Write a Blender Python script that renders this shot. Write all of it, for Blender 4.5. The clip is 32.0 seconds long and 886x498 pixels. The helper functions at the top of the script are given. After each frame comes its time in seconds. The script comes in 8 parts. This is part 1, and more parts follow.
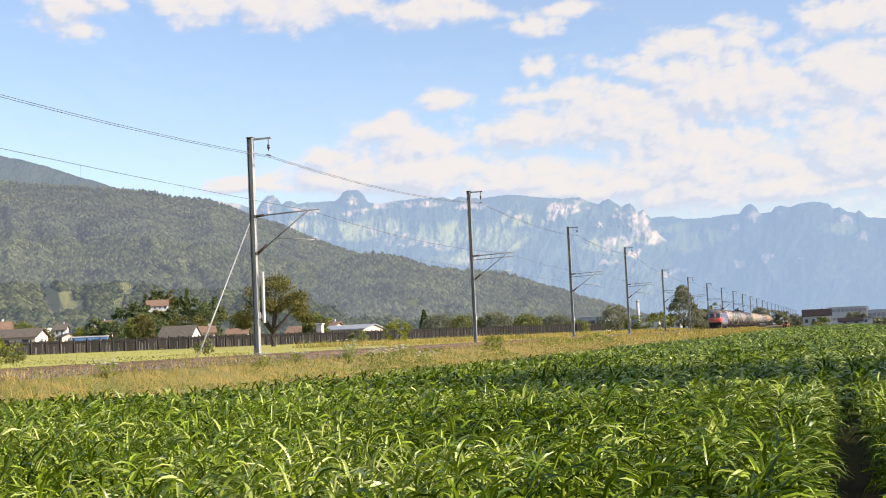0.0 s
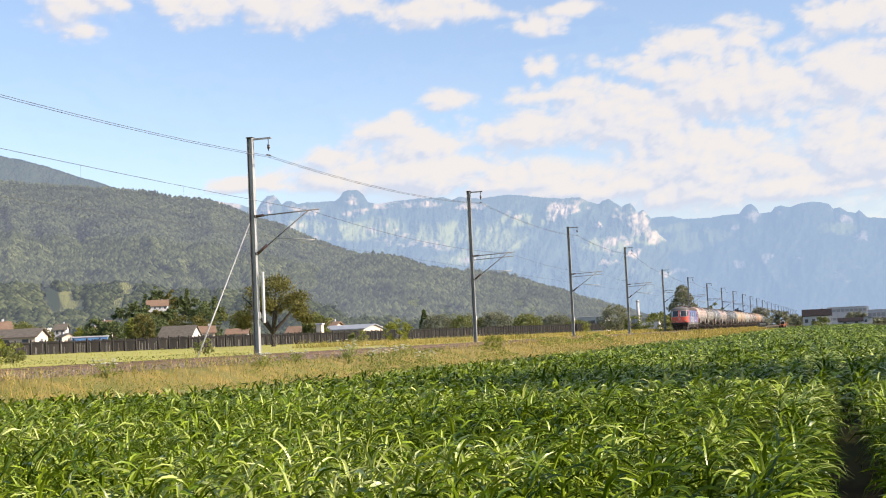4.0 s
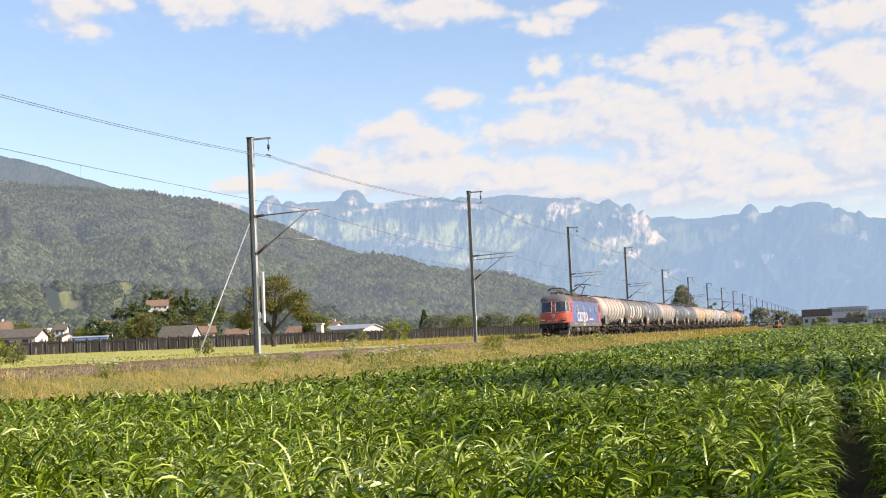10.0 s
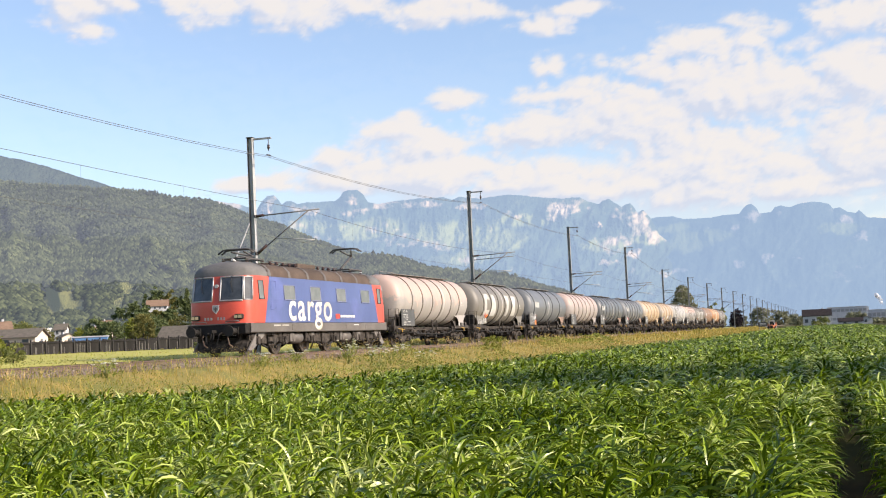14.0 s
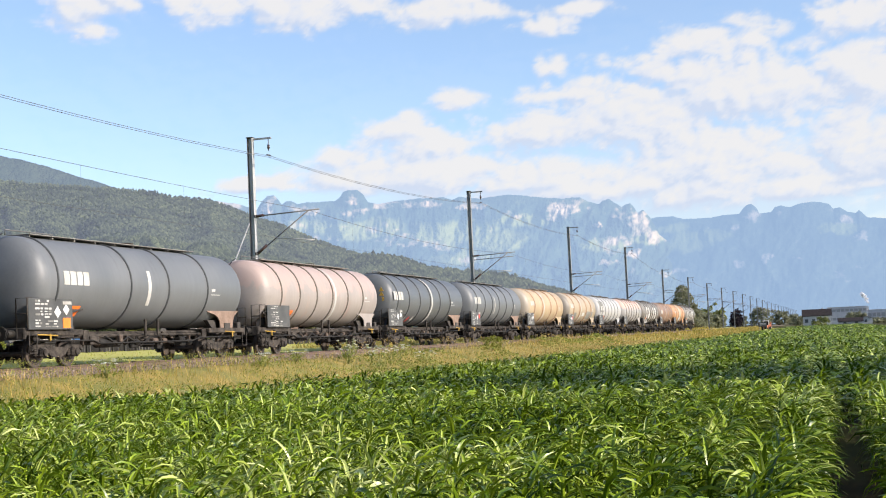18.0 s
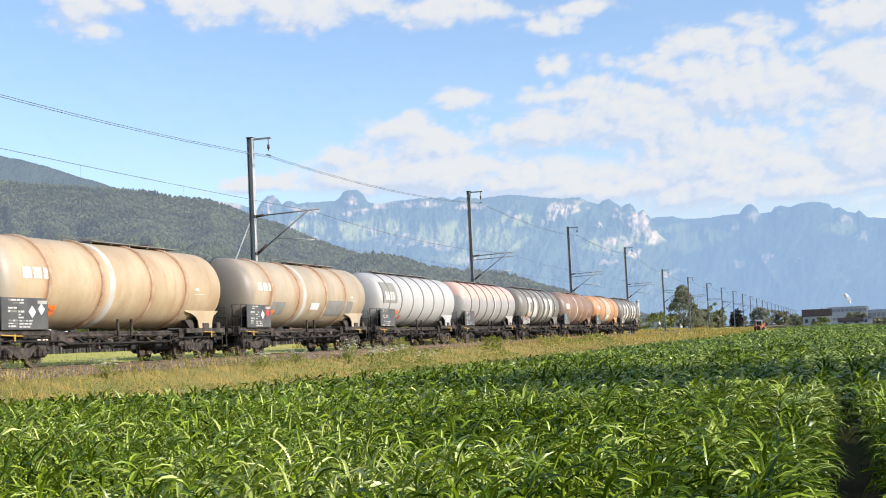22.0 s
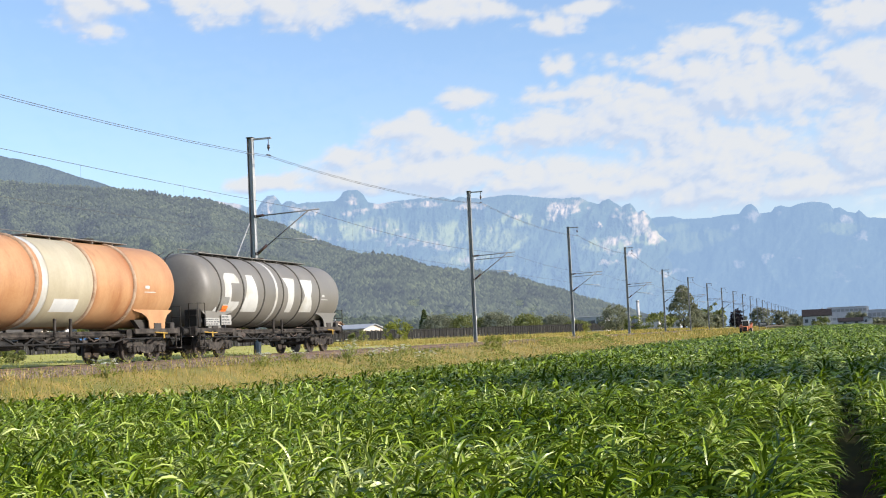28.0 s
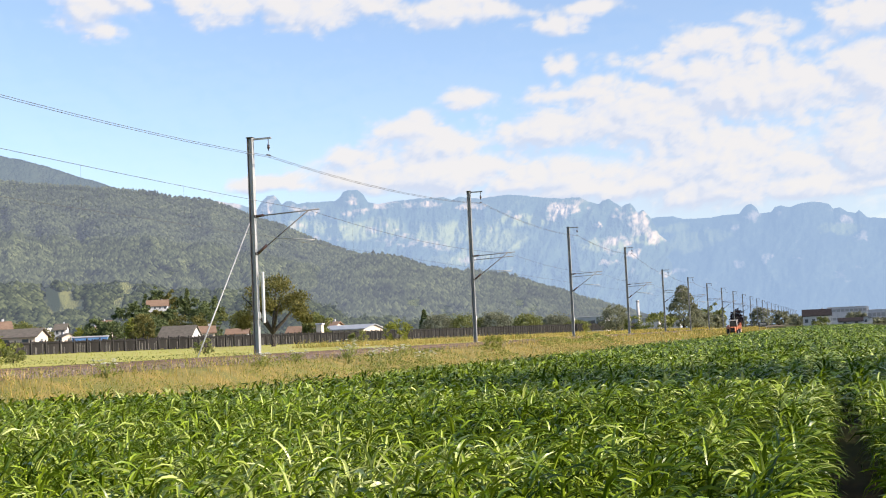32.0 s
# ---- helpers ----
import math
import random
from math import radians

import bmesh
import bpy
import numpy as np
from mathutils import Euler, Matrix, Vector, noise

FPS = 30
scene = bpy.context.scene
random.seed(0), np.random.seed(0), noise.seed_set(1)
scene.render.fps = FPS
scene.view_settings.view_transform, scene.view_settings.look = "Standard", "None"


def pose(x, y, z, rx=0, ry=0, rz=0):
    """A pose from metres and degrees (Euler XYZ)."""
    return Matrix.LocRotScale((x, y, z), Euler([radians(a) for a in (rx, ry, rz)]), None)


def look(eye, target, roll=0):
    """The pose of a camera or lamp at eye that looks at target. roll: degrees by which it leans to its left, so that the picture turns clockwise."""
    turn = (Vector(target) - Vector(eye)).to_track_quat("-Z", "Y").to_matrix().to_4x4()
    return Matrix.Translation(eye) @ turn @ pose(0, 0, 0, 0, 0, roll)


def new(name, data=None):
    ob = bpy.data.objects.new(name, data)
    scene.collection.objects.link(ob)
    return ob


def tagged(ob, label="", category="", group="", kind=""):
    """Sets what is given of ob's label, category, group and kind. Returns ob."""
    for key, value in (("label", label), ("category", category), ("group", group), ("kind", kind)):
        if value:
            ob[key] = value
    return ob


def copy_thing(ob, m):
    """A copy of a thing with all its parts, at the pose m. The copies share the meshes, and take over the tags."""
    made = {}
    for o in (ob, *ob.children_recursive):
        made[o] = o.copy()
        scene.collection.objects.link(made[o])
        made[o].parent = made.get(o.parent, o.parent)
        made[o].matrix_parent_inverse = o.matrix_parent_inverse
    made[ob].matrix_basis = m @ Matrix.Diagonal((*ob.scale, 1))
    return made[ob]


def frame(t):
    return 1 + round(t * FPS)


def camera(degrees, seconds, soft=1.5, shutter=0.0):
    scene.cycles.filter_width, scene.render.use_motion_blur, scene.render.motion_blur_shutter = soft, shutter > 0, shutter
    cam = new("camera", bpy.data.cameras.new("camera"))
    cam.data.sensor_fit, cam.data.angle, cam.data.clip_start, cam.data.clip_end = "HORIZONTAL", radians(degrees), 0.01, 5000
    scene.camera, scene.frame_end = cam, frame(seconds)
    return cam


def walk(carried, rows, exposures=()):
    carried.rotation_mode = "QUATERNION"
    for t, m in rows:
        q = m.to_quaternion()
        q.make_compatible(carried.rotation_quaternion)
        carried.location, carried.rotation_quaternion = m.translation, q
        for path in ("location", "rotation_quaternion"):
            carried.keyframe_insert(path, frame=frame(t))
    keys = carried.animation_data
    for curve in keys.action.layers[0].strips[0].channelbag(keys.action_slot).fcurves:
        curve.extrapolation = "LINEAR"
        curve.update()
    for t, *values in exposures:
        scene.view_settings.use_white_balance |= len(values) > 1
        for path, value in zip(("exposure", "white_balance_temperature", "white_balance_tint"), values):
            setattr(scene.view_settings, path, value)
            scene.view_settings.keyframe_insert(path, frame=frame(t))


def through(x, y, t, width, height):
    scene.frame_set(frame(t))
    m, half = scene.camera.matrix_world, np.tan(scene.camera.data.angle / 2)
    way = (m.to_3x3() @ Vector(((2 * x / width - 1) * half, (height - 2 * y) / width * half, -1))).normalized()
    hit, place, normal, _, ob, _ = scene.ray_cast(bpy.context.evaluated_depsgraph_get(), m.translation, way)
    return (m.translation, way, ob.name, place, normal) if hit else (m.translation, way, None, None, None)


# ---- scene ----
# World: y runs along the railway, away from the camera; z = 0 is the soil of the maize field.
EYE = (0.0, 0.0, 1.6)
cam = camera(37.65, 32.0, soft=1.1)
CAM_POSE = look(EYE, (-28.352, 95.645, 8.547), roll=-2.6)
walk(cam, [(0.0, CAM_POSE), (32.0, CAM_POSE)], exposures=[(0.0, 0.61, 6650, 16), (14.0, 0.62, 6650, 16), (17.0, 0.62, 6400, 15), (20.0, 0.61, 6150, 12), (22.0, 0.57, 6100, 12), (23.0, 0.66, 6100, 12), (24.0, 0.52, 6050, 12),
                              (28.0, 0.53, 6050, 12), (28.6, 0.66, 6100, 13), (30.0, 0.66, 6250, 15), (32.0, 0.64, 6400, 15)])

RAIL_Z = 1.30          # top of rail
TRACK_X = -24.9        # centre of the single track
SPEED = 17.4           # m/s, train
FRONT0 = 292.3         # buffer face of the locomotive at 0 s
WAGON0 = 311.8         # front of the first wagon at 0 s
PITCH = 16.87          # length of a wagon over buffers

# ---- world and sun ----
SUN_EL, SUN_AZ = radians(27), radians(93)      # azimuth clockwise from +y
world = bpy.data.worlds.new("world")
scene.world = world
world.use_nodes = True
wn, wl = world.node_tree.nodes, world.node_tree.links
wn.clear()
sky = wn.new("ShaderNodeTexSky")
sky.sky_type = "NISHITA"
sky.sun_disc = False
sky.sun_elevation, sky.sun_rotation = SUN_EL, SUN_AZ
sky.altitude, sky.air_density, sky.dust_density, sky.ozone_density = 450, 1.0, 1.2, 1.9
bg = wn.new("ShaderNodeBackground")
bg.inputs["Strength"].default_value = 0.142
wo = wn.new("ShaderNodeOutputWorld")
wl.new(sky.outputs[0], bg.inputs[0])
wl.new(bg.outputs[0], wo.inputs[0])
sun_data = bpy.data.lights.new("sun", "SUN")
sun_data.energy, sun_data.angle, sun_data.color = 5.0, radians(0.6), (1.0, 0.90, 0.76)
sun = new("sun", sun_data)
sun_from = Vector((math.sin(SUN_AZ) * math.cos(SUN_EL), math.cos(SUN_AZ) * math.cos(SUN_EL), math.sin(SUN_EL)))
sun.matrix_world = look(sun_from * 100, (0, 0, 0))
# ---- mesh tools ----
class M:
    """Collects vertices and faces of one part."""

    def __init__(self):
        self.v, self.f, self.s = [], [], []

    def add(self, vs, fs, smooth=False):
        n = len(self.v)
        self.v += [tuple(p) for p in vs]
        self.f += [tuple(i + n for i in q) for q in fs]
        self.s += [smooth] * len(fs)
        return self

    def box(self, c, size, b=0.0, rot=None):
        hx, hy, hz = (s / 2 for s in size)
        if b <= 0:
            vs = [(x, y, z) for x in (-hx, hx) for y in (-hy, hy) for z in (-hz, hz)]
            fs = [(0, 1, 3, 2), (4, 6, 7, 5), (0, 4, 5, 1), (2, 3, 7, 6), (0, 2, 6, 4), (1, 5, 7, 3)]
        else:
            b = min(b, hx * .9, hy * .9, hz * .9)
            vs, idx = [], {}
            for sx in (-1, 1):
                for sy in (-1, 1):
                    for sz in (-1, 1):
                        for a in range(3):
                            p = [sx * (hx - b), sy * (hy - b), sz * (hz - b)]
                            p[a] = (sx * hx, sy * hy, sz * hz)[a]
                            idx[sx, sy, sz, a] = len(vs)
                            vs.append(tuple(p))
            fs = []
            for a in range(3):
                o1, o2 = (a + 1) % 3, (a + 2) % 3
                for s in (-1, 1):
                    q = []
                    for u, w in ((-1, -1), (1, -1), (1, 1), (-1, 1)):
                        k = [0, 0, 0]
                        k[a], k[o1], k[o2] = s, u, w
                        q.append(idx[k[0], k[1], k[2], a])
                    fs.append(tuple(q if s > 0 else q[::-1]))
                for u in (-1, 1):
                    for w in (-1, 1):
                        q = []
                        for s, ax in ((-1, o1), (1, o1), (1, o2), (-1, o2)):
                            k = [0, 0, 0]
                            k[a], k[o1], k[o2] = s, u, w
                            q.append(idx[k[0], k[1], k[2], ax])
                        fs.append(tuple(q if u * w < 0 else q[::-1]))
            for sx in (-1, 1):
                for sy in (-1, 1):
                    for sz in (-1, 1):
                        q = (idx[sx, sy, sz, 0], idx[sx, sy, sz, 1], idx[sx, sy, sz, 2])
                        fs.append(q if sx * sy * sz > 0 else q[::-1])
        if rot is not None:
            vs = [tuple(rot @ Vector(p)) for p in vs]
        return self.add([(p[0] + c[0], p[1] + c[1], p[2] + c[2]) for p in vs], fs)

    def cyl(self, a, b, r, r2=None, n=12, caps=True):
        a, b = Vector(a), Vector(b)
        r2 = r if r2 is None else r2
        w = (b - a).normalized()
        u = w.orthogonal().normalized()
        k = w.cross(u)
        vs = []
        for c, rr in ((a, r), (b, r2)):
            for i in range(n):
                t = 2 * math.pi * i / n
                vs.append(c + (u * math.cos(t) + k * math.sin(t)) * rr)
        self.add(vs, [(i, (i + 1) % n, n + (i + 1) % n, n + i) for i in range(n)], True)
        if caps:
            base = len(self.v) - 2 * n
            self.f += [tuple(base + i for i in range(n))[::-1], tuple(base + n + i for i in range(n))]
            self.s += [False, False]
        return self

    def tube(self, pts, r, n=6, close=True):
        pts = [Vector(p) for p in pts]
        vs, fs = [], []
        u = None
        for i, p in enumerate(pts):
            w = (pts[min(i + 1, len(pts) - 1)] - pts[max(i - 1, 0)]).normalized()
            u = w.orthogonal().normalized() if u is None else (u - w * u.dot(w)).normalized()
            k = w.cross(u)
            vs += [p + (u * math.cos(2 * math.pi * j / n) + k * math.sin(2 * math.pi * j / n)) * r for j in range(n)]
        for i in range(len(pts) - 1):
            fs += [(i * n + j, i * n + (j + 1) % n, (i + 1) * n + (j + 1) % n, (i + 1) * n + j) for j in range(n)]
        self.add(vs, fs, True)
        if close:
            base = len(self.v) - len(vs)
            self.f += [tuple(base + j for j in range(n))[::-1], tuple(base + len(vs) - n + j for j in range(n))]
            self.s += [False, False]
        return self

    def loft(self, rings, closed=True, smooth=True, caps=False):
        n = len(rings[0])
        vs = [p for r in rings for p in r]
        m = n if closed else n - 1
        fs = [(i * n + j, i * n + (j + 1) % n, (i + 1) * n + (j + 1) % n, (i + 1) * n + j)
              for i in range(len(rings) - 1) for j in range(m)]
        self.add(vs, fs, smooth)
        if caps:
            base = len(self.v) - len(vs)
            self.f += [tuple(base + j for j in range(n))[::-1], tuple(base + len(vs) - n + j for j in range(n))]
            self.s += [False, False]
        return self

    def prism(self, poly, axis, a, b):
        """A flat outline (2D points) drawn out from a to b along axis 0, 1 or 2."""
        def at(p, h):
            q = [p[0], p[1]]
            q.insert(axis, h)
            return tuple(q)
        n = len(poly)
        self.add([at(p, a) for p in poly] + [at(p, b) for p in poly],
                 [tuple(range(n))[::-1], tuple(range(n, 2 * n))] + [(i, (i + 1) % n, n + (i + 1) % n, n + i) for i in range(n)])
        return self

    def mesh(self, name, material):
        me = bpy.data.meshes.new(name)
        me.from_pydata(self.v, [], self.f)
        me.polygons.foreach_set("use_smooth", self.s)
        if material is not None:
            me.materials.append(material)
        me.update()
        return me


def part(name, m, material, parent, label=""):
    data = m if isinstance(m, bpy.types.Mesh) else m.mesh(name, material)
    ob = new(name, data)
    ob.parent = parent
    return tagged(ob, label)


def thing(name, label, category, group="", kind="", at=None):
    ob = new(name)
    ob.empty_display_size = 0.3
    if at is not None:
        ob.matrix_basis = at
    return tagged(ob, label, category, group, kind)


def solid(name, m, material, label, category, group="", kind="", at=None):
    ob = new(name, m if isinstance(m, bpy.types.Mesh) else m.mesh(name, material))
    if at is not None:
        ob.matrix_basis = at
    return tagged(ob, label, category, group, kind)


def sheet_mesh(name, verts, quads, material, smooth=True):
    me = bpy.data.meshes.new(name)
    verts = np.asarray(verts, dtype=np.float32)
    quads = np.asarray(quads, dtype=np.int32)
    k = quads.shape[1]
    me.vertices.add(len(verts))
    me.vertices.foreach_set("co", verts.ravel())
    me.loops.add(quads.size)
    me.loops.foreach_set("vertex_index", quads.ravel())
    me.polygons.add(len(quads))
    me.polygons.foreach_set("loop_start", np.arange(0, quads.size, k, dtype=np.int32))
    me.update(calc_edges=True)
    me.polygons.foreach_set("use_smooth", np.full(len(quads), smooth))
    me.materials.append(material)
    me.update()
    return me


def grid_quads(nu, nv):
    i, j = np.meshgrid(np.arange(nu - 1), np.arange(nv - 1), indexing="ij")
    a = (i * nv + j).ravel()
    return np.stack([a, a + nv, a + nv + 1, a + 1], axis=1)


def fbm(x, y, seed=0, octaves=4, gain=0.5):
    """Smooth value noise in numpy, about -1 to 1."""
    out, amp, tot = np.zeros(np.broadcast(x, y).shape), 1.0, 0.0
    for o in range(octaves):
        xs, ys = x * 2 ** o + 17.3 * o + seed, y * 2 ** o - 9.1 * o + seed * 2.7
        xi, yi = np.floor(xs), np.floor(ys)
        fx, fy = xs - xi, ys - yi
        fx, fy = fx * fx * (3 - 2 * fx), fy * fy * (3 - 2 * fy)

        def h(a, b):
            s = np.sin(a * 127.1 + b * 311.7 + seed * 13.7) * 43758.5453
            return (s - np.floor(s)) * 2 - 1
        v = (h(xi, yi) * (1 - fx) + h(xi + 1, yi) * fx) * (1 - fy) + (h(xi, yi + 1) * (1 - fx) + h(xi + 1, yi + 1) * fx) * fy
        out += v * amp
        tot += amp
        amp *= gain
    return out / tot


# ---- materials ----
def mat(name, a, b=None, rough=0.6, metal=0.0, scale=3.0, fine=40.0, bump=0.0, dirt=None, dirt_amount=0.0, vary=0.0, spec=0.5, stretch=(1, 1, 1), coords="Object"):
    """Two colours mixed by coarse and fine noise, with bump, stains, and a shift of value from object to object."""
    m = bpy.data.materials.new(name)
    m.use_nodes = True
    nt = m.node_tree
    n, l = nt.nodes, nt.links
    p = n["Principled BSDF"]
    p.inputs["Roughness"].default_value, p.inputs["Metallic"].default_value = rough, metal
    p.inputs["Specular IOR Level"].default_value = spec
    b = b or tuple(min(1, c * 1.25) for c in a)
    tc, mp = n.new("ShaderNodeTexCoord"), n.new("ShaderNodeMapping")
    mp.inputs["Scale"].default_value = stretch
    l.new(tc.outputs[coords], mp.inputs[0])
    n1, n2 = n.new("ShaderNodeTexNoise"), n.new("ShaderNodeTexNoise")
    n1.inputs["Scale"].default_value, n1.inputs["Detail"].default_value = scale, 4
    n2.inputs["Scale"].default_value, n2.inputs["Detail"].default_value = fine, 3
    l.new(mp.outputs[0], n1.inputs[0]), l.new(mp.outputs[0], n2.inputs[0])
    add = n.new("ShaderNodeMath")
    add.operation = "MULTIPLY_ADD"
    add.inputs[1].default_value = 0.45
    l.new(n2.outputs[0], add.inputs[0]), l.new(n1.outputs[0], add.inputs[2])
    mr = n.new("ShaderNodeMapRange")
    mr.inputs["From Min"].default_value, mr.inputs["From Max"].default_value = 0.5, 0.95
    l.new(add.outputs[0], mr.inputs[0])
    mix = n.new("ShaderNodeMix")
    mix.data_type = "RGBA"
    mix.inputs[6].default_value, mix.inputs[7].default_value = (*a, 1), (*b, 1)
    l.new(mr.outputs[0], mix.inputs[0])
    col = mix.outputs[2]
    if dirt:
        n3 = n.new("ShaderNodeTexNoise")
        n3.inputs["Scale"].default_value, n3.inputs["Detail"].default_value = scale * 0.6, 6
        l.new(mp.outputs[0], n3.inputs[0])
        r3 = n.new("ShaderNodeMapRange")
        r3.inputs["From Min"].default_value, r3.inputs["From Max"].default_value = 0.62 - dirt_amount * 0.3, 0.75
        l.new(n3.outputs[0], r3.inputs[0])
        mx = n.new("ShaderNodeMix")
        mx.data_type = "RGBA"
        l.new(r3.outputs[0], mx.inputs[0]), l.new(col, mx.inputs[6])
        mx.inputs[7].default_value = (*dirt, 1)
        col = mx.outputs[2]
    if vary:
        oi, hs = n.new("ShaderNodeObjectInfo"), n.new("ShaderNodeHueSaturation")
        vr = n.new("ShaderNodeMapRange")
        vr.inputs["To Min"].default_value, vr.inputs["To Max"].default_value = 1 - vary, 1 + vary
        l.new(oi.outputs["Random"], vr.inputs[0]), l.new(vr.outputs[0], hs.inputs["Value"]), l.new(col, hs.inputs["Color"])
        col = hs.outputs[0]
    l.new(col, p.inputs["Base Color"])
    if bump:
        bp = n.new("ShaderNodeBump")
        bp.inputs["Strength"].default_value, bp.inputs["Distance"].default_value = bump, 0.03
        l.new(add.outputs[0], bp.inputs["Height"]), l.new(bp.outputs[0], p.inputs["Normal"])
    return m


def leaf_mat(name, colours, rough=0.45, through=0.35, spec=0.4, patch=0.35):
    """Leaves: colour by island, light partly passing through."""
    m = bpy.data.materials.new(name)
    m.use_nodes = True
    n, l = m.node_tree.nodes, m.node_tree.links
    p, out = n["Principled BSDF"], n["Material Output"]
    p.inputs["Roughness"].default_value, p.inputs["Specular IOR Level"].default_value = rough, spec
    geo, ramp = n.new("ShaderNodeNewGeometry"), n.new("ShaderNodeValToRGB")
    e = ramp.color_ramp.elements
    while len(e) < len(colours):
        e.new(0.5)
    for i, c in enumerate(colours):
        e[i].position = i / (len(colours) - 1)
        e[i].color = (*c, 1)
    tc, nz = n.new("ShaderNodeTexCoord"), n.new("ShaderNodeTexNoise")
    nz.inputs["Scale"].default_value = patch
    l.new(tc.outputs["Object"], nz.inputs[0])
    av = n.new("ShaderNodeMath")
    av.operation = "MULTIPLY_ADD"
    av.inputs[1].default_value = 0.65
    sub = n.new("ShaderNodeMath")
    sub.operation = "MULTIPLY_ADD"
    sub.inputs[1].default_value, sub.inputs[2].default_value = 0.9, -0.27
    l.new(nz.outputs[0], sub.inputs[0]), l.new(geo.outputs["Random Per Island"], av.inputs[0]), l.new(sub.outputs[0], av.inputs[2])
    l.new(av.outputs[0], ramp.inputs[0])
    l.new(ramp.outputs[0], p.inputs["Base Color"])
    tr, mx = n.new("ShaderNodeBsdfTranslucent"), n.new("ShaderNodeMixShader")
    l.new(ramp.outputs[0], tr.inputs[0])
    mx.inputs[0].default_value = through
    l.new(p.outputs[0], mx.inputs[1]), l.new(tr.outputs[0], mx.inputs[2])
    l.new(mx.outputs[0], out.inputs[0])
    return m


def backdrop_mat(name, forest, forest2, rock, haze_glow, rock_from=2.0, scale=0.01, rock_low=0.5, bump=0.3, meadow=None):
    """Far land: ground colours plus a bluish haze painted on as even emission."""
    m = bpy.data.materials.new(name)
    m.use_nodes = True
    n, l = m.node_tree.nodes, m.node_tree.links
    p = n["Principled BSDF"]
    p.inputs["Roughness"].default_value, p.inputs["Specular IOR Level"].default_value = 0.9, 0.0
    # the slope's own map, in degrees along and up, leaned over so that gullies run aslant
    tc, lean = n.new("ShaderNodeAttribute"), n.new("ShaderNodeMapping")
    tc.attribute_name = "slope_place"
    lean.inputs["Rotation"].default_value, lean.inputs["Scale"].default_value = (0, 0, 0.6), (0.9, 1.15, 1.0)
    l.new(tc.outputs["Vector"], lean.inputs[0])
    n1, n2 = n.new("ShaderNodeTexNoise"), n.new("ShaderNodeTexNoise")
    n1.inputs["Scale"].default_value, n1.inputs["Detail"].default_value = scale, 8
    n2.inputs["Scale"].default_value, n2.inputs["Detail"].default_value, n2.inputs["Roughness"].default_value = scale * 5, 6, 0.6
    l.new(lean.outputs[0], n1.inputs[0]), l.new(lean.outputs[0], n2.inputs[0])
    m1 = n.new("ShaderNodeMix")
    m1.data_type = "RGBA"
    m1.inputs[6].default_value, m1.inputs[7].default_value = (*forest, 1), (*forest2, 1)
    r1 = n.new("ShaderNodeMapRange")
    r1.inputs["From Min"].default_value, r1.inputs["From Max"].default_value = 0.35, 0.65
    avg = n.new("ShaderNodeMix")
    avg.inputs[0].default_value = 0.45
    l.new(n1.outputs[0], avg.inputs[2]), l.new(n2.outputs[0], avg.inputs[3])
    l.new(avg.outputs[0], r1.inputs[0]), l.new(r1.outputs[0], m1.inputs[0])
    col = m1.outputs[2]
    if meadow:
        r0, m0 = n.new("ShaderNodeMapRange"), n.new("ShaderNodeMix")
        m0.data_type = "RGBA"
        r0.inputs["From Min"].default_value, r0.inputs["From Max"].default_value = 0.02, 0.12
        am = n.new("ShaderNodeAttribute")
        am.attribute_name = "meadow"
        l.new(am.outputs["Fac"], r0.inputs[0]), l.new(r0.outputs[0], m0.inputs[0]), l.new(col, m0.inputs[6])
        m0.inputs[7].default_value = (*meadow, 1)
        col = m0.outputs[2]
    if rock:
        at = n.new("ShaderNodeAttribute")
        at.attribute_name = "rock"
        ad = n.new("ShaderNodeMath")
        ad.operation = "ADD"
        l.new(at.outputs["Fac"], ad.inputs[0]), l.new(avg.outputs[0], ad.inputs[1])
        r2 = n.new("ShaderNodeMapRange")
        r2.inputs["From Min"].default_value, r2.inputs["From Max"].default_value = 1.00, 1.24
        l.new(ad.outputs[0], r2.inputs[0])
        m2 = n.new("ShaderNodeMix")
        m2.data_type = "RGBA"
        l.new(r2.outputs[0], m2.inputs[0]), l.new(col, m2.inputs[6])
        m2.inputs[7].default_value = (*rock, 1)
        col = m2.outputs[2]
    l.new(col, p.inputs["Base Color"])
    # the land glows evenly to stand in for distance haze
    p.inputs["Emission Color"].default_value = (*haze_glow, 1)
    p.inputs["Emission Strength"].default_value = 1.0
    if bump:
        bp = n.new("ShaderNodeBump")
        bp.inputs["Strength"].default_value, bp.inputs["Distance"].default_value = bump, 90.0
        l.new(n2.outputs[0], bp.inputs["Height"]), l.new(bp.outputs[0], p.inputs["Normal"])
    return m
# ---- ground ----
PROFILE_X = (-4950, -900, -420, -250, -150, -62, -48, -29.5, -28.2, -21.6, -20.6, -19.4, -17.0, 4950)
PROFILE_Z = (30.0, 30.0, 14.0, 6.0, 3.4, 1.75, 1.55, 1.22, 1.12, 1.00, 0.72, 0.25, 0.0, 0.0)


def ground_z(x, y=0.0):
    return float(np.interp(x, PROFILE_X, PROFILE_Z))


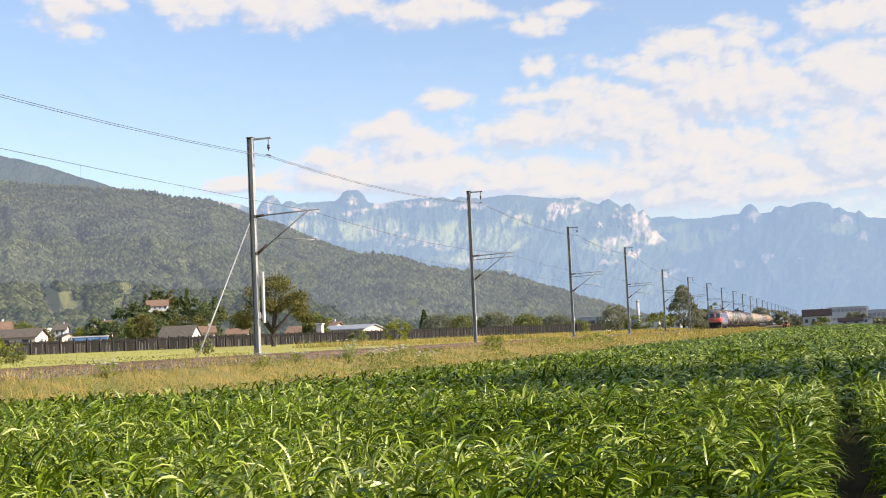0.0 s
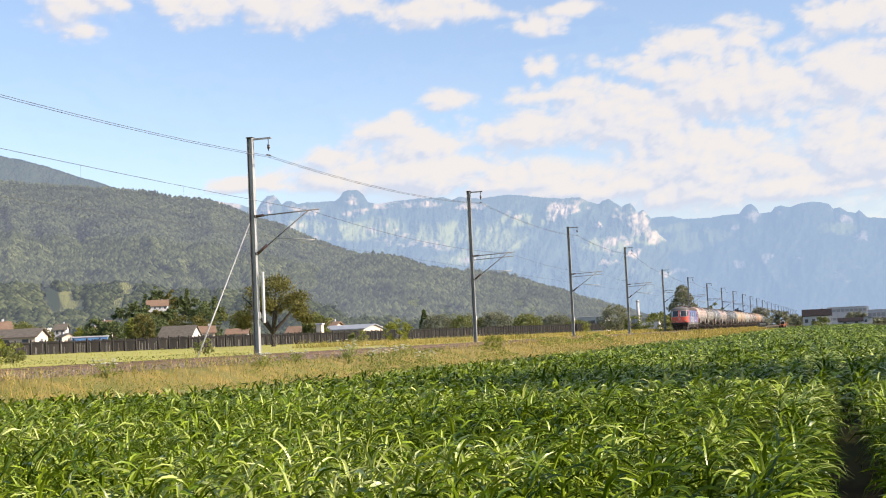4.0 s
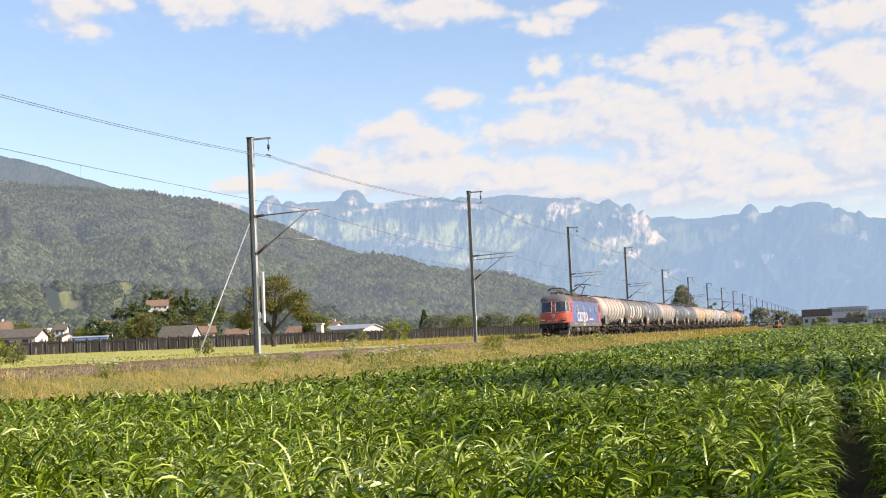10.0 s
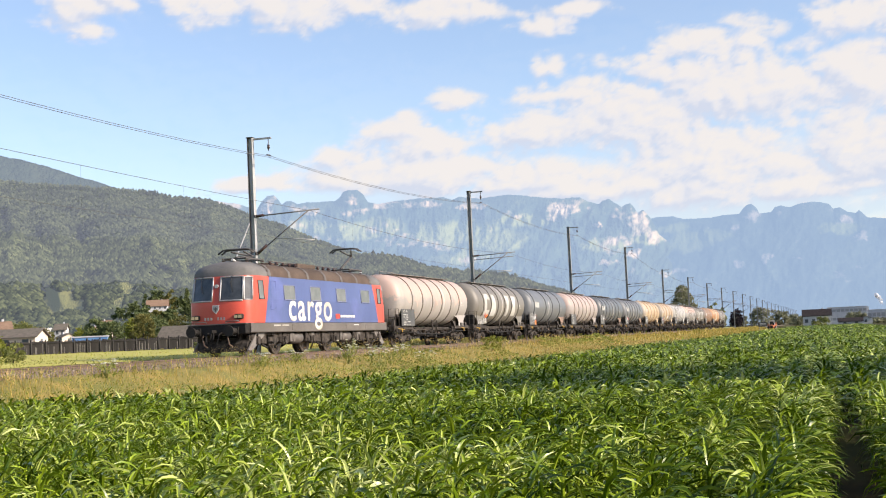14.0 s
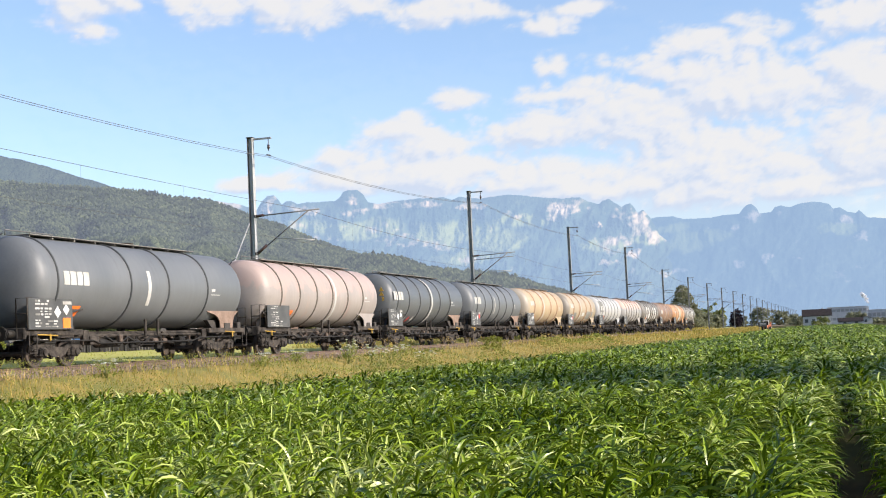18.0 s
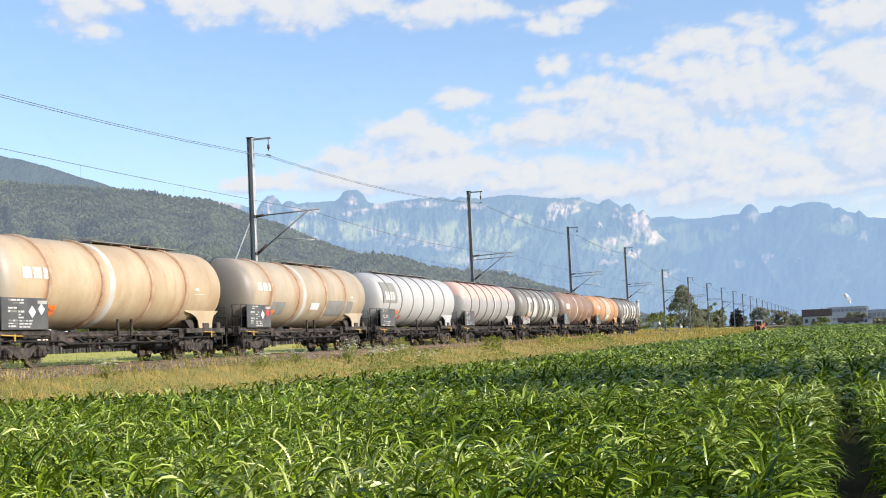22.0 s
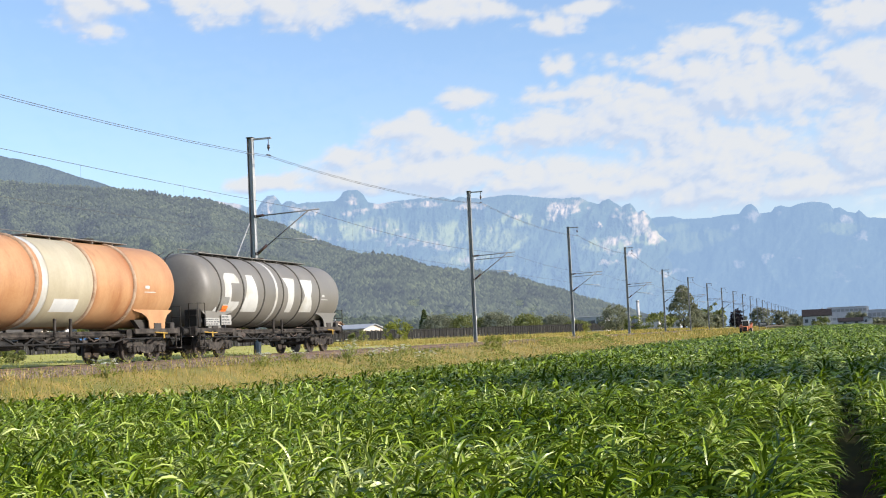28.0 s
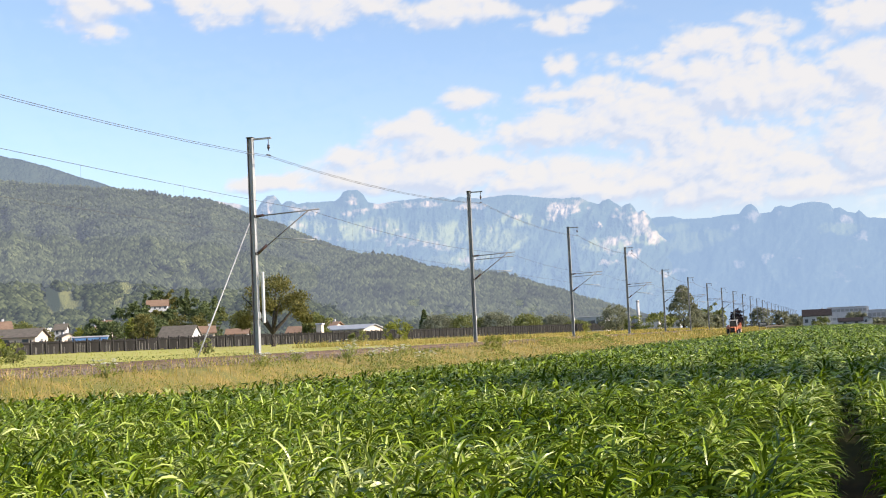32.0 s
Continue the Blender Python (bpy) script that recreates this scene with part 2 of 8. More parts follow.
SOIL = mat("soil_and_meadow", (0.026, 0.020, 0.012), (0.055, 0.044, 0.021), rough=0.95, scale=0.08, fine=2.5, bump=0.4, dirt=(0.09, 0.12, 0.03), dirt_amount=0.5, spec=0.05)
xs = np.unique(np.concatenate([np.array(PROFILE_X), np.linspace(-48, -14, 40), np.linspace(-420, 400, 42), np.linspace(-4950, 4950, 34)]))
ys = np.unique(np.concatenate([np.linspace(-4950, 4950, 34), np.linspace(-100, 700, 81)]))
gx, gy = np.meshgrid(xs, ys, indexing="ij")
gz = np.interp(gx, PROFILE_X, PROFILE_Z)
near = np.exp(-((gx + 20) / 60) ** 2)
gz = gz + 0.10 * fbm(gx * 0.15, gy * 0.05, 3) * (gx < -29) * (gx > -200)
gz = np.where((gx < -62) & (gy > 700), np.minimum(gz, 2.5), gz)
ground = solid("ground", sheet_mesh("ground", np.stack([gx, gy, gz], -1).reshape(-1, 3), grid_quads(len(xs), len(ys)), SOIL), None,
               "flat valley floor of dry grass and bare field soil", "ground", kind="structure")

# ---- hills and mountains: ridge height (degrees over the horizon) by bearing (degrees left of the railway) ----
def bearing(x, y):
    return math.degrees(math.atan2(-x, y))


def ridged(x, y, seed, octaves=5):
    return 1 - 2 * np.abs(fbm(x, y, seed, octaves, 0.55))


def ridge(name, profile, r0, r1, material, label, seed, spur=0.5, nb=220, nu=40, fine=0.0, rockline=None, power=1.0, cliff=0.0, spur_scale=0.8, spots=None, relief=0.0, pastures=None):
    bs = np.linspace(min(profile[0][0], 37.5), profile[-1][0], nb)
    us = np.concatenate([np.linspace(0, 1, nu), [1.04, 1.12]])
    b, u = np.meshgrid(bs, us, indexing="ij")
    pk = np.array(profile)[::-1]
    el = np.interp(b, pk[:, 0], pk[:, 1])
    uu = np.clip(u, 0, 1)
    soft_el = np.convolve(np.pad(el[:, 0], 60, mode="edge"), np.hanning(121) / np.hanning(121).sum(), "same")[60:-60]
    el = soft_el[:, None] + (el - soft_el[:, None]) * uu ** 7
    el = el + fine * fbm(b * 1.9, b * 0, seed + 5, 6, 0.6) * np.clip(el, 0, 1) * uu ** 14
    warp = b + 1.2 * fbm(b * 0.3, u * 1.3, seed + 2, 3)
    spurs = ridged(warp * spur_scale, u * 2.6, seed, 3)
    env = 4 * uu * (1 - uu)
    r = r0 + (r1 - r0) * u - (r1 - r0) * 0.22 * spur * spurs * env
    shape = uu ** power
    if cliff:
        step = np.clip((uu - 0.80) / 0.10, 0, 1)
        shape = shape * (1 - cliff) + cliff * (0.62 * np.clip(uu / 0.80, 0, 1) + 0.30 * step * step * (3 - 2 * step) + 0.08 * np.clip((uu - 0.9) / 0.1, 0, 1))
    rough = ridged(b * 1.4 + u * 2.0, u * 9.0, seed + 31, 4) * 0.009 * env + 0.10 * spur * (spurs - 0.3) * env
    cap = np.where(uu < 0.97, 0.965, 1.0)
    z = 1.6 + np.tan(np.radians(el * np.clip(shape + rough, 0, cap))) * r * np.where(u > 1, 1 - (u - 1) * 3, 1)
    ee = np.degrees(np.arctan2(z - 1.6, r))
    if relief:
        # ribs and gullies that lean with the strata, sharper on the cliffs
        hard = np.clip(rockline(b, ee), 0, 1)
        lean = b + 0.55 * ee + 0.5 * fbm(b * 0.8, ee * 0.8, seed + 40, 3)
        dr = ridged(lean * 0.75, ee * 0.42 + b * 0.1, seed + 41, 6) * 2.2 + ridged(b * 2.6 + 0.3 * ee, ee * 0.9, seed + 43, 4) * 0.55
        dr = dr + hard * ridged(b * 3.4 + 0.4 * ee, ee * 1.6, seed + 47, 5) * 0.9
        r2 = r - relief * dr * np.clip(uu * 3, 0, 1) * np.clip((1.0 - uu) * 14, 0, 1)
        z = 1.6 + (z - 1.6) * r2 / r
        r = r2
    rb = np.radians(b)
    verts = np.stack([-np.sin(rb) * r, np.cos(rb) * r, z], -1).reshape(-1, 3)
    me = sheet_mesh(name, verts, grid_quads(len(bs), len(us))[:, ::-1], material)
    at = me.attributes.new("slope_place", "FLOAT_VECTOR", "POINT")
    at.data.foreach_set("vector", np.stack([b, ee, b * 0 + seed], -1).astype(np.float32).ravel())
    if rockline is not None:
        at = me.attributes.new("rock", "FLOAT", "POINT")
        val = 0.24 + 0.40 * np.clip(rockline(b, ee) + 0.25, 0, 1) + 0.30 * fbm(b * 2.4 + 0.8 * ee, ee * 3.4 - b * 0.5, seed + 3, 6, 0.62)
        at.data.foreach_set("value", val.astype(np.float32).ravel())
    if spots is not None:
        at = me.attributes.new("meadow", "FLOAT", "POINT")
        at.data.foreach_set("value", spots(verts[:, 0], verts[:, 1], verts[:, 2]).astype(np.float32))
    if pastures is not None:
        at = me.attributes.new("meadow", "FLOAT", "POINT")
        at.data.foreach_set("value", (0.10 * np.clip(pastures(b, ee) * 1.6 + 0.6 * fbm(b * 1.3, ee * 2.2, seed + 9, 5, 0.6), 0, 1)).astype(np.float32).ravel())
    ob = solid(name, me, None, label, "mountain", kind="structure")
    return ob, (bs, us, verts.reshape(len(bs), len(us), 3))


# hay meadows among the woods: bearing, elevation, half width, half height (degrees)
CLEARINGS = [(33.0, 2.38, 0.85, 0.5), (32.3, 2.15, 0.5, 0.22), (30.15, 2.84, 0.6, 0.2), (30.6, 2.2, 0.25, 0.22), (26.7, 2.4, 0.25, 0.12),
             (17.9, 1.66, 0.45, 0.14), (16.5, 1.3, 0.3, 0.13), (13.3, 1.42, 0.4, 0.11), (12.6, 1.2, 0.3, 0.07)]


def clearing(x, y, z):
    bb, ee = np.degrees(np.arctan2(-x, y)), np.degrees(np.arctan2(z - EYE[2], np.hypot(x, y)))
    v = np.zeros(len(x))
    for cb_, ce_, wb_, we_ in CLEARINGS:
        v = np.maximum(v, 1.2 - 1.2 * np.sqrt(((bb - cb_) / wb_) ** 2 + ((ee - ce_) / we_) ** 2) + 0.9 * fbm(bb * 2.6, ee * 5, 3, 3))
    return np.clip(v, 0, 1)


WEST_PEAKS = [(31.0, 6.2), (28.4, 6.5), (26.9, 6.5), (25.4, 6.3), (24.61, 6.04), (24.42, 6.35), (24.14, 6.61), (23.85, 6.63), (23.68, 6.48), (23.52, 6.22), (23.34, 6.37), (23.09, 6.38), (22.83, 6.2), (22.38, 6.29),
              (21.63, 6.26), (21.21, 6.29), (20.95, 6.48), (20.82, 6.68), (20.62, 6.74), (20.19, 6.73), (19.93, 6.52), (19.74, 6.19), (19.32, 6.07), (18.52, 6.19), (17.39, 6.24), (16.38, 6.25), (16.01, 6.13), (15.71, 6.26), (14.76, 6.12)]
EAST_PEAKS = [(13.38, 6.25), (12.39, 6.07), (11.03, 5.93), (10.4, 5.97), (10.04, 5.77), (9.56, 5.6), (9.4, 5.76), (9.1, 5.79), (8.91, 5.66), (8.58, 5.42), (8.38, 5.55), (8.2, 5.57), (8.06, 5.41), (7.91, 5.13), (7.66, 5.26), (7.5, 5.08),
              (7.36, 4.88), (7.21, 4.57), (7.03, 4.22), (6.4, 3.8), (5.0, 3.0), (3.0, 2.0), (1.0, 1.0)]
FAR_PEAKS = WEST_PEAKS + EAST_PEAKS
RIGHT_PEAKS = [(12.0, 3.0), (8.6, 4.6), (7.14, 4.89), (6.41, 4.87), (5.94, 4.72), (4.73, 4.74), (4.01, 4.81), (3.58, 4.83), (3.37, 5.04), (3.22, 5.17), (3.03, 5.19), (2.85, 5.03), (2.72, 4.78), (2.23, 4.79), (2.07, 5.0), (1.81, 5.05),
               (1.44, 4.96), (1.11, 5.08), (0.69, 5.12), (0.18, 5.08), (-0.14, 5.01), (-0.31, 4.78), (-0.58, 4.83), (-0.89, 4.6), (-1.23, 4.53), (-1.35, 4.66), (-1.67, 4.33), (-2.4, 4.23), (-4.0, 4.4), (-7.0, 3.9), (-12.0, 4.6)]
REAR_PEAKS = [(48.0, 9.6), (40.0, 9.2), (35.3, 8.52), (33.9, 8.18), (32.6, 7.8), (30.6, 7.1), (28.4, 6.1), (26.0, 5.0)]
HILL_PEAKS = [(48.0, 7.4), (40.0, 7.6), (35.3, 7.42), (30.6, 7.04), (29.0, 6.9), (28.3, 6.68), (26.7, 6.48), (25.9, 6.2), (24.7, 5.7), (23.5, 5.28), (22.1, 4.6), (20.6, 4.02),
              (18.6, 3.5), (17.1, 2.9), (13.7, 2.3), (12.2, 1.6), (10.5, 0.9), (8.5, 0.2)]
KNOLL_PEAKS = [(23.2, 2.0), (22.1, 3.0), (21.1, 3.58), (19.6, 3.88), (18.3, 3.6), (17.15, 3.12), (15.0, 2.82), (13.7, 2.68), (13.2, 2.5), (12.2, 2.06), (11.2, 1.82), (10.5, 1.46), (8.8, 0.98), (7.2, 0.2)]

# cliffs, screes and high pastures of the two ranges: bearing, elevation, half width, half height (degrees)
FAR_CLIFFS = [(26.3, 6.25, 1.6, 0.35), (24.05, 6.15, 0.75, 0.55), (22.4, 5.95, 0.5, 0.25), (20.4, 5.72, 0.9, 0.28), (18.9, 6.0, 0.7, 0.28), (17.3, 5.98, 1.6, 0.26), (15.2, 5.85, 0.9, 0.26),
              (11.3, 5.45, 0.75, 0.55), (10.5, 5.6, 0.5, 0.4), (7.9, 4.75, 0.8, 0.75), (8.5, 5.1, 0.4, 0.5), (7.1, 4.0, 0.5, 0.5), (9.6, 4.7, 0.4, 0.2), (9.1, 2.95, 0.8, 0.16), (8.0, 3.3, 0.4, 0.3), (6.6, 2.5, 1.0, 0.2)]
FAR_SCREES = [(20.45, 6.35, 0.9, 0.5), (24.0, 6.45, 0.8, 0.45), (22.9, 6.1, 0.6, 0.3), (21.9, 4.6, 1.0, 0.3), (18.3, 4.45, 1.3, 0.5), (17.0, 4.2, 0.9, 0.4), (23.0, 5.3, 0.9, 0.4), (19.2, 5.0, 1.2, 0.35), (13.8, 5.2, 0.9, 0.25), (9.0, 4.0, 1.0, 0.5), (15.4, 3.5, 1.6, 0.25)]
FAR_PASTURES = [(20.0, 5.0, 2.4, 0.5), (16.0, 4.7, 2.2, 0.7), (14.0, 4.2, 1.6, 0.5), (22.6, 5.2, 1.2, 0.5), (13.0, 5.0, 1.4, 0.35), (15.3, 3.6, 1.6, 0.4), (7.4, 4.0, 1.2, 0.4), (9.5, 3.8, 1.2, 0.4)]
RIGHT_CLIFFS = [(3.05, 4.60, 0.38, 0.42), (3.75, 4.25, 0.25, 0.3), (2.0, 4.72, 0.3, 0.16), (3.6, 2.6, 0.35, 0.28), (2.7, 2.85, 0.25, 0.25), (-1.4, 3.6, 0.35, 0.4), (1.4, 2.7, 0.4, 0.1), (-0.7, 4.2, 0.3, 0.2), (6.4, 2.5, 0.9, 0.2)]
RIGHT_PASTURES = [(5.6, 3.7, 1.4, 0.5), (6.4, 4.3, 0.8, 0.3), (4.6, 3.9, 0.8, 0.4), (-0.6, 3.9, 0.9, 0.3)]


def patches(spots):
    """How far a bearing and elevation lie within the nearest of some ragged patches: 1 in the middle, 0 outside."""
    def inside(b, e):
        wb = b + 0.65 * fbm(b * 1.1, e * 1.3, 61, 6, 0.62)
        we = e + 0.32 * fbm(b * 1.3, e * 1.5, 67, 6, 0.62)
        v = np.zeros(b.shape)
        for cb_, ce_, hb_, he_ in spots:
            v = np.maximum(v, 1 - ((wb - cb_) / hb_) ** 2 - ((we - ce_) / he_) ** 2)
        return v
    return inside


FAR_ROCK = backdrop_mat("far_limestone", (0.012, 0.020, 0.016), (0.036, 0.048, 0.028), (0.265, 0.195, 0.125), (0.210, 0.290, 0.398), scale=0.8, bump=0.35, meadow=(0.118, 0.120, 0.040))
RIGHT_ROCK = backdrop_mat("far_rock_haze_glow", (0.010, 0.014, 0.014), (0.024, 0.030, 0.020), (0.10, 0.083, 0.064), (0.209, 0.299, 0.420), scale=0.8, bump=0.2, meadow=(0.056, 0.060, 0.022))
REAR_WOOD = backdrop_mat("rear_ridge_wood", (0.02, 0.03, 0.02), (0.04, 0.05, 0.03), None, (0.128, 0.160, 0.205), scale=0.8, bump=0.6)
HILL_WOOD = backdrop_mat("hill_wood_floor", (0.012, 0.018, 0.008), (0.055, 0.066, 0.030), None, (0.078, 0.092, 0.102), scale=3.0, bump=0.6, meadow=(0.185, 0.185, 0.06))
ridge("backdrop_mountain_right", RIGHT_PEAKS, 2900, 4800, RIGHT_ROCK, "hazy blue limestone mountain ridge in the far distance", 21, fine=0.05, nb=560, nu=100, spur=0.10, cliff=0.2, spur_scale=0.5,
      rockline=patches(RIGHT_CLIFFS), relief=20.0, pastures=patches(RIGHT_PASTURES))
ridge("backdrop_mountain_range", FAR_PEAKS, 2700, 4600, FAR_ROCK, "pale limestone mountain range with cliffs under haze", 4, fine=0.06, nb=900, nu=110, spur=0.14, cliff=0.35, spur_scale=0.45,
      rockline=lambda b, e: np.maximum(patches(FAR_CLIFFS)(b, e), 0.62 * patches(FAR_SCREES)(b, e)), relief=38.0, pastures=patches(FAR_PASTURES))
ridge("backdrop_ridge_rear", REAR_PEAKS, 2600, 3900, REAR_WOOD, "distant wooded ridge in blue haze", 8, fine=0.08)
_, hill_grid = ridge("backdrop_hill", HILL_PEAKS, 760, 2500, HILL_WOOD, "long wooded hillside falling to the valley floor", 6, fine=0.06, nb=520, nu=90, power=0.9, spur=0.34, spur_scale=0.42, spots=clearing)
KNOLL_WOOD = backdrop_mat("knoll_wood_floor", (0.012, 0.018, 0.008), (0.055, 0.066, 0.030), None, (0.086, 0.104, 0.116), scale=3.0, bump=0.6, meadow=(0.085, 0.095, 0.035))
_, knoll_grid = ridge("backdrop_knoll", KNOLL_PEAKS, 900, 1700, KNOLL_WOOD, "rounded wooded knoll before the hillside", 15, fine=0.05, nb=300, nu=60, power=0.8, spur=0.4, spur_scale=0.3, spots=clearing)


def scatter_woods(name, grid, count, label, seed, size, skip, material, u_range=(0.02, 1.0), sides=4):
    """Far woods: many small uneven crowns on a hillside, in one mesh."""
    rng = np.random.default_rng(seed)
    bs, us, P = grid
    nb, nu = P.shape[:2]
    fb, fu = rng.random(count) * (nb - 1.01), (u_range[0] + (u_range[1] - u_range[0]) * rng.random(count) ** 0.85) * (nu - 3.01)
    ib, iu = fb.astype(int), fu.astype(int)
    wb, wu = (fb - ib)[:, None], (fu - iu)[:, None]
    q = (P[ib, iu] * (1 - wb) + P[ib + 1, iu] * wb) * (1 - wu) + (P[ib, iu + 1] * (1 - wb) + P[ib + 1, iu + 1] * wb) * wu
    h = size * (np.hypot(q[:, 0], q[:, 1]) / 1500) ** 0.25 * (0.55 + 0.9 * rng.random(count) ** 1.5)
    keep = fbm(q[:, 0] * 0.006, q[:, 1] * 0.006, seed + 2, 3) < skip
    for up in (0.0, 0.5, 1.0):
        keep &= clearing(q[:, 0], q[:, 1], q[:, 2] + up * h) < 0.12
    q, h = q[keep], h[keep]
    k = len(q)
    conif = rng.random(k) < 0.10 + 0.25 * (fbm(q[:, 0] * 0.004, q[:, 1] * 0.004, seed + 9, 2) > 0.1)
    w = h * np.where(conif, 0.30, 0.56) * (0.8 + 0.4 * rng.random(k))
    n = sides
    tiers = ((0.16, 0.80, 0.95), (0.62, 0.90, 0.46)) if sides == 4 else ((0.34, 0.95, 0.72),)
    nt = len(tiers)
    ang = np.arange(n) * 2 * math.pi / n
    vs = np.zeros((k, n * nt + 1, 3))
    for li, (hz, wr, wc) in enumerate(tiers):
        rad = w[:, None] * np.where(conif, wc, wr)[:, None] * (0.75 + 0.5 * rng.random((k, n)))
        a = ang[None] + rng.random((k, 1)) * 6
        vs[:, li * n:(li + 1) * n, 0] = q[:, :1] + np.cos(a) * rad
        vs[:, li * n:(li + 1) * n, 1] = q[:, 1:2] + np.sin(a) * rad
        vs[:, li * n:(li + 1) * n, 2] = q[:, 2:] + h[:, None] * (hz + 0.16 * (rng.random((k, n)) - 0.5))
    vs[:, -1] = q
    vs[:, -1, 2] += h
    f = []
    for j in range(n if nt == 2 else 0):
        a, b2 = j, (j + 1) % n
        f += [(a, b2, b2 + n), (a, b2 + n, a + n)]
    f += [((nt - 1) * n + j, (nt - 1) * n + (j + 1) % n, nt * n) for j in range(n)]
    f = (np.array(f)[None] + (np.arange(k) * (nt * n + 1))[:, None, None]).reshape(-1, 3)
    me = sheet_mesh(name, vs.reshape(-1, 3), f, material, smooth=True)
    return solid(name, me, None, label, "woods", kind="stuff")


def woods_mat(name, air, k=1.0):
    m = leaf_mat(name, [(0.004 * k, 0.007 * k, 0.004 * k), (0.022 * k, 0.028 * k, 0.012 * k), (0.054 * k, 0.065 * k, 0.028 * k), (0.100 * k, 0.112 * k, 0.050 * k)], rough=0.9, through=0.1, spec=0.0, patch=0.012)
    # crowns emit a haze colour in place of real air
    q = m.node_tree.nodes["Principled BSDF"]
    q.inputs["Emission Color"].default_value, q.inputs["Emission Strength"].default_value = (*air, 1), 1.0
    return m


# haze painted as emission, stronger with distance: lower, middle and upper slope
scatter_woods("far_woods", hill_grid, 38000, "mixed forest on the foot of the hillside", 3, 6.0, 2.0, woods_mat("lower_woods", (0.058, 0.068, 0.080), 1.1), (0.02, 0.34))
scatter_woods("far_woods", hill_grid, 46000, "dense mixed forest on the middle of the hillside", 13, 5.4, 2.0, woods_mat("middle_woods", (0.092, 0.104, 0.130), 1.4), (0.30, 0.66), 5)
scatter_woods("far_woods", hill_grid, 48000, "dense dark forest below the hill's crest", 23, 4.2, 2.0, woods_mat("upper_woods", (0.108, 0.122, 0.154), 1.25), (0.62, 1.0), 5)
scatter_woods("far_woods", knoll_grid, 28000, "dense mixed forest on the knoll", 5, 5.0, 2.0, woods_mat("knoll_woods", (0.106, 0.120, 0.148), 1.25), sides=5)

# ---- clouds: a far sheet of sky behind the mountains that drifts slowly ----
# heads of the clouds: bearing, elevation, half width, half height (degrees); flat below, heaped above
HEADS = [(32.6, 14.4, 1.3, 1.1), (31.2, 15.2, 1.4, 0.7), (27.4, 14.7, 1.9, 0.9), (24.4, 14.6, 1.7, 1.2), (22.2, 14.7, 1.9, 1.3), (20.0, 14.9, 2.2, 1.0), (17.0, 14.3, 2.6, 0.9), (14.5, 14.0, 1.8, 0.5), (12.3, 13.2, 1.4, 0.45),
         (10.5, 13.9, 1.4, 0.4), (11.7, 11.7, 0.9, 0.5), (15.6, 10.5, 1.2, 0.5), (11.4, 10.4, 2.4, 0.9), (7.6, 11.2, 1.6, 1.1), (5.4, 12.1, 2.2, 0.9), (3.4, 12.2, 1.5, 1.0), (-1.4, 12.7, 2.1, 1.1), (-3.5, 12.4, 1.8, 1.6)]
BANKS = [(2.0, 5.8, 6.0, 0.8), (9.5, 6.3, 5.0, 0.7), (20.6, 7.2, 3.4, 0.7), (24.5, 7.0, 2.4, 0.4), (18.4, 9.2, 1.8, 0.7), (17.5, 8.4, 2.2, 0.9), (16.6, 7.4, 3.6, 0.9), (21.9, 8.0, 1.2, 0.5), (12.6, 8.8, 3.0, 1.2), (8.6, 9.2, 3.4, 1.7), (3.6, 9.9, 3.6, 1.9), (-1.6, 10.2, 3.2, 2.2), (12.4, 6.9, 4.6, 1.1), (5.0, 7.2, 5.0, 1.8), (-2.0, 7.2, 4.0, 2.4)]


def billow(x, y, seed, octaves=5, gain=0.55):
    """Rounded lumps with creases between them, 0 to about 1."""
    out, amp, tot = np.zeros(x.shape), 1.0, 0.0
    for o in range(octaves):
        c_, s_ = math.cos(0.6 + 1.1 * o), math.sin(0.6 + 1.1 * o)
        k = 2.03 ** o
        out += amp * np.abs(fbm((x * c_ - y * s_) * k + 3.7 * o, (x * s_ + y * c_) * k, seed + o, 1)) * 1.7
        tot += amp
        amp *= gain
    return out / tot


def cloud_cover(b, e):
    wb = b + 0.9 * fbm(b * 0.35, e * 0.5, 71, 3)
    we = e + 0.35 * fbm(b * 0.4 + 9, e * 0.6, 73, 3)
    best = np.full(b.shape, -2.0)
    for spots, hard, more in ((HEADS, 1.25, 0.0), (BANKS, 1.1, 0.45)):
        for cb_, ce_, hb_, he_ in spots:
            dv = (we - ce_) / he_
            d = np.sqrt(((wb - cb_) / hb_) ** 2 + np.where(dv < 0, dv * 1.25, dv) ** 2)
            v = hard * (1 - d) + more * np.exp(-d * d)
            h_ = np.clip(0.5 + 0.5 * (best - v) / 0.35, 0, 1)
            best = best * h_ + v * (1 - h_) + 0.35 * h_ * (1 - h_)
    return best + 1.25 * (billow(b * 0.55, e * 0.95, 5, 6, 0.56) - 0.40) + 0.35 * fbm(b * 1.2, e * 2.0, 77, 4, 0.6)


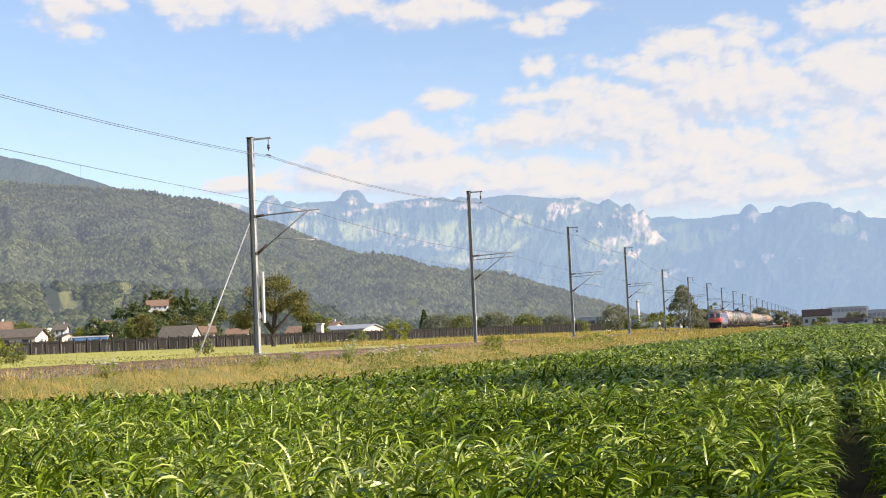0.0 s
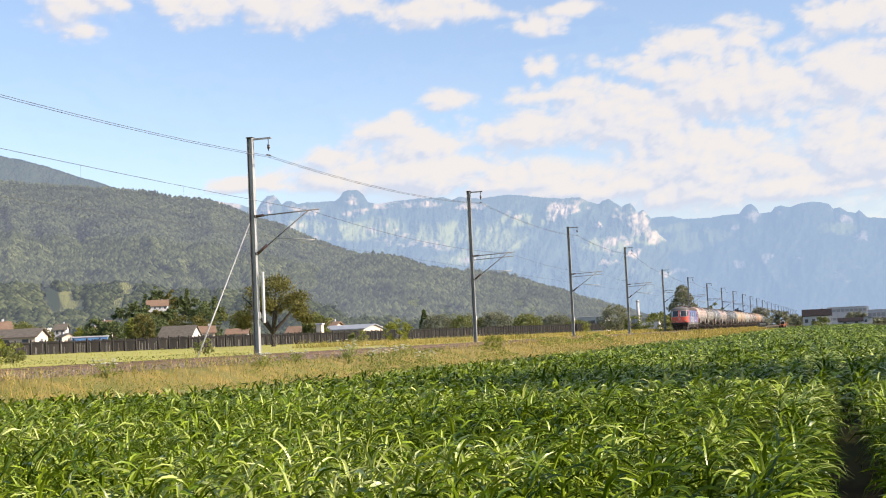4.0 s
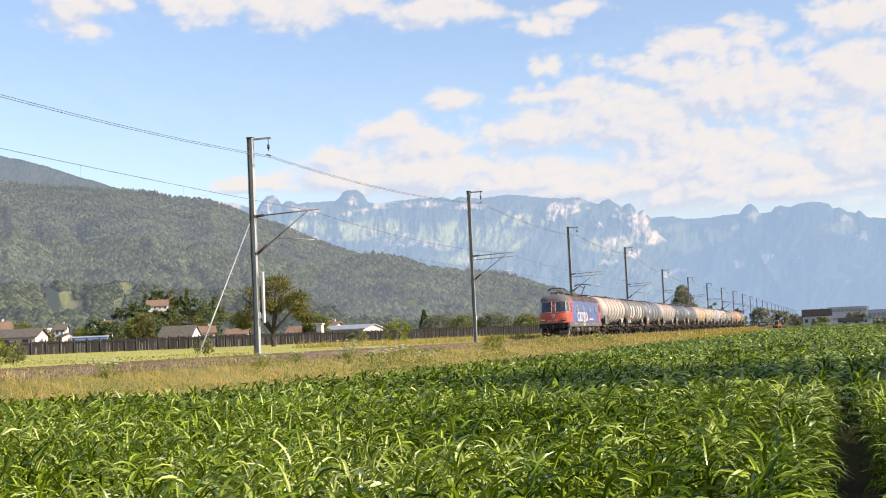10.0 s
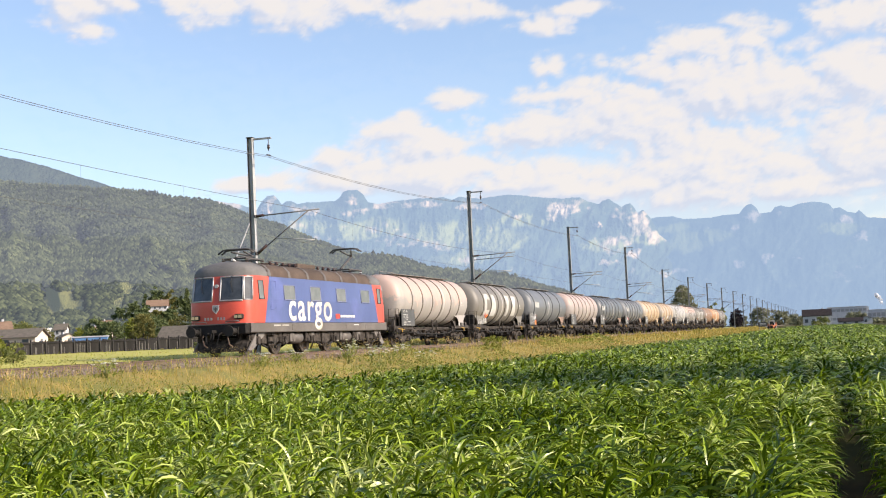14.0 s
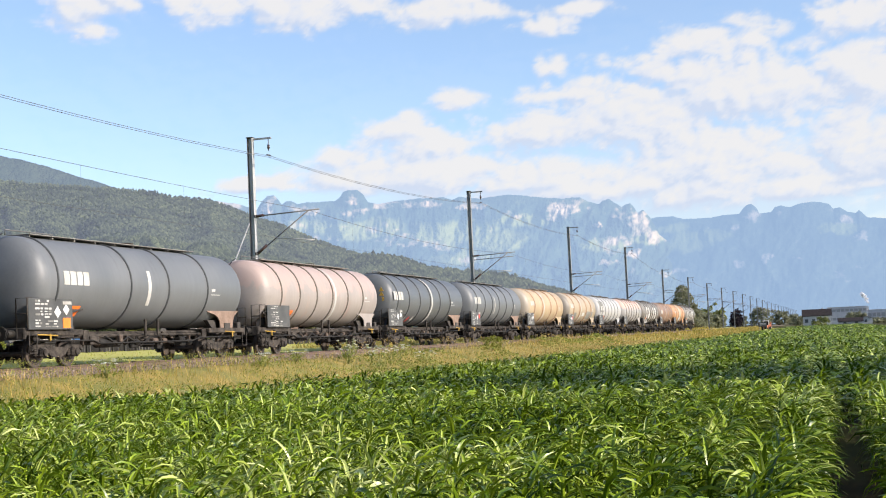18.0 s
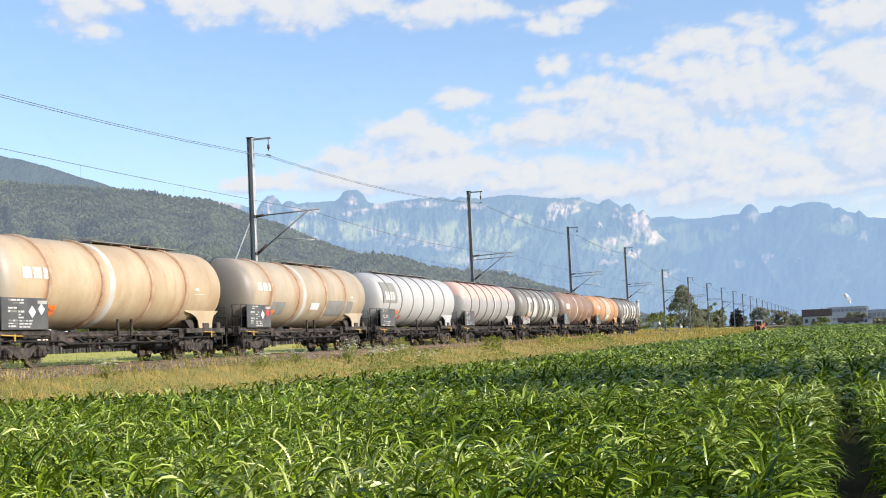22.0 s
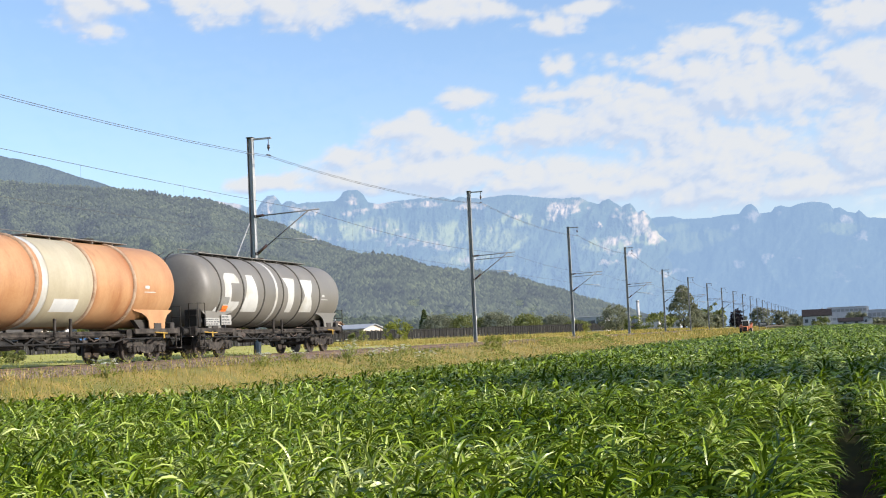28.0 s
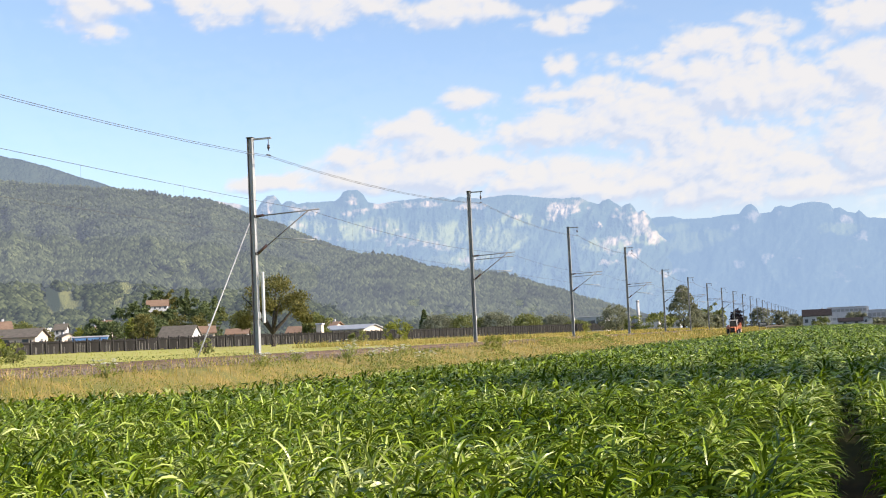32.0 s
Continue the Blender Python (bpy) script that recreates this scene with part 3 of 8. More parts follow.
def cloud_material():
    m = bpy.data.materials.new("cloud")
    m.use_nodes = True
    n, l = m.node_tree.nodes, m.node_tree.links
    n.clear()
    cover, light = n.new("ShaderNodeAttribute"), n.new("ShaderNodeAttribute")
    cover.attribute_name, light.attribute_name = "cover", "light"
    ramp = n.new("ShaderNodeValToRGB")
    e = ramp.color_ramp.elements
    e.new(0.5)
    for k_, (pos, c) in enumerate(((0.0, (0.425, 0.475, 0.550)), (0.5, (0.520, 0.540, 0.562)), (1.0, (0.576, 0.568, 0.540)))):
        e[k_].position, e[k_].color = pos, (*c, 1)
    em, tr, ms, out = n.new("ShaderNodeEmission"), n.new("ShaderNodeBsdfTransparent"), n.new("ShaderNodeMixShader"), n.new("ShaderNodeOutputMaterial")
    l.new(light.outputs["Fac"], ramp.inputs[0]), l.new(ramp.outputs[0], em.inputs[0])
    l.new(cover.outputs["Fac"], ms.inputs[0]), l.new(tr.outputs[0], ms.inputs[1]), l.new(em.outputs[0], ms.inputs[2]), l.new(ms.outputs[0], out.inputs[0])
    return m


cb, ce = np.meshgrid(np.linspace(40, -7, 520), np.linspace(3.0, 16.8, 165), indexing="ij")
rb_, re_ = np.radians(cb), np.radians(ce)
cloud_me = sheet_mesh("clouds", np.stack([-np.sin(rb_) * np.cos(re_) * 4900, np.cos(rb_) * np.cos(re_) * 4900, np.sin(re_) * 4900], -1).reshape(-1, 3),
                      grid_quads(520, 165), cloud_material())
dens_ = cloud_cover(cb, ce)
thick_ = np.clip((dens_ + 0.15) / 1.1, 0, 1)
thick_ = thick_ * thick_ * (3 - 2 * thick_)
veil_ = 0.08 + 0.45 * np.exp(-((ce - 5.5) / 2.2) ** 2) * np.clip((27 - cb) / 8, 0, 1)          # painted haze that thickens towards the horizon
# painted sun from high right: lumps glow brighter where the cloud thins that way
toward_ = cloud_cover(cb - 0.35, ce + 0.30)
broad_ = cloud_cover(cb - 0.8, ce + 0.9)
light_ = np.clip(0.58 + 0.80 * (dens_ - toward_) + 0.28 * (dens_ - broad_), 0, 1)
for nm_, val_ in (("cover", veil_ + (0.95 - veil_) * thick_), ("light", light_)):
    at_ = cloud_me.attributes.new(nm_, "FLOAT", "POINT")
    at_.data.foreach_set("value", val_.astype(np.float32).ravel())
clouds = solid("backdrop_clouds", cloud_me, None, "loose white summer clouds drifting over the mountains", "clouds", kind="structure", at=pose(*EYE))
# ---- maize ----
MAIZE = leaf_mat("maize_leaf", [(0.008, 0.022, 0.001), (0.066, 0.116, 0.003), (0.225, 0.30, 0.016), (0.56, 0.59, 0.24)], rough=0.34, through=0.11, spec=0.26)
EDGE_X = -18.6


def blades(roots, length, width, az, rise, droop, seg, fold=0.0, twist=None):
    """Arching blades: each bends over from its rise (radians over the ground) by droop. Returns vertices and quads."""
    k = len(roots)
    s = np.linspace(0, 1, seg + 1)
    el = rise[:, None] - droop[:, None] * s[None] ** 1.15
    step = (length / seg)[:, None]
    dh, dz = np.cos(el) * step, np.sin(el) * step
    h = np.concatenate([np.zeros((k, 1)), np.cumsum(dh[:, 1:], 1)], 1)
    z = np.concatenate([np.zeros((k, 1)), np.cumsum(dz[:, 1:], 1)], 1)
    ca, sa = np.cos(az)[:, None], np.sin(az)[:, None]
    prof = np.maximum(0.03, np.minimum(1.0, 0.5 + 2.0 * s) * (1 - s ** 2.2) ** 0.85)
    w = width[:, None] * prof[None] * 0.5
    tw = (twist if twist is not None else np.zeros(k))[:, None] * s[None]
    cx = np.stack([roots[:, :1] + ca * h, roots[:, 1:2] + sa * h, roots[:, 2:] + z], -1)
    side = np.stack([-sa * np.cos(tw), ca * np.cos(tw), np.sin(tw)], -1)
    upv = np.stack([-ca * np.sin(el), -sa * np.sin(el), np.cos(el)], -1)
    cols = 3 if fold else 2
    v = np.zeros((k, seg + 1, cols, 3))
    v[:, :, 0] = cx - side * w[..., None] + upv * w[..., None] * fold
    v[:, :, -1] = cx + side * w[..., None] + upv * w[..., None] * fold
    if fold:
        v[:, :, 1] = cx
    per = (seg + 1) * cols
    q = []
    for i in range(seg):
        for j in range(cols - 1):
            a = i * cols + j
            q.append((a, a + 1, a + cols + 1, a + cols))
    q = (np.array(q)[None] + (np.arange(k) * per)[:, None, None]).reshape(-1, 4)
    return v.reshape(-1, 3), q


def maize_height(x, y):
    h = 0.88 + 0.10 * fbm(x * 0.12, y * 0.06, 31, 3) + 0.05 * fbm(x * 0.9, y * 0.5, 33, 2)
    # a wheel track crosses the rows and turns into the one along them
    cross = 25.0 + 0.12 * (x + 2) ** 2 * (x > -2) - 0.035 * x
    return h * (1 - 0.25 * np.exp(-((y - cross) / 1.2) ** 2) * (x < 0.2))


def field_edge(y):
    return np.interp(y, [0, 22, 25, 30, 46, 140, 400], [-16.8, -16.8, -14.2, -12.2, -11.4, -10.8, -12]) + 0.3 * fbm(y * 0.15, y * 0, 5)


def maize(y0, y1, spacing, leaves, seg, fold, wide, seed, x0=EDGE_X, x1=7.0):
    rng = np.random.default_rng(seed)
    left, right = (-0.36, 0.52) if y0 < 18 else (-0.20, 0.38)
    rows = np.concatenate([np.arange(left, x0, -0.6)[::-1], np.arange(right, x1, 0.6)])     # a wheel track is left free under the camera
    pts = []
    for rx in rows:
        ny = int((y1 - y0) / spacing)
        yy = y0 + (np.arange(ny) + rng.random(ny)) * spacing
        xx = rx + rng.normal(0, 0.07, ny) + (0.25 * fbm(yy * 0.05, yy * 0, 5) if rx < x0 + 1 else 0)
        ok = (xx > -0.74 * yy - 1.2) & (xx < 0.05 * yy + 1.6) & (xx > field_edge(yy))
        pts.append(np.stack([xx, yy], -1)[ok])
    pts = np.concatenate(pts)
    k = len(pts)
    H = maize_height(pts[:, 0], pts[:, 1]) * (0.9 + 0.2 * rng.random(k))
    base_az = rng.random(k) * math.pi
    R, L, W, A, E, D, T = [], [], [], [], [], [], []
    for i in range(leaves):
        f = (i + 0.6) / leaves
        hz = H * (0.16 + 0.68 * f)
        R.append(np.stack([pts[:, 0], pts[:, 1], hz], -1))
        L.append((0.17 + 0.18 * math.sin(math.pi * min(1, 0.25 + 0.6 * f))) * (0.75 + 0.5 * rng.random(k)))
        W.append(wide * (0.8 + 0.5 * rng.random(k)))
        A.append(base_az + math.pi * (i % 2) + rng.normal(0, 0.45, k))
        E.append(np.radians(56 + 20 * f) + rng.normal(0, 0.2, k))
        D.append(np.radians(160 - 20 * f) * (0.35 + 0.75 * rng.random(k)))
        T.append(rng.normal(0, 0.9, k))
    R, L, W, A, E, D, T = (np.concatenate(q) for q in (R, L, W, A, E, D, T))
    # a light wind from the west turns the leaves over to the right
    A = A + 0.55 * np.sin(-0.2 - A)
    v, q = blades(R, L, W, A, E, D, seg, fold, T)
    sv, sq = [], []
    if fold:
        n = 4
        r = 0.011
        for j in range(n):
            a = j * math.pi / 2
            sv.append(np.stack([pts[:, 0] + r * math.cos(a), pts[:, 1] + r * math.sin(a), pts[:, 0] * 0], -1))
        for j in range(n):
            a = j * math.pi / 2
            sv.append(np.stack([pts[:, 0] + r * math.cos(a), pts[:, 1] + r * math.sin(a), H * 0.8], -1))
        sv = np.stack(sv, 1).reshape(-1, 3)
        sq = (np.array([(j, (j + 1) % n, n + (j + 1) % n, n + j) for j in range(n)])[None] + (np.arange(k) * 8)[:, None, None]).reshape(-1, 4) + len(v)
        v, q = np.concatenate([v, sv]), np.concatenate([q, sq])
    me = sheet_mesh("maize", v, q, MAIZE)
    if fold:
        # the midrib stays a crease
        ends = np.zeros(len(me.edges) * 2, dtype=np.int32)
        me.edges.foreach_get("vertices", ends)
        ends = ends.reshape(-1, 2)
        rib = ((ends % ((seg + 1) * 3)) % 3 == 1).all(1) & (ends < len(R) * (seg + 1) * 3).all(1)
        me.attributes.new("sharp_edge", "BOOLEAN", "EDGE").data.foreach_set("value", rib)
    return solid("maize", me, None, "rows of knee to waist-high green maize with arching leaves", "maize", kind="stuff")


maize(5.0, 9.5, 0.072, 18, 5, 0.45, 0.0265, 1)
maize(9.5, 18, 0.080, 15, 3, 0.45, 0.031, 5)
maize(18, 42, 0.125, 12, 3, 0.0, 0.047, 2)
maize(42, 110, 0.24, 7, 2, 0.0, 0.076, 3)
maize(110, 430, 1.2, 5, 2, 0.0, 0.21, 4)

# ---- dry grass and weeds on the bank ----
GRASS = leaf_mat("bank_grass", [(0.105, 0.135, 0.018), (0.26, 0.24, 0.045), (0.47, 0.345, 0.09), (0.62, 0.45, 0.18)], rough=0.6, through=0.3, spec=0.2)


def grass(name, label, x0, x1, y0, y1, count, hmin, hmax, width, seed, material, y_pow=1.6, clump=0.0):
    rng = np.random.default_rng(seed)
    x = x0 + (x1 - x0) * rng.random(count)
    y = y0 + (y1 - y0) * rng.random(count) ** y_pow
    ok = (x > -0.76 * y - 2) & ((x < field_edge(y) + 0.3) | (x < -25)) & (fbm(x * 0.5, y * 0.12, seed, 3) > clump - 0.6)
    x, y = x[ok], y[ok]
    k = len(x)
    far = np.clip(y / 70, 0.7, 5)
    z = np.interp(x, PROFILE_X, PROFILE_Z) - 0.02
    L = (hmin + (hmax - hmin) * rng.random(k)) * (0.8 + 0.4 * fbm(x * 0.3, y * 0.1, seed + 1, 3))
    v, q = blades(np.stack([x, y, z], -1), L, width * far * (0.6 + 0.8 * rng.random(k)), rng.random(k) * 6.28, np.radians(88 - 22 * rng.random(k)), np.radians(70) * rng.random(k), 2)
    return solid(name, sheet_mesh(name, v, q, material), None, label, "grass", kind="stuff")


# turf under the grass: a straw-coloured bank and a mown yellow-green meadow
def strip(name, x_of, cols, y0, y1, rows, material, label, lift=0.012):
    yy = np.linspace(0, 1, rows) ** 1.5 * (y1 - y0) + y0
    vv = []
    for y in yy:
        xa, xb = x_of(y)
        for x in np.linspace(xa, xb, cols):
            vv.append((x, y, ground_z(x) + lift))
    return solid(name, sheet_mesh(name, vv, grid_quads(rows, cols)[:, ::-1], material), None, label, "turf", kind="structure")


BANK_TURF = mat("straw_turf", (0.11, 0.115, 0.02), (0.30, 0.21, 0.052), rough=0.95, scale=0.9, fine=6, bump=0.5, dirt=(0.13, 0.14, 0.03), dirt_amount=0.6)
MEADOW_TURF = mat("meadow_turf", (0.29, 0.29, 0.042), (0.44, 0.40, 0.08), rough=0.95, scale=0.12, fine=3, bump=0.4, dirt=(0.42, 0.34, 0.11), dirt_amount=0.4)
strip("bank", lambda y: (-21.9, float(field_edge(np.array([y]))[0]) + 0.4), 30, 10, 430, 90, BANK_TURF, "dry grassy bank between maize and railway")
strip("meadow", lambda y: (-59.8, -28.6), 24, 10, 430, 60, MEADOW_TURF, "mown yellow-green meadow behind the track", 0.13)
grass("bank_grass", "tall dry summer grass on the railway bank", -22.2, -10.5, 17, 420, 84000, 0.22, 0.78, 0.024, 7, GRASS, 2.0)
MEADOW = leaf_mat("meadow_grass", [(0.19, 0.23, 0.03), (0.32, 0.35, 0.05), (0.46, 0.44, 0.09), (0.58, 0.49, 0.15)], rough=0.7, through=0.3, spec=0.1)
grass("meadow_grass", "sunlit yellow-green meadow behind the track", -60, -28.6, 30, 330, 30000, 0.16, 0.42, 0.026, 9, MEADOW)
grass("tall_meadow_grass", "tall golden grass along the far side of the track", -36.5, -28.4, 84, 330, 24000, 0.35, 0.95, 0.028, 10, GRASS, 1.3)


def herbs(name, label, count, material, seed, size, hmin, hmax, cut, x0=-22.0, x1=-11.0, y0=16, y1=125):
    """Small leaves or flowers in clumps among the grass."""
    rng = np.random.default_rng(seed)
    x, y = x0 + (x1 - x0) * rng.random(count), y0 + (y1 - y0) * rng.random(count) ** 1.7
    ok = (fbm(x * 0.7, y * 0.16, seed, 3) > cut) & (x < field_edge(y) + 0.2) & (x > -0.76 * y - 2)
    x, y = x[ok], y[ok]
    k = len(x)
    top = hmin + (hmax - hmin) * np.clip(0.5 + 0.8 * fbm(x * 0.7, y * 0.16, seed, 3), 0, 1)
    z = np.interp(x, PROFILE_X, PROFILE_Z) + top * rng.random(k) ** (0.6 if size > 0.035 else 0.15)
    a = rng.normal(0, 1, (k, 3))
    a /= np.linalg.norm(a, axis=-1, keepdims=True)
    b = np.cross(a, rng.normal(0, 1, (k, 3)))
    b /= np.linalg.norm(b, axis=-1, keepdims=True)
    c = np.stack([x, y, z], -1)
    s = (size * np.clip(y / 50, 0.7, 2.5) * (0.6 + 0.8 * rng.random(k)))[:, None]
    v = np.stack([c - a * s, c + b * s * 0.6, c + a * s, c - b * s * 0.6], 1).reshape(-1, 3)
    return solid(name, sheet_mesh(name, v, np.arange(k * 4).reshape(-1, 4), material, smooth=False), None, label, "weeds", kind="stuff")


HERB = leaf_mat("bank_herbs", [(0.10, 0.14, 0.022), (0.20, 0.23, 0.04), (0.34, 0.33, 0.07)], rough=0.6, through=0.35, spec=0.25)
FLORET = leaf_mat("bank_flowers", [(0.55, 0.52, 0.40), (0.60, 0.44, 0.10), (0.50, 0.28, 0.08), (0.58, 0.56, 0.46)], rough=0.8, through=0.2, spec=0.1)
SEED = leaf_mat("seed_heads", [(0.24, 0.18, 0.06), (0.38, 0.28, 0.10), (0.50, 0.38, 0.16), (0.55, 0.46, 0.26)], rough=0.8, through=0.3, spec=0.1)
herbs("grass_seed_heads", "feathery straw-brown seed heads over the bank grass", 36000, SEED, 53, 0.017, 0.40, 0.85, -0.12)
herbs("bank_weeds", "leafy green weeds in clumps on the grassy bank", 64000, HERB, 51, 0.034, 0.10, 0.60, 0.0)
herbs("bank_flowers", "small white and yellow wild flowers among the bank grass", 6000, FLORET, 52, 0.022, 0.45, 0.85, -0.15)
# ---- track ----
BALLAST = mat("ballast", (0.10, 0.072, 0.055), (0.22, 0.165, 0.13), rough=0.95, scale=2.0, fine=9.0, bump=1.0)
RUST = mat("rail_rust", (0.075, 0.05, 0.038), (0.13, 0.085, 0.06), rough=0.75, scale=1.0, fine=30)
SLEEPER = mat("concrete_sleeper", (0.28, 0.25, 0.21), (0.40, 0.36, 0.31), rough=0.9, scale=3, fine=30, vary=0.12)
b_ = M().loft([[(TRACK_X + 3.4, y, 0.86), (TRACK_X + 1.9, y, 1.13), (TRACK_X - 1.9, y, 1.13), (TRACK_X - 3.3, y, 0.9)] for y in (-320, -100, 0, 50, 100, 200, 400, 1200)], closed=False, smooth=False)
ballast = solid("ballast_bed", b_, BALLAST, "brown-grey stone ballast bed of the railway", "ballast", kind="structure")


def rail_section(x, y):
    pts = [(-.036, 0), (.036, 0), (.036, -.03), (.012, -.045), (.012, -.135), (.065, -.15), (.065, -.165), (-.065, -.165), (-.065, -.15), (-.012, -.135), (-.012, -.045), (-.036, -.03)]
    return [(x + a, y, RAIL_Z + b) for a, b in pts]


track = thing("railway_track", "single railway track of rusty steel rails on sleepers", "track", kind="structure")
for sx in (-0.753, 0.753):
    part("rail", M().loft([rail_section(TRACK_X + sx, y) for y in (-320, 0, 100, 300, 1200)], smooth=False, caps=True), RUST, track)
sl_me = M().box((0, 0, 0), (2.6, 0.26, 0.2), 0.03).mesh("sleeper", SLEEPER)
for i in range(150):
    s_ = part("sleeper", sl_me, None, track)
    s_.matrix_basis = pose(TRACK_X, 22 + 0.6 * i, RAIL_Z - 0.265)

# stones on the shoulder of the bed
rng_ = np.random.default_rng(12)
k_ = 9000
sx_, sy_ = TRACK_X + 0.9 + 2.4 * rng_.random(k_), 22 + 110 * rng_.random(k_) ** 1.5
sz_ = np.interp(sx_, [TRACK_X + 1.9, TRACK_X + 3.4], [1.135, 0.87])
o_ = np.array([(1, 0, 0), (0, 1, 0), (-1, 0, 0), (0, -1, 0), (0, 0, 1), (0, 0, -1)], float)
sv_ = np.stack([sx_, sy_, sz_], -1)[:, None] + o_[None] * (0.02 + 0.045 * rng_.random((k_, 6)))[..., None]
sf_ = (np.array([(0, 1, 4), (1, 2, 4), (2, 3, 4), (3, 0, 4), (1, 0, 5), (2, 1, 5), (3, 2, 5), (0, 3, 5)])[None] + (np.arange(k_) * 6)[:, None, None]).reshape(-1, 3)
STONE = leaf_mat("ballast_stone", [(0.075, 0.052, 0.040), (0.15, 0.11, 0.085), (0.22, 0.17, 0.135), (0.32, 0.27, 0.23)], rough=0.95, through=0.0, spec=0.2)
solid("ballast_stones", sheet_mesh("ballast_stones", sv_.reshape(-1, 3), sf_, STONE, smooth=False), None, "loose angular ballast stones on the bed shoulder", "stones", kind="stuff")

# ---- catenary masts ----
GALV = mat("galvanised_steel", (0.30, 0.30, 0.29), (0.50, 0.50, 0.48), rough=0.55, metal=0.35, scale=1.5, fine=25, stretch=(1, 1, 0.25))
DARKSTEEL = mat("dark_weathered_and_shade_steel", (0.055, 0.055, 0.052), (0.11, 0.10, 0.095), rough=0.65, metal=0.3, scale=2, fine=25)
INSUL = mat("brown_insulator", (0.05, 0.03, 0.025), rough=0.25)
WHITE = mat("white_paint", (0.46, 0.46, 0.44), (0.58, 0.58, 0.56), rough=0.5, scale=2)
COPPER = mat("dull_grey_wire", (0.08, 0.08, 0.078), (0.12, 0.118, 0.115), rough=0.7, metal=0.1, spec=0.2)
MAST_X = -28.0
MASTGREY = mat("weathered_mast_steel", (0.17, 0.175, 0.175), (0.28, 0.285, 0.28), rough=0.6, metal=0.3, scale=1.5, fine=25, stretch=(1, 1, 0.25))
FOOTING = mat("mossy_concrete", (0.10, 0.095, 0.07), (0.19, 0.18, 0.14), rough=0.95, scale=3, fine=25, bump=0.3)
CANT = mat("dull_grey_tube", (0.13, 0.13, 0.125), (0.22, 0.22, 0.21), rough=0.6, metal=0.3, scale=2, fine=20)


def mast(height, label, feeder_drop, guy=False, board=True):
    """A mast with its root at the origin; the track lies at +x."""
    t = thing("catenary_mast", label, "catenary mast", "catenary masts along the track")
    part("foundation", M().box((0, 0, -0.25), (0.7, 0.7, 0.5), 0.04), FOOTING, t, "grey concrete foundation")
    d = 0.13
    # guy mast: shade painted on the left flange by a darker steel
    part("mast_flange", M().box((-d, 0, height / 2), (0.035, 0.26, height), 0.01), DARKSTEEL if guy else MASTGREY, t)
    part("mast_flange", M().box((d, 0, height / 2), (0.035, 0.26, height), 0.01), GALV if guy else MASTGREY, t)
    part("mast_web", M().box((0, 0, height / 2), (2 * d - 0.036, 0.022, height)), GALV if guy else MASTGREY, t)
    part("mast_cap", M().box((0, 0, height + 0.02), (0.36, 0.32, 0.04), 0.01), DARKSTEEL, t)
    # top arm and feeder insulator
    part("top_arm", M().box((0.62, 0, height - 0.08), (1.1, 0.09, 0.10), 0.015), GALV if guy else MASTGREY, t)
    part("feeder_insulator", M().cyl((1.0, 0, height - 0.13), (1.0, 0, height - feeder_drop + 0.25), 0.022, n=8)
         .cyl((1.0, 0, height - 0.42), (1.0, 0, height - 0.62), 0.07, n=10).cyl((1.0, 0, height - 0.62), (1.0, 0, height - 0.70), 0.035, n=8), INSUL, t, "brown hanging insulator")
    part("feeder_clamp", M().box((1.0, 0, height - feeder_drop + 0.04), (0.1, 0.42, 0.07), 0.02), DARKSTEEL, t)
    # cantilever
    zt = MESS_Z - MAST_BASE
    zc = CONT_Z - MAST_BASE
    reach = TRACK_X - MAST_X
    c = part("cantilever", M().cyl((0.16, 0, zt - 0.10), (reach + 0.55, 0, zt + 0.03), 0.035, n=8), CANT, t, "dull grey tube arm")
    if not guy:
        part("second_tube", M().cyl((0.16, 0, zt - 0.42), (reach + 0.45, 0, zt - 0.30), 0.03, n=8), CANT, c)
    part("arm_insulator", M().cyl((0.2, 0, zt - 0.10), (0.62, 0, zt - 0.07), 0.075, n=10), INSUL, c)
    part("strut", M().cyl((0.2, 0, zc - 0.35), (reach - 0.05, 0, zt), 0.035, n=8), CANT, c)
    part("strut_insulator", M().cyl((0.24, 0, zc - 0.32), (0.72, 0, zc + 0.06), 0.075, n=10), INSUL, c)
    part("registration_arm", M().cyl((1.25, 0, zc + 0.38), (reach + 0.25, 0, zc + 0.16), 0.024, n=8), GALV, c)
    part("steady_arm", M().cyl((reach + 0.2, 0, zc + 0.16), (reach - 0.55, 0, zc + 0.03), 0.016, n=6), GALV, c)
    for z in (zt - 0.10, zc - 0.35):
        part("bracket", M().box((0.16, 0, z), (0.10, 0.34, 0.14), 0.02), DARKSTEEL, t)
    if board:
        part("number_plate_holder", M().box((0.17, 0, 2.0), (0.03, 0.30, 0.34), 0.008), WHITE, t, "small white plate")
    if guy:
        part("guy_rod", M().cyl((-0.16, 0, zt - 0.35), (-0.16, -6.2, 0.05), 0.035, n=8), GALV, t, "slanting steel guy rod")
        part("guy_anchor", M().box((-0.16, -6.3, -0.1), (0.4, 0.5, 0.3), 0.04), FOOTING, t)
        part("cable_duct", M().box((0.42, 0, 2.9), (0.12, 0.16, 2.6), 0.02), WHITE, t, "white plastic cable cover")
    return t


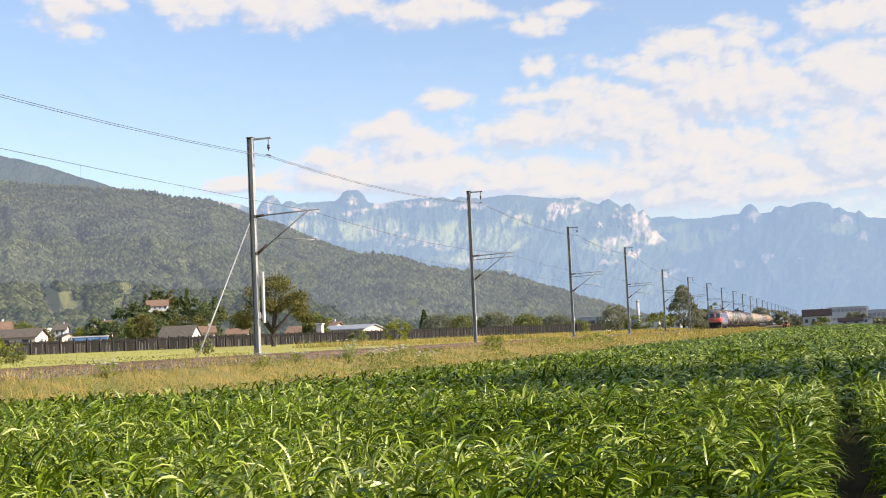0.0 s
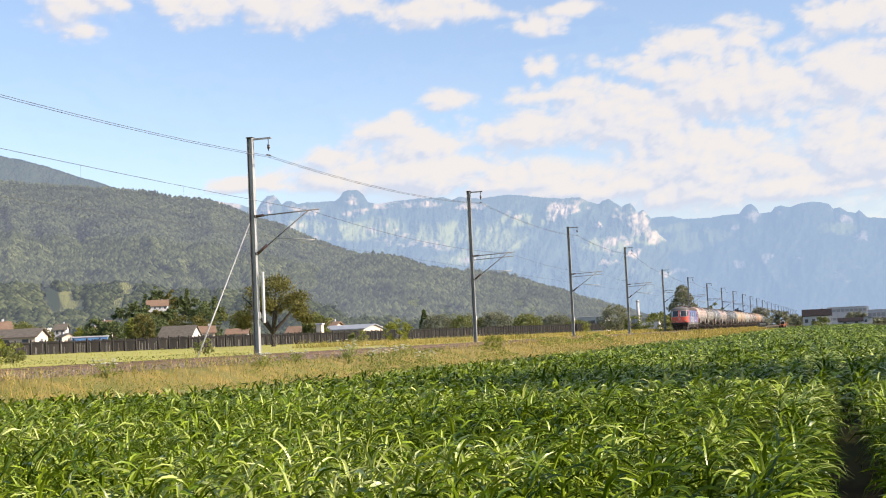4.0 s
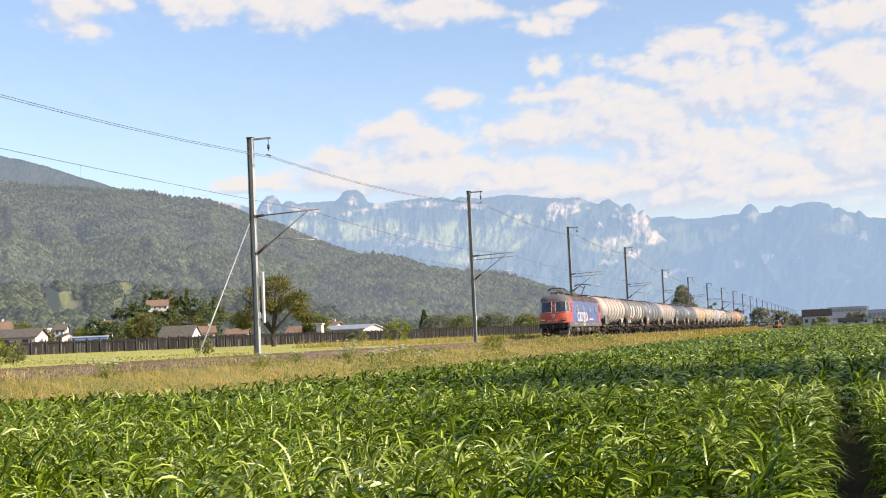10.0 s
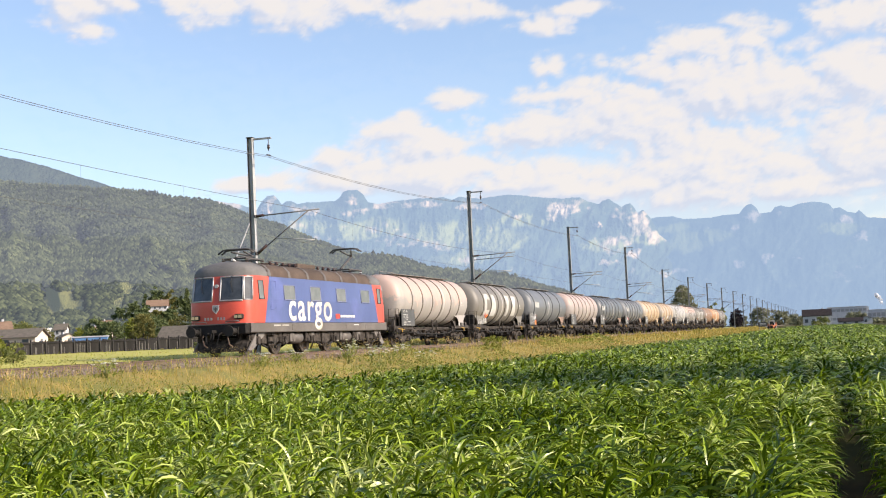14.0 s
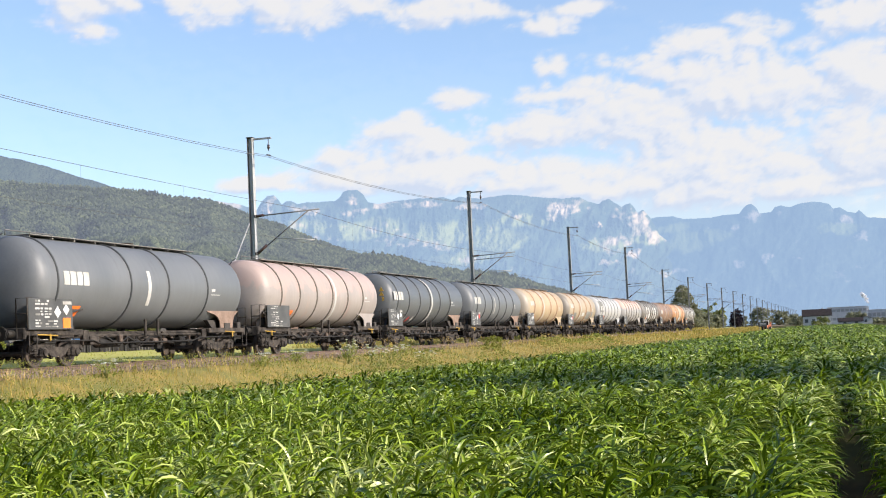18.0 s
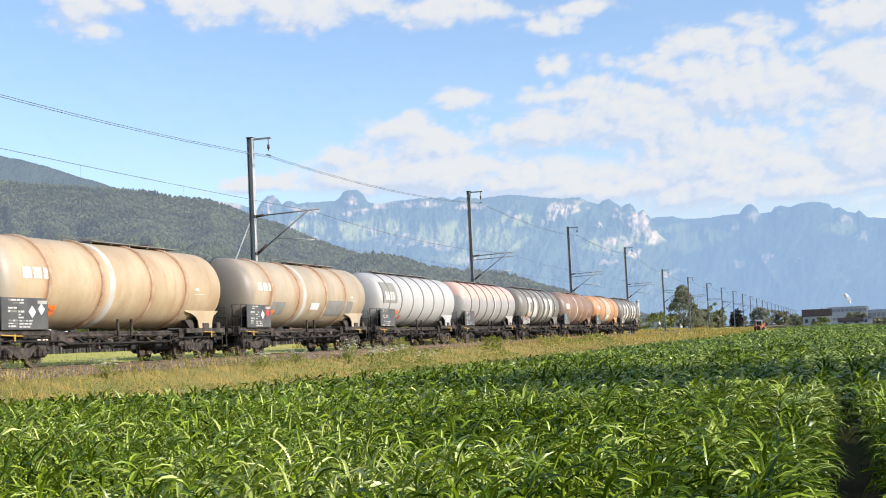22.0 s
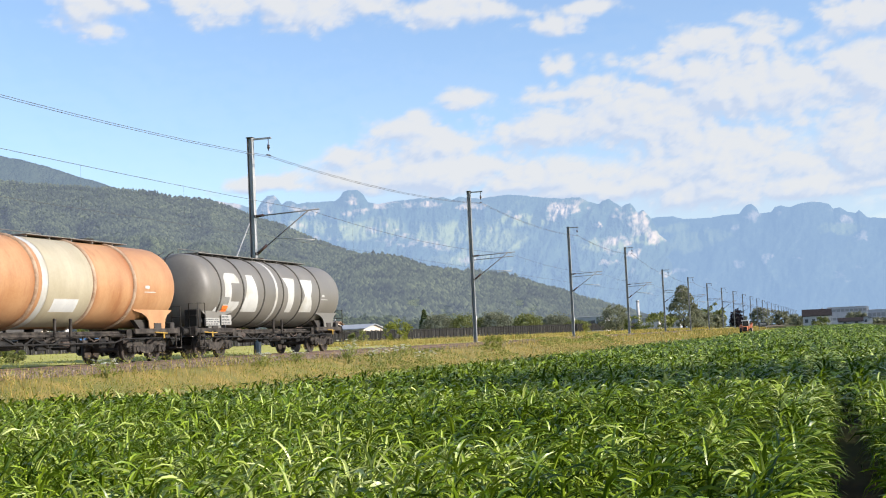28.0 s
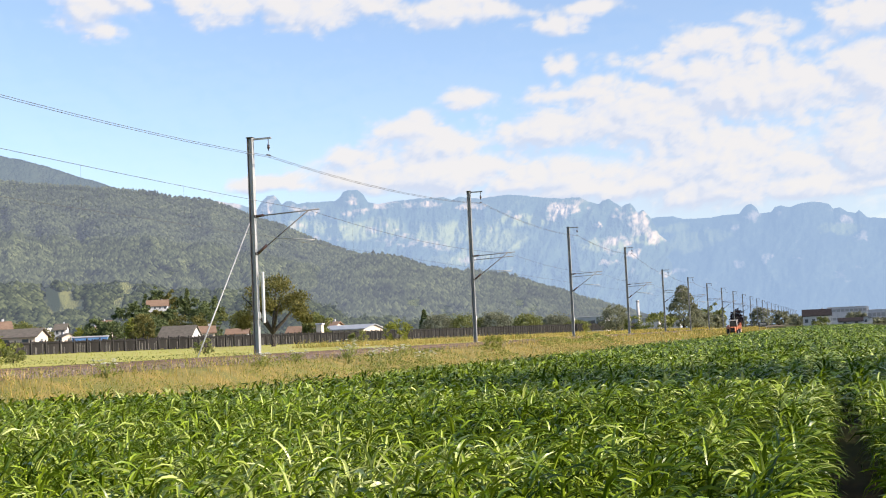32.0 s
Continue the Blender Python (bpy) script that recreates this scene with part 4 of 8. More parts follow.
MAST_BASE, MESS_Z, CONT_Z = 1.24, 8.40, 6.74
MAST_Y = [18.7 + 42.0 * i for i in range(-2, 26)]
TOPS = {}
m_low = mast(10.8, "galvanised steel catenary mast with bracket arm beside the track", 1.0)
m_tall = mast(12.4, "tall galvanised steel catenary mast with bracket arm beside the track", 1.0)
m_first = mast(11.1, "galvanised catenary mast with guy rod and white cable cover", 1.0, guy=True)
for i, y in enumerate(MAST_Y):
    src = m_first if i == 3 else m_tall if i in (4, 5, 6) else m_low
    TOPS[i] = MAST_BASE + {3: 11.1, 4: 12.4, 5: 12.4, 6: 12.4}.get(i, 10.8) - 1.0
    here = pose(MAST_X, y - 0.1, MAST_BASE)
    if src["label"] and not src.get("placed"):
        src.matrix_basis, src["placed"] = here, 1
    else:
        copy_thing(src, here)
for ob in (m_low, m_tall, m_first):
    del ob["placed"]


def sagging(x, za, zb, ya, yb, sag, n=14):
    out = []
    for i in range(n + 1):
        s = i / n
        out.append((x, ya + (yb - ya) * s, za + (zb - za) * s - sag * 4 * s * (1 - s)))
    return out


wire_group = "overhead wires of the railway"
for nm, lab, x, zf, sag, r in (("feeder_wire", "thin dark feeder wire hung from the mast tops", MAST_X + 1.0, lambda i: TOPS[i] - 0.06, 0.48, 0.011),
                               ("messenger_wire", "thin dark messenger wire over the track", TRACK_X + 0.05, lambda i: MESS_Z - 0.02, 0.45, 0.010),
                               ("contact_wire", "dull copper contact wire over the track", TRACK_X + 0.05, lambda i: CONT_Z, 0.02, 0.007)):
    for k in ((0, 0.06) if nm == "feeder_wire" else (0,)):
        pts = []
        for i in range(len(MAST_Y) - 1):
            seg = sagging(x + k, zf(i) + k, zf(i + 1) + k, MAST_Y[i], MAST_Y[i + 1], 0.12 if i == 2 and nm == "messenger_wire" else sag)
            pts += seg if not pts else seg[1:]
        solid(nm, M().tube(pts, r, n=5), COPPER, lab, "wire", wire_group)
drop = M()
for i in range(len(MAST_Y) - 14):
    for s in (0.14, 0.32, 0.5, 0.68, 0.86):
        y = MAST_Y[i] + 42.0 * s
        drop.cyl((TRACK_X + 0.05, y, CONT_Z), (TRACK_X + 0.05, y, MESS_Z + 0.02 - (0.12 if i == 2 else 0.45) * 4 * s * (1 - s)), 0.003, n=4)
solid("wire_droppers", drop, COPPER, "thin vertical droppers between messenger and contact wire", "wire", wire_group, kind="stuff")
# ---- train: things stand with their front buffer face at the origin, on the rail top, and reach back along +y ----
CHASSIS = mat("chassis_brown", (0.005, 0.0045, 0.004), (0.078, 0.066, 0.055), rough=0.85, spec=0.25, scale=3.5, fine=18, bump=0.25)
BLACKISH = mat("greasy_black", (0.009, 0.0085, 0.008), (0.028, 0.025, 0.021), spec=0.25, rough=0.7, scale=2, fine=20, bump=0.2)
BOGIE = mat("dusty_bogie", (0.003, 0.0027, 0.0025), (0.080, 0.068, 0.057), rough=0.9, spec=0.25, scale=5.0, fine=25, bump=0.4)
WHEEL = mat("wheel_steel", (0.045, 0.036, 0.03), (0.10, 0.08, 0.065), rough=0.7, metal=0.4, scale=4)
YELLOW = mat("yellow_paint", (0.30, 0.18, 0.022), (0.48, 0.29, 0.035), rough=0.6)
ORANGE = mat("orange_plate", (0.80, 0.16, 0.02), (0.92, 0.22, 0.03), rough=0.5)
REDMARK = mat("red_mark", (0.60, 0.04, 0.025), (0.70, 0.06, 0.04), rough=0.5)
LETTER = mat("letter_white", (0.40, 0.39, 0.36), (0.50, 0.495, 0.47), rough=0.6, scale=1.2, fine=12, dirt=(0.30, 0.26, 0.18), dirt_amount=0.35)
DIRTYWHITE = mat("dirty_white", (0.26, 0.25, 0.23), (0.38, 0.37, 0.34), rough=0.7, scale=3, fine=20)
SADDLE = mat("dusty_saddle_plate", (0.022, 0.019, 0.017), (0.06, 0.052, 0.044), rough=0.85, scale=1.6, fine=12)
MARKWHITE = mat("mark_white", (0.50, 0.50, 0.49), (0.60, 0.60, 0.58), rough=0.6, scale=2)
RAILDARK = mat("dirty_steel_tube", (0.10, 0.098, 0.092), (0.18, 0.175, 0.165), rough=0.65, metal=0.3, scale=2, fine=20)
WALKDARK = mat("sooty_grating", (0.14, 0.13, 0.115), (0.26, 0.245, 0.22), rough=0.8, scale=3, fine=25)
BOARD = mat("black_board", (0.045, 0.046, 0.046), (0.085, 0.084, 0.08), rough=0.5, scale=2)
PLATEGREY = mat("grey_plate", (0.15, 0.15, 0.135), (0.22, 0.215, 0.195), rough=0.7, scale=3)
GEARDUST = mat("rusty_dust_on_steel", (0.05, 0.038, 0.03), (0.13, 0.10, 0.082), rough=0.9, spec=0.2, scale=5, fine=20, bump=0.3)
RUSTAPRON = mat("rusty_apron_paint", (0.13, 0.085, 0.06), (0.27, 0.19, 0.145), rough=0.85, scale=1.6, fine=12)
TANK_R, TANK_Z = 1.49, 2.72
TANK_A, TANK_B = 1.05, 16.05     # apex of the front and rear dished ends


def tank_point(y, a, off=0.0):
    """A point on the shell; a in radians over the near side's level."""
    r = TANK_R + off
    return (r * math.cos(a), y, TANK_Z + r * math.sin(a))


def tank_patch(y0, y1, a0, a1, off=0.006, n=6, slant=0.0):
    m = M()
    rows = []
    for i in range(n + 1):
        a = a0 + (a1 - a0) * i / n
        s = slant * (i / n - 0.5)
        rows.append([tank_point(y0 + s, a, off), tank_point(y1 + s, a, off)])
    return m.loft(rows, closed=False)


def asin_z(z):
    return math.asin(max(-1, min(1, (z - TANK_Z) / TANK_R)))


def wheelset(r, parent, y, mat_=None):
    m = M()
    for s in (-1, 1):
        m.cyl((s * 0.69, 0, 0), (s * 0.82, 0, 0), r, n=28)
        m.cyl((s * 0.66, 0, 0), (s * 0.69, 0, 0), r + 0.03, n=28)
        m.cyl((s * 0.82, 0, 0), (s * 0.83, 0, 0), r * 0.80, r * 0.76, n=28)
        m.cyl((s * 0.83, 0, 0), (s * 0.90, 0, 0), 0.15, n=14)
        for k in range(4):
            a = k * math.pi / 2
            m.cyl((s * 0.825, math.cos(a) * r * 0.55, math.sin(a) * r * 0.55), (s * 0.842, math.cos(a) * r * 0.55, math.sin(a) * r * 0.55), r * 0.10, n=8)
    m.cyl((-0.7, 0, 0), (0.7, 0, 0), 0.08, n=12)
    ob = part("wheelset", m, mat_ or WHEEL, parent)
    ob.location = (0, y, r)
    ob["radius"] = r
    return ob


def buffers(t, y, way, z=1.06):
    for s in (-1, 1):
        x = s * 0.875
        b = part("buffer", M().cyl((x, y + way * 0.02, z), (x, y + way * 0.05, z), 0.22, 0.23, n=20).cyl((x, y + way * 0.05, z), (x, y + way * 0.35, z), 0.085, n=12), BLACKISH, t)
        part("buffer_sleeve", M().cyl((x, y + way * 0.26, z), (x, y + way * 0.64, z), 0.125, n=14).box((x, y + way * 0.64, z), (0.34, 0.05, 0.34), 0.02), BLACKISH, b)
    part("coupling_hook", M().box((0, y + way * 0.42, z), (0.07, 0.4, 0.13), 0.02).tube([(0.05, y + way * 0.3, z - 0.05), (0.06, y + way * 0.22, z - 0.3), (0, y + way * 0.26, z - 0.45), (-0.06, y + way * 0.22, z - 0.3), (-0.05, y + way * 0.3, z - 0.05)], 0.03), BLACKISH, t)
    for s in (-1, 1):
        part("brake_hose", M().tube([(s * 0.3, y + way * 0.55, z - 0.05), (s * 0.3, y + way * 0.3, z - 0.12), (s * 0.27, y + way * 0.2, z - 0.4), (s * 0.2, y + way * 0.26, z - 0.55)], 0.025), BLACKISH, t)


def freight_bogie(t, yc):
    bg_ = part("bogie", M().box((0, yc, 0.62), (1.5, 0.42, 0.22), 0.04).box((0, yc, 0.80), (0.9, 0.5, 0.16), 0.04), BOGIE, t, "dusty cast-steel two-axle bogie")
    for s in (-1, 1):
        x = s * 1.0
        outline = [(yc - 1.42, .50), (yc - 1.42, .64), (yc - 1.15, .76), (yc - .55, .76), (yc - .38, .62), (yc + .38, .62), (yc + .55, .76), (yc + 1.15, .76),
                   (yc + 1.42, .64), (yc + 1.42, .50), (yc + 1.25, .58), (yc + .62, .58), (yc + .42, .36), (yc + .2, .30), (yc - .2, .30), (yc - .42, .36), (yc - .62, .58), (yc - 1.25, .58)]
        part("side_frame", M().prism(outline, 0, x - 0.06, x + 0.06), BOGIE, bg_)
        for dy in (-0.9, 0.9):
            part("axle_box", M().box((x + s * 0.06, yc + dy, 0.46), (0.26, 0.36, 0.32), 0.06).cyl((x + s * 0.18, yc + dy, 0.46), (x + s * 0.24, yc + dy, 0.46), 0.12, n=14), BOGIE, bg_)
            for e in (-0.26, 0.26):
                sp = M().cyl((x, yc + dy + e, 0.34), (x, yc + dy + e, 0.62), 0.06, n=8)
                for h in range(4):
                    sp.cyl((x, yc + dy + e, 0.37 + h * 0.065), (x, yc + dy + e, 0.40 + h * 0.065), 0.085, n=8)
                part("spring", sp, BOGIE, bg_)
        part("brake_rigging", M().box((s * 0.55, yc - 0.38, 0.45), (0.12, 0.1, 0.4), 0.02).box((s * 0.55, yc + 0.38, 0.45), (0.12, 0.1, 0.4), 0.02).cyl((s * 0.55, yc - 0.4, 0.3), (s * 0.55, yc + 0.4, 0.3), 0.03), BLACKISH, bg_)
    for dy in (-0.9, 0.9):
        wheelset(0.46, t, yc + dy)


def railing(m, x0, x1, y, z0, z1, r=0.023):
    m.tube([(x0, y, z0), (x0, y, z1), (x1, y, z1), (x1, y, z0)], r)
    m.cyl((x0, y, (z0 + z1) / 2), (x1, y, (z0 + z1) / 2), r * 0.8, n=6)
    return m


def tank_wagon(label, shell_mat, ribs, band_y=None, band_full=True, letters=None, logo=None, logo_panel=None, board=True, thick=False, rib_mat=None, orange=(5.2, 1.62), walk=(4.2, 15.4), end_rail_mat=None,
               saddle_mat=None, signs=False, patch=None, dome_mat=None, marks=(), shift=1.4):
    t = thing("tank_wagon", label, "tank wagon", "tank wagons of the freight train")
    # shell: dished ends and barrel
    n = 40
    rings = []
    dish = ((0.0, 0.02), (0.02, 0.42), (0.08, 0.80), (0.17, 1.10), (0.27, 1.28), (0.38, 1.39), (0.50, 1.455), (0.63, 1.485), (0.74, TANK_R))
    for y, r in [(TANK_A + d_, r_) for d_, r_ in dish] + [(5, TANK_R), (9, TANK_R), (12.5, TANK_R)] + [(TANK_B - d_, r_) for d_, r_ in dish[::-1]]:
        rings.append([(r * math.cos(2 * math.pi * i / n), y, TANK_Z + r * math.sin(2 * math.pi * i / n)) for i in range(n)][::-1])
    shell = part("tank", M().loft(rings, caps=True), shell_mat, t)
    for ry in ribs:
        w, h = (0.13, 0.065) if thick else (0.055, 0.05)
        prof = [(-w / 2, -0.002), (-w / 2 * 0.85, h), (w / 2 * 0.85, h), (w / 2, -0.002)]
        part("rib", M().loft([[(math.cos(a) * (TANK_R + p[1]), ry + p[0], TANK_Z + math.sin(a) * (TANK_R + p[1])) for p in prof] for a in [2 * math.pi * i / 48 for i in range(49)]], closed=False), rib_mat or shell_mat, shell)
    if band_y is not None:
        a0, a1 = (-1.5, 1.35) if band_full else (-0.5, 0.35)
        part("band", tank_patch(band_y - (0.17 if thick else 0.11), band_y + (0.17 if thick else 0.11), a0, a1, n=18), LETTER, shell, "off-white painted band")
    if patch:
        for (y0, y1, z0, z1, pm) in patch:
            part("paint_patch", tank_patch(y0, y1, asin_z(z0), asin_z(z1), 0.016, n=24), pm, shell)
    for (yc, rows) in (letters or []):
        # a plain painted shape: rows of height, half width
        zz = np.linspace(rows[0][0], rows[-1][0], 13)
        hw_ = np.interp(zz, [r_[0] for r_ in rows], [r_[1] for r_ in rows])
        part("painted_shape", M().loft([[tank_point(yc - h_, asin_z(z_), 0.008), tank_point(yc + h_, asin_z(z_), 0.008)] for z_, h_ in zip(zz, hw_)], closed=False), LETTER, shell, "large plain white painted shape")
    if letters:
        part("paint_patch", tank_patch(4.95, 5.75, asin_z(2.25), asin_z(3.0), 0.012, n=6), shell_mat, shell)
        rw = random.Random(7)
        for (py_, pz_, pw_, ph_) in ((3.5, 1.42, 1.3, 0.30), (4.75, 1.50, 0.9, 0.40)):
            dp = part("data_panel", M().box((1.30, py_, pz_), (0.03, pw_, ph_), 0.01), DIRTYWHITE, t, "dirty white data panel")
            for r_ in range(3):
                yy = py_ - pw_ / 2 + 0.06
                while yy < py_ + pw_ / 2 - 0.25:
                    w_ = rw.uniform(0.08, 0.24)
                    part("writing_bar", M().box((1.317, yy + w_ / 2, pz_ + ph_ * (0.3 - 0.3 * r_)), (0.008, w_, ph_ * 0.15)), BOARD, dp)
                    yy += w_ + rw.uniform(0.04, 0.12)
        part("stencil_panel", tank_patch(2.35, 3.3, asin_z(2.12), asin_z(2.42), 0.012), PLATEGREY, shell)
    if logo_panel:
        y0, y1, z0, z1 = logo_panel
        part("logo_panel", tank_patch(y0, y1, asin_z(z0), asin_z(z1), 0.005), PLATEGREY, shell)
    for (y0, y1, z0, z1) in (logo or []):
        part("logo_block", tank_patch(y0, y1, asin_z(z0), asin_z(z1), 0.010), LETTER, shell, "white painted block")
    if orange:
        oy, oz = orange
        pl = part("hazard_plate", tank_patch(oy, oy + 0.48, asin_z(oz), asin_z(oz + 0.33), 0.02), ORANGE, shell, "orange hazard plate")
        part("plate_line", tank_patch(oy + 0.03, oy + 0.45, asin_z(oz + 0.155), asin_z(oz + 0.175), 0.024), BLACKISH, pl)
    for (my, mz, mm) in marks:
        rows = [(mz - 0.17, 0.01), (mz, 0.17), (mz + 0.17, 0.01)]
        part("hazard_diamond", M().loft([[tank_point(my - h_, asin_z(z_), 0.016), tank_point(my + h_, asin_z(z_), 0.016)] for z_, h_ in rows], closed=False), mm, shell)
    part("stencil", tank_patch(14.75, 15.05, asin_z(2.6), asin_z(2.7), 0.008), LETTER, shell)
    part("stencil", tank_patch(14.7, 15.5, asin_z(2.46), asin_z(2.49), 0.008), LETTER, shell)
    # walkway
    wk = part("walkway", M().box((0, (walk[0] + walk[1]) / 2, TANK_Z + TANK_R + 0.07), (0.85, walk[1] - walk[0], 0.03), 0.01), WALKDARK, t, "sooty grated roof walkway")
    for k in range(int((walk[1] - walk[0]) / 1.3) + 1):
        part("walkway_foot", M().box((0, walk[0] + 0.1 + k * 1.3, TANK_Z + TANK_R + 0.025), (0.7, 0.05, 0.08)), WALKDARK, wk)
    part("manhole", M().cyl((0, (walk[0] + walk[1]) / 2 + 1.0, TANK_Z + TANK_R - 0.05), (0, (walk[0] + walk[1]) / 2 + 1.0, TANK_Z + TANK_R + 0.17), 0.3, n=18), CHASSIS, t)
    part("walkway_rail", M().tube([(0.42, walk[0] - 2.6, TANK_Z + TANK_R - 0.05), (0.42, walk[0] - 2.6, TANK_Z + TANK_R + 0.12), (0.42, walk[0], TANK_Z + TANK_R + 0.12)], 0.02), RAILDARK, t)
    # end ladder and platform rails
    ld = M()
    for s in (-0.55, -0.1):
        ld.tube([(s, 0.80, 1.25), (s, 0.80, 3.6), (s, 0.90, 3.95), (s, 1.2, 4.15), (s, 1.6, 4.28)], 0.018)
    for k in range(9):
        ld.cyl((-0.55, 0.80, 1.5 + k * 0.26), (-0.1, 0.80, 1.5 + k * 0.26), 0.011, n=6)
    part("ladder", ld, BLACKISH, t, "dark steel end ladder")
    rl = M()
    if board or letters:
        railing(rl, 0.95, 1.35, 0.72, 1.2, 2.15)
        rl.tube([(1.35, 0.72, 2.15), (1.35, 1.3, 2.15), (1.35, 1.3, 1.2)], 0.018)
    rl.tube([(1.38, 0.75, 1.0), (1.38, 0.75, 0.45), (1.38, 1.15, 0.45), (1.38, 1.15, 1.0)], 0.02)
    part("platform_rail", rl, end_rail_mat or CHASSIS, t)
    if letters:
        part("equipment_box", M().box((0.98, 0.98, 1.56), (0.56, 0.34, 0.72), 0.03), BLACKISH, t, "black steel box on the end platform")
    part("footstep", M().box((1.25, 0.95, 0.45), (0.3, 0.42, 0.04), 0.01).box((1.25, 15.9, 0.45), (0.3, 0.42, 0.04), 0.01), CHASSIS, t)
    rl2 = M().tube([(1.38, 15.7, 1.0), (1.38, 15.7, 0.45), (1.38, 16.1, 0.45), (1.38, 16.1, 1.0)], 0.02)
    railing(rl2, 1.0, 1.38, 16.1, 1.2, 2.0)
    part("platform_rail", rl2, end_rail_mat or CHASSIS, t)
    # underframe
    uf = part("underframe", M().box((0, 8.43, 1.02), (0.7, 15.4, 0.22), 0.03).box((0, 0.72, 1.06), (2.55, 0.16, 0.36), 0.03).box((0, 16.15, 1.06), (2.55, 0.16, 0.36), 0.03), CHASSIS, t)
    for s in (-1, 1):
        part("sill", M().box((s * 1.22, 2.3, 1.08), (0.12, 3.2, 0.19), 0.02).box((s * 1.22, 14.57, 1.08), (0.12, 3.2, 0.19), 0.02), CHASSIS, uf)
        part("trim_sill", M().box((s * 1.08, 8.4, 0.97), (0.07, 9.4, 0.07), 0.015).box((s * 1.02, 10.9, 1.04), (0.12, 2.6, 0.09), 0.03), CHASSIS, uf)
        for yy in (2.55, 14.3):
            out = [(yy - 1.25, 1.18), (yy - 1.0, 1.62), (yy + 1.0, 1.62), (yy + 1.25, 1.18)] if yy < 8 else [(yy - 1.0, 1.5), (yy + 1.05, 1.5), (yy + 1.1, 1.18), (yy - 0.6, 1.18)]
            part("saddle", M().prism(out, 0, s * 0.85, s * 1.02), SADDLE, uf)
        # bearer plates drop from the shell to the sill, drawn in towards the foot
        for way, paint in ((1, saddle_mat or shell_mat), (-1, SADDLE if board else shell_mat)):
            out = [(12.9, 1.86), (15.7, 1.86), (15.62, 1.80), (15.36, 1.68), (15.22, 1.50), (15.15, 1.18), (14.05, 1.18), (14.0, 1.46), (13.84, 1.61), (13.5, 1.73), (12.98, 1.81)]
            out = out if way > 0 else [(16.95 - y_, z_) for y_, z_ in out][::-1]
            part("bearer_plate", M().prism(out, 0, min(s * 1.18, s * 1.225), max(s * 1.18, s * 1.225)), paint, uf, "painted bearer plate between shell and sill")
            part("bearer_foot", M().box((s * 1.20, 14.6 if way > 0 else 2.35, 1.25), (0.14, 0.5, 0.26), 0.02), SADDLE, uf)
        for yy in (8.0, 8.9):
            part("tank_post", M().box((s * 1.25, yy, 1.22), (0.08, 0.10, 0.6), 0.02), CHASSIS, uf)
    part("cradle_strap", M().box((1.14, 15.75, 1.25), (0.2, 0.3, 0.3), 0.03), SADDLE, uf)
    part("hose_bundle", M().tube([(1.1, 5.5, 0.95), (1.15, 6.3, 0.62), (1.12, 7.0, 0.9), (1.16, 7.8, 0.58), (1.1, 8.6, 0.88)], 0.035), BLACKISH, uf)
    part("handbrake_gear", M().box((0.9, 6.2, 0.68), (0.3, 0.9, 0.22), 0.04).cyl((0.95, 5.2, 0.72), (0.95, 6.0, 0.72), 0.17, n=14).box((1.05, 7.5, 0.66), (0.16, 0.5, 0.3), 0.03).cyl((1.1, 7.1, 0.62), (1.1, 8.9, 0.62), 0.03)
         .box((1.0, 9.3, 0.62), (0.2, 0.3, 0.36), 0.03).cyl((0.8, 9.5, 0.75), (0.8, 12.2, 0.55), 0.035), BLACKISH, uf)
    rg = random.Random(len(label) * 3 + 1)
    for k in range(13):
        yy = 4.5 + k * 0.62 + rg.uniform(-0.2, 0.2)
        x_, z_ = rg.uniform(0.85, 1.12), rg.uniform(0.66, 0.90)
        form = k % 4
        m_ = M()
        if form == 0:
            m_.box((x_, yy, z_), (0.14, 0.06, rg.uniform(0.25, 0.45)), 0.012).box((x_, yy, z_ - 0.12), (0.16, 0.16, 0.06), 0.012)
        elif form == 1:
            m_.cyl((x_, yy - 0.16, z_), (x_, yy + 0.16, z_), rg.uniform(0.06, 0.13), n=12).box((x_, yy, z_ + 0.12), (0.05, 0.05, 0.2), 0.01)
        elif form == 2:
            m_.tube([(x_, yy - 0.4, z_ + 0.1), (x_ + 0.06, yy - 0.1, z_ - 0.06), (x_ + 0.03, yy + 0.3, z_ + 0.02), (x_, yy + 0.5, z_ + 0.16)], 0.025)
        else:
            m_.box((x_, yy, z_), (0.2, rg.uniform(0.18, 0.4), rg.uniform(0.14, 0.26)), 0.03)
        part("hanging_gear", m_, (BLACKISH, GEARDUST, BOGIE, GEARDUST)[rg.randrange(4)], uf)
    part("brake_pipe", M().tube([(1.22, 1.2, 0.84), (1.24, 4.6, 0.80), (1.22, 5.0, 0.70), (1.22, 11.6, 0.70), (1.24, 12.2, 0.82), (1.22, 15.6, 0.84)], 0.03), BLACKISH, uf)
    part("control_valve", M().box((0.95, 11.1, 0.68), (0.34, 0.42, 0.36), 0.06).cyl((0.95, 11.5, 0.66), (0.95, 11.9, 0.66), 0.13, n=12), BLACKISH, uf)
    part("tool_box", M().box((1.05, 4.75, 0.80), (0.3, 0.55, 0.3), 0.03), CHASSIS, uf)
    for yy in (1.45, 4.25, 12.7, 15.45):
        part("end_plate", M().box((1.16, yy, 0.98), (0.05, 0.34, 0.34), 0.02), CHASSIS, uf)
    part("air_reservoir", M().cyl((0.55, 9.0, 0.72), (0.55, 10.3, 0.72), 0.2, n=16), BLACKISH, uf)
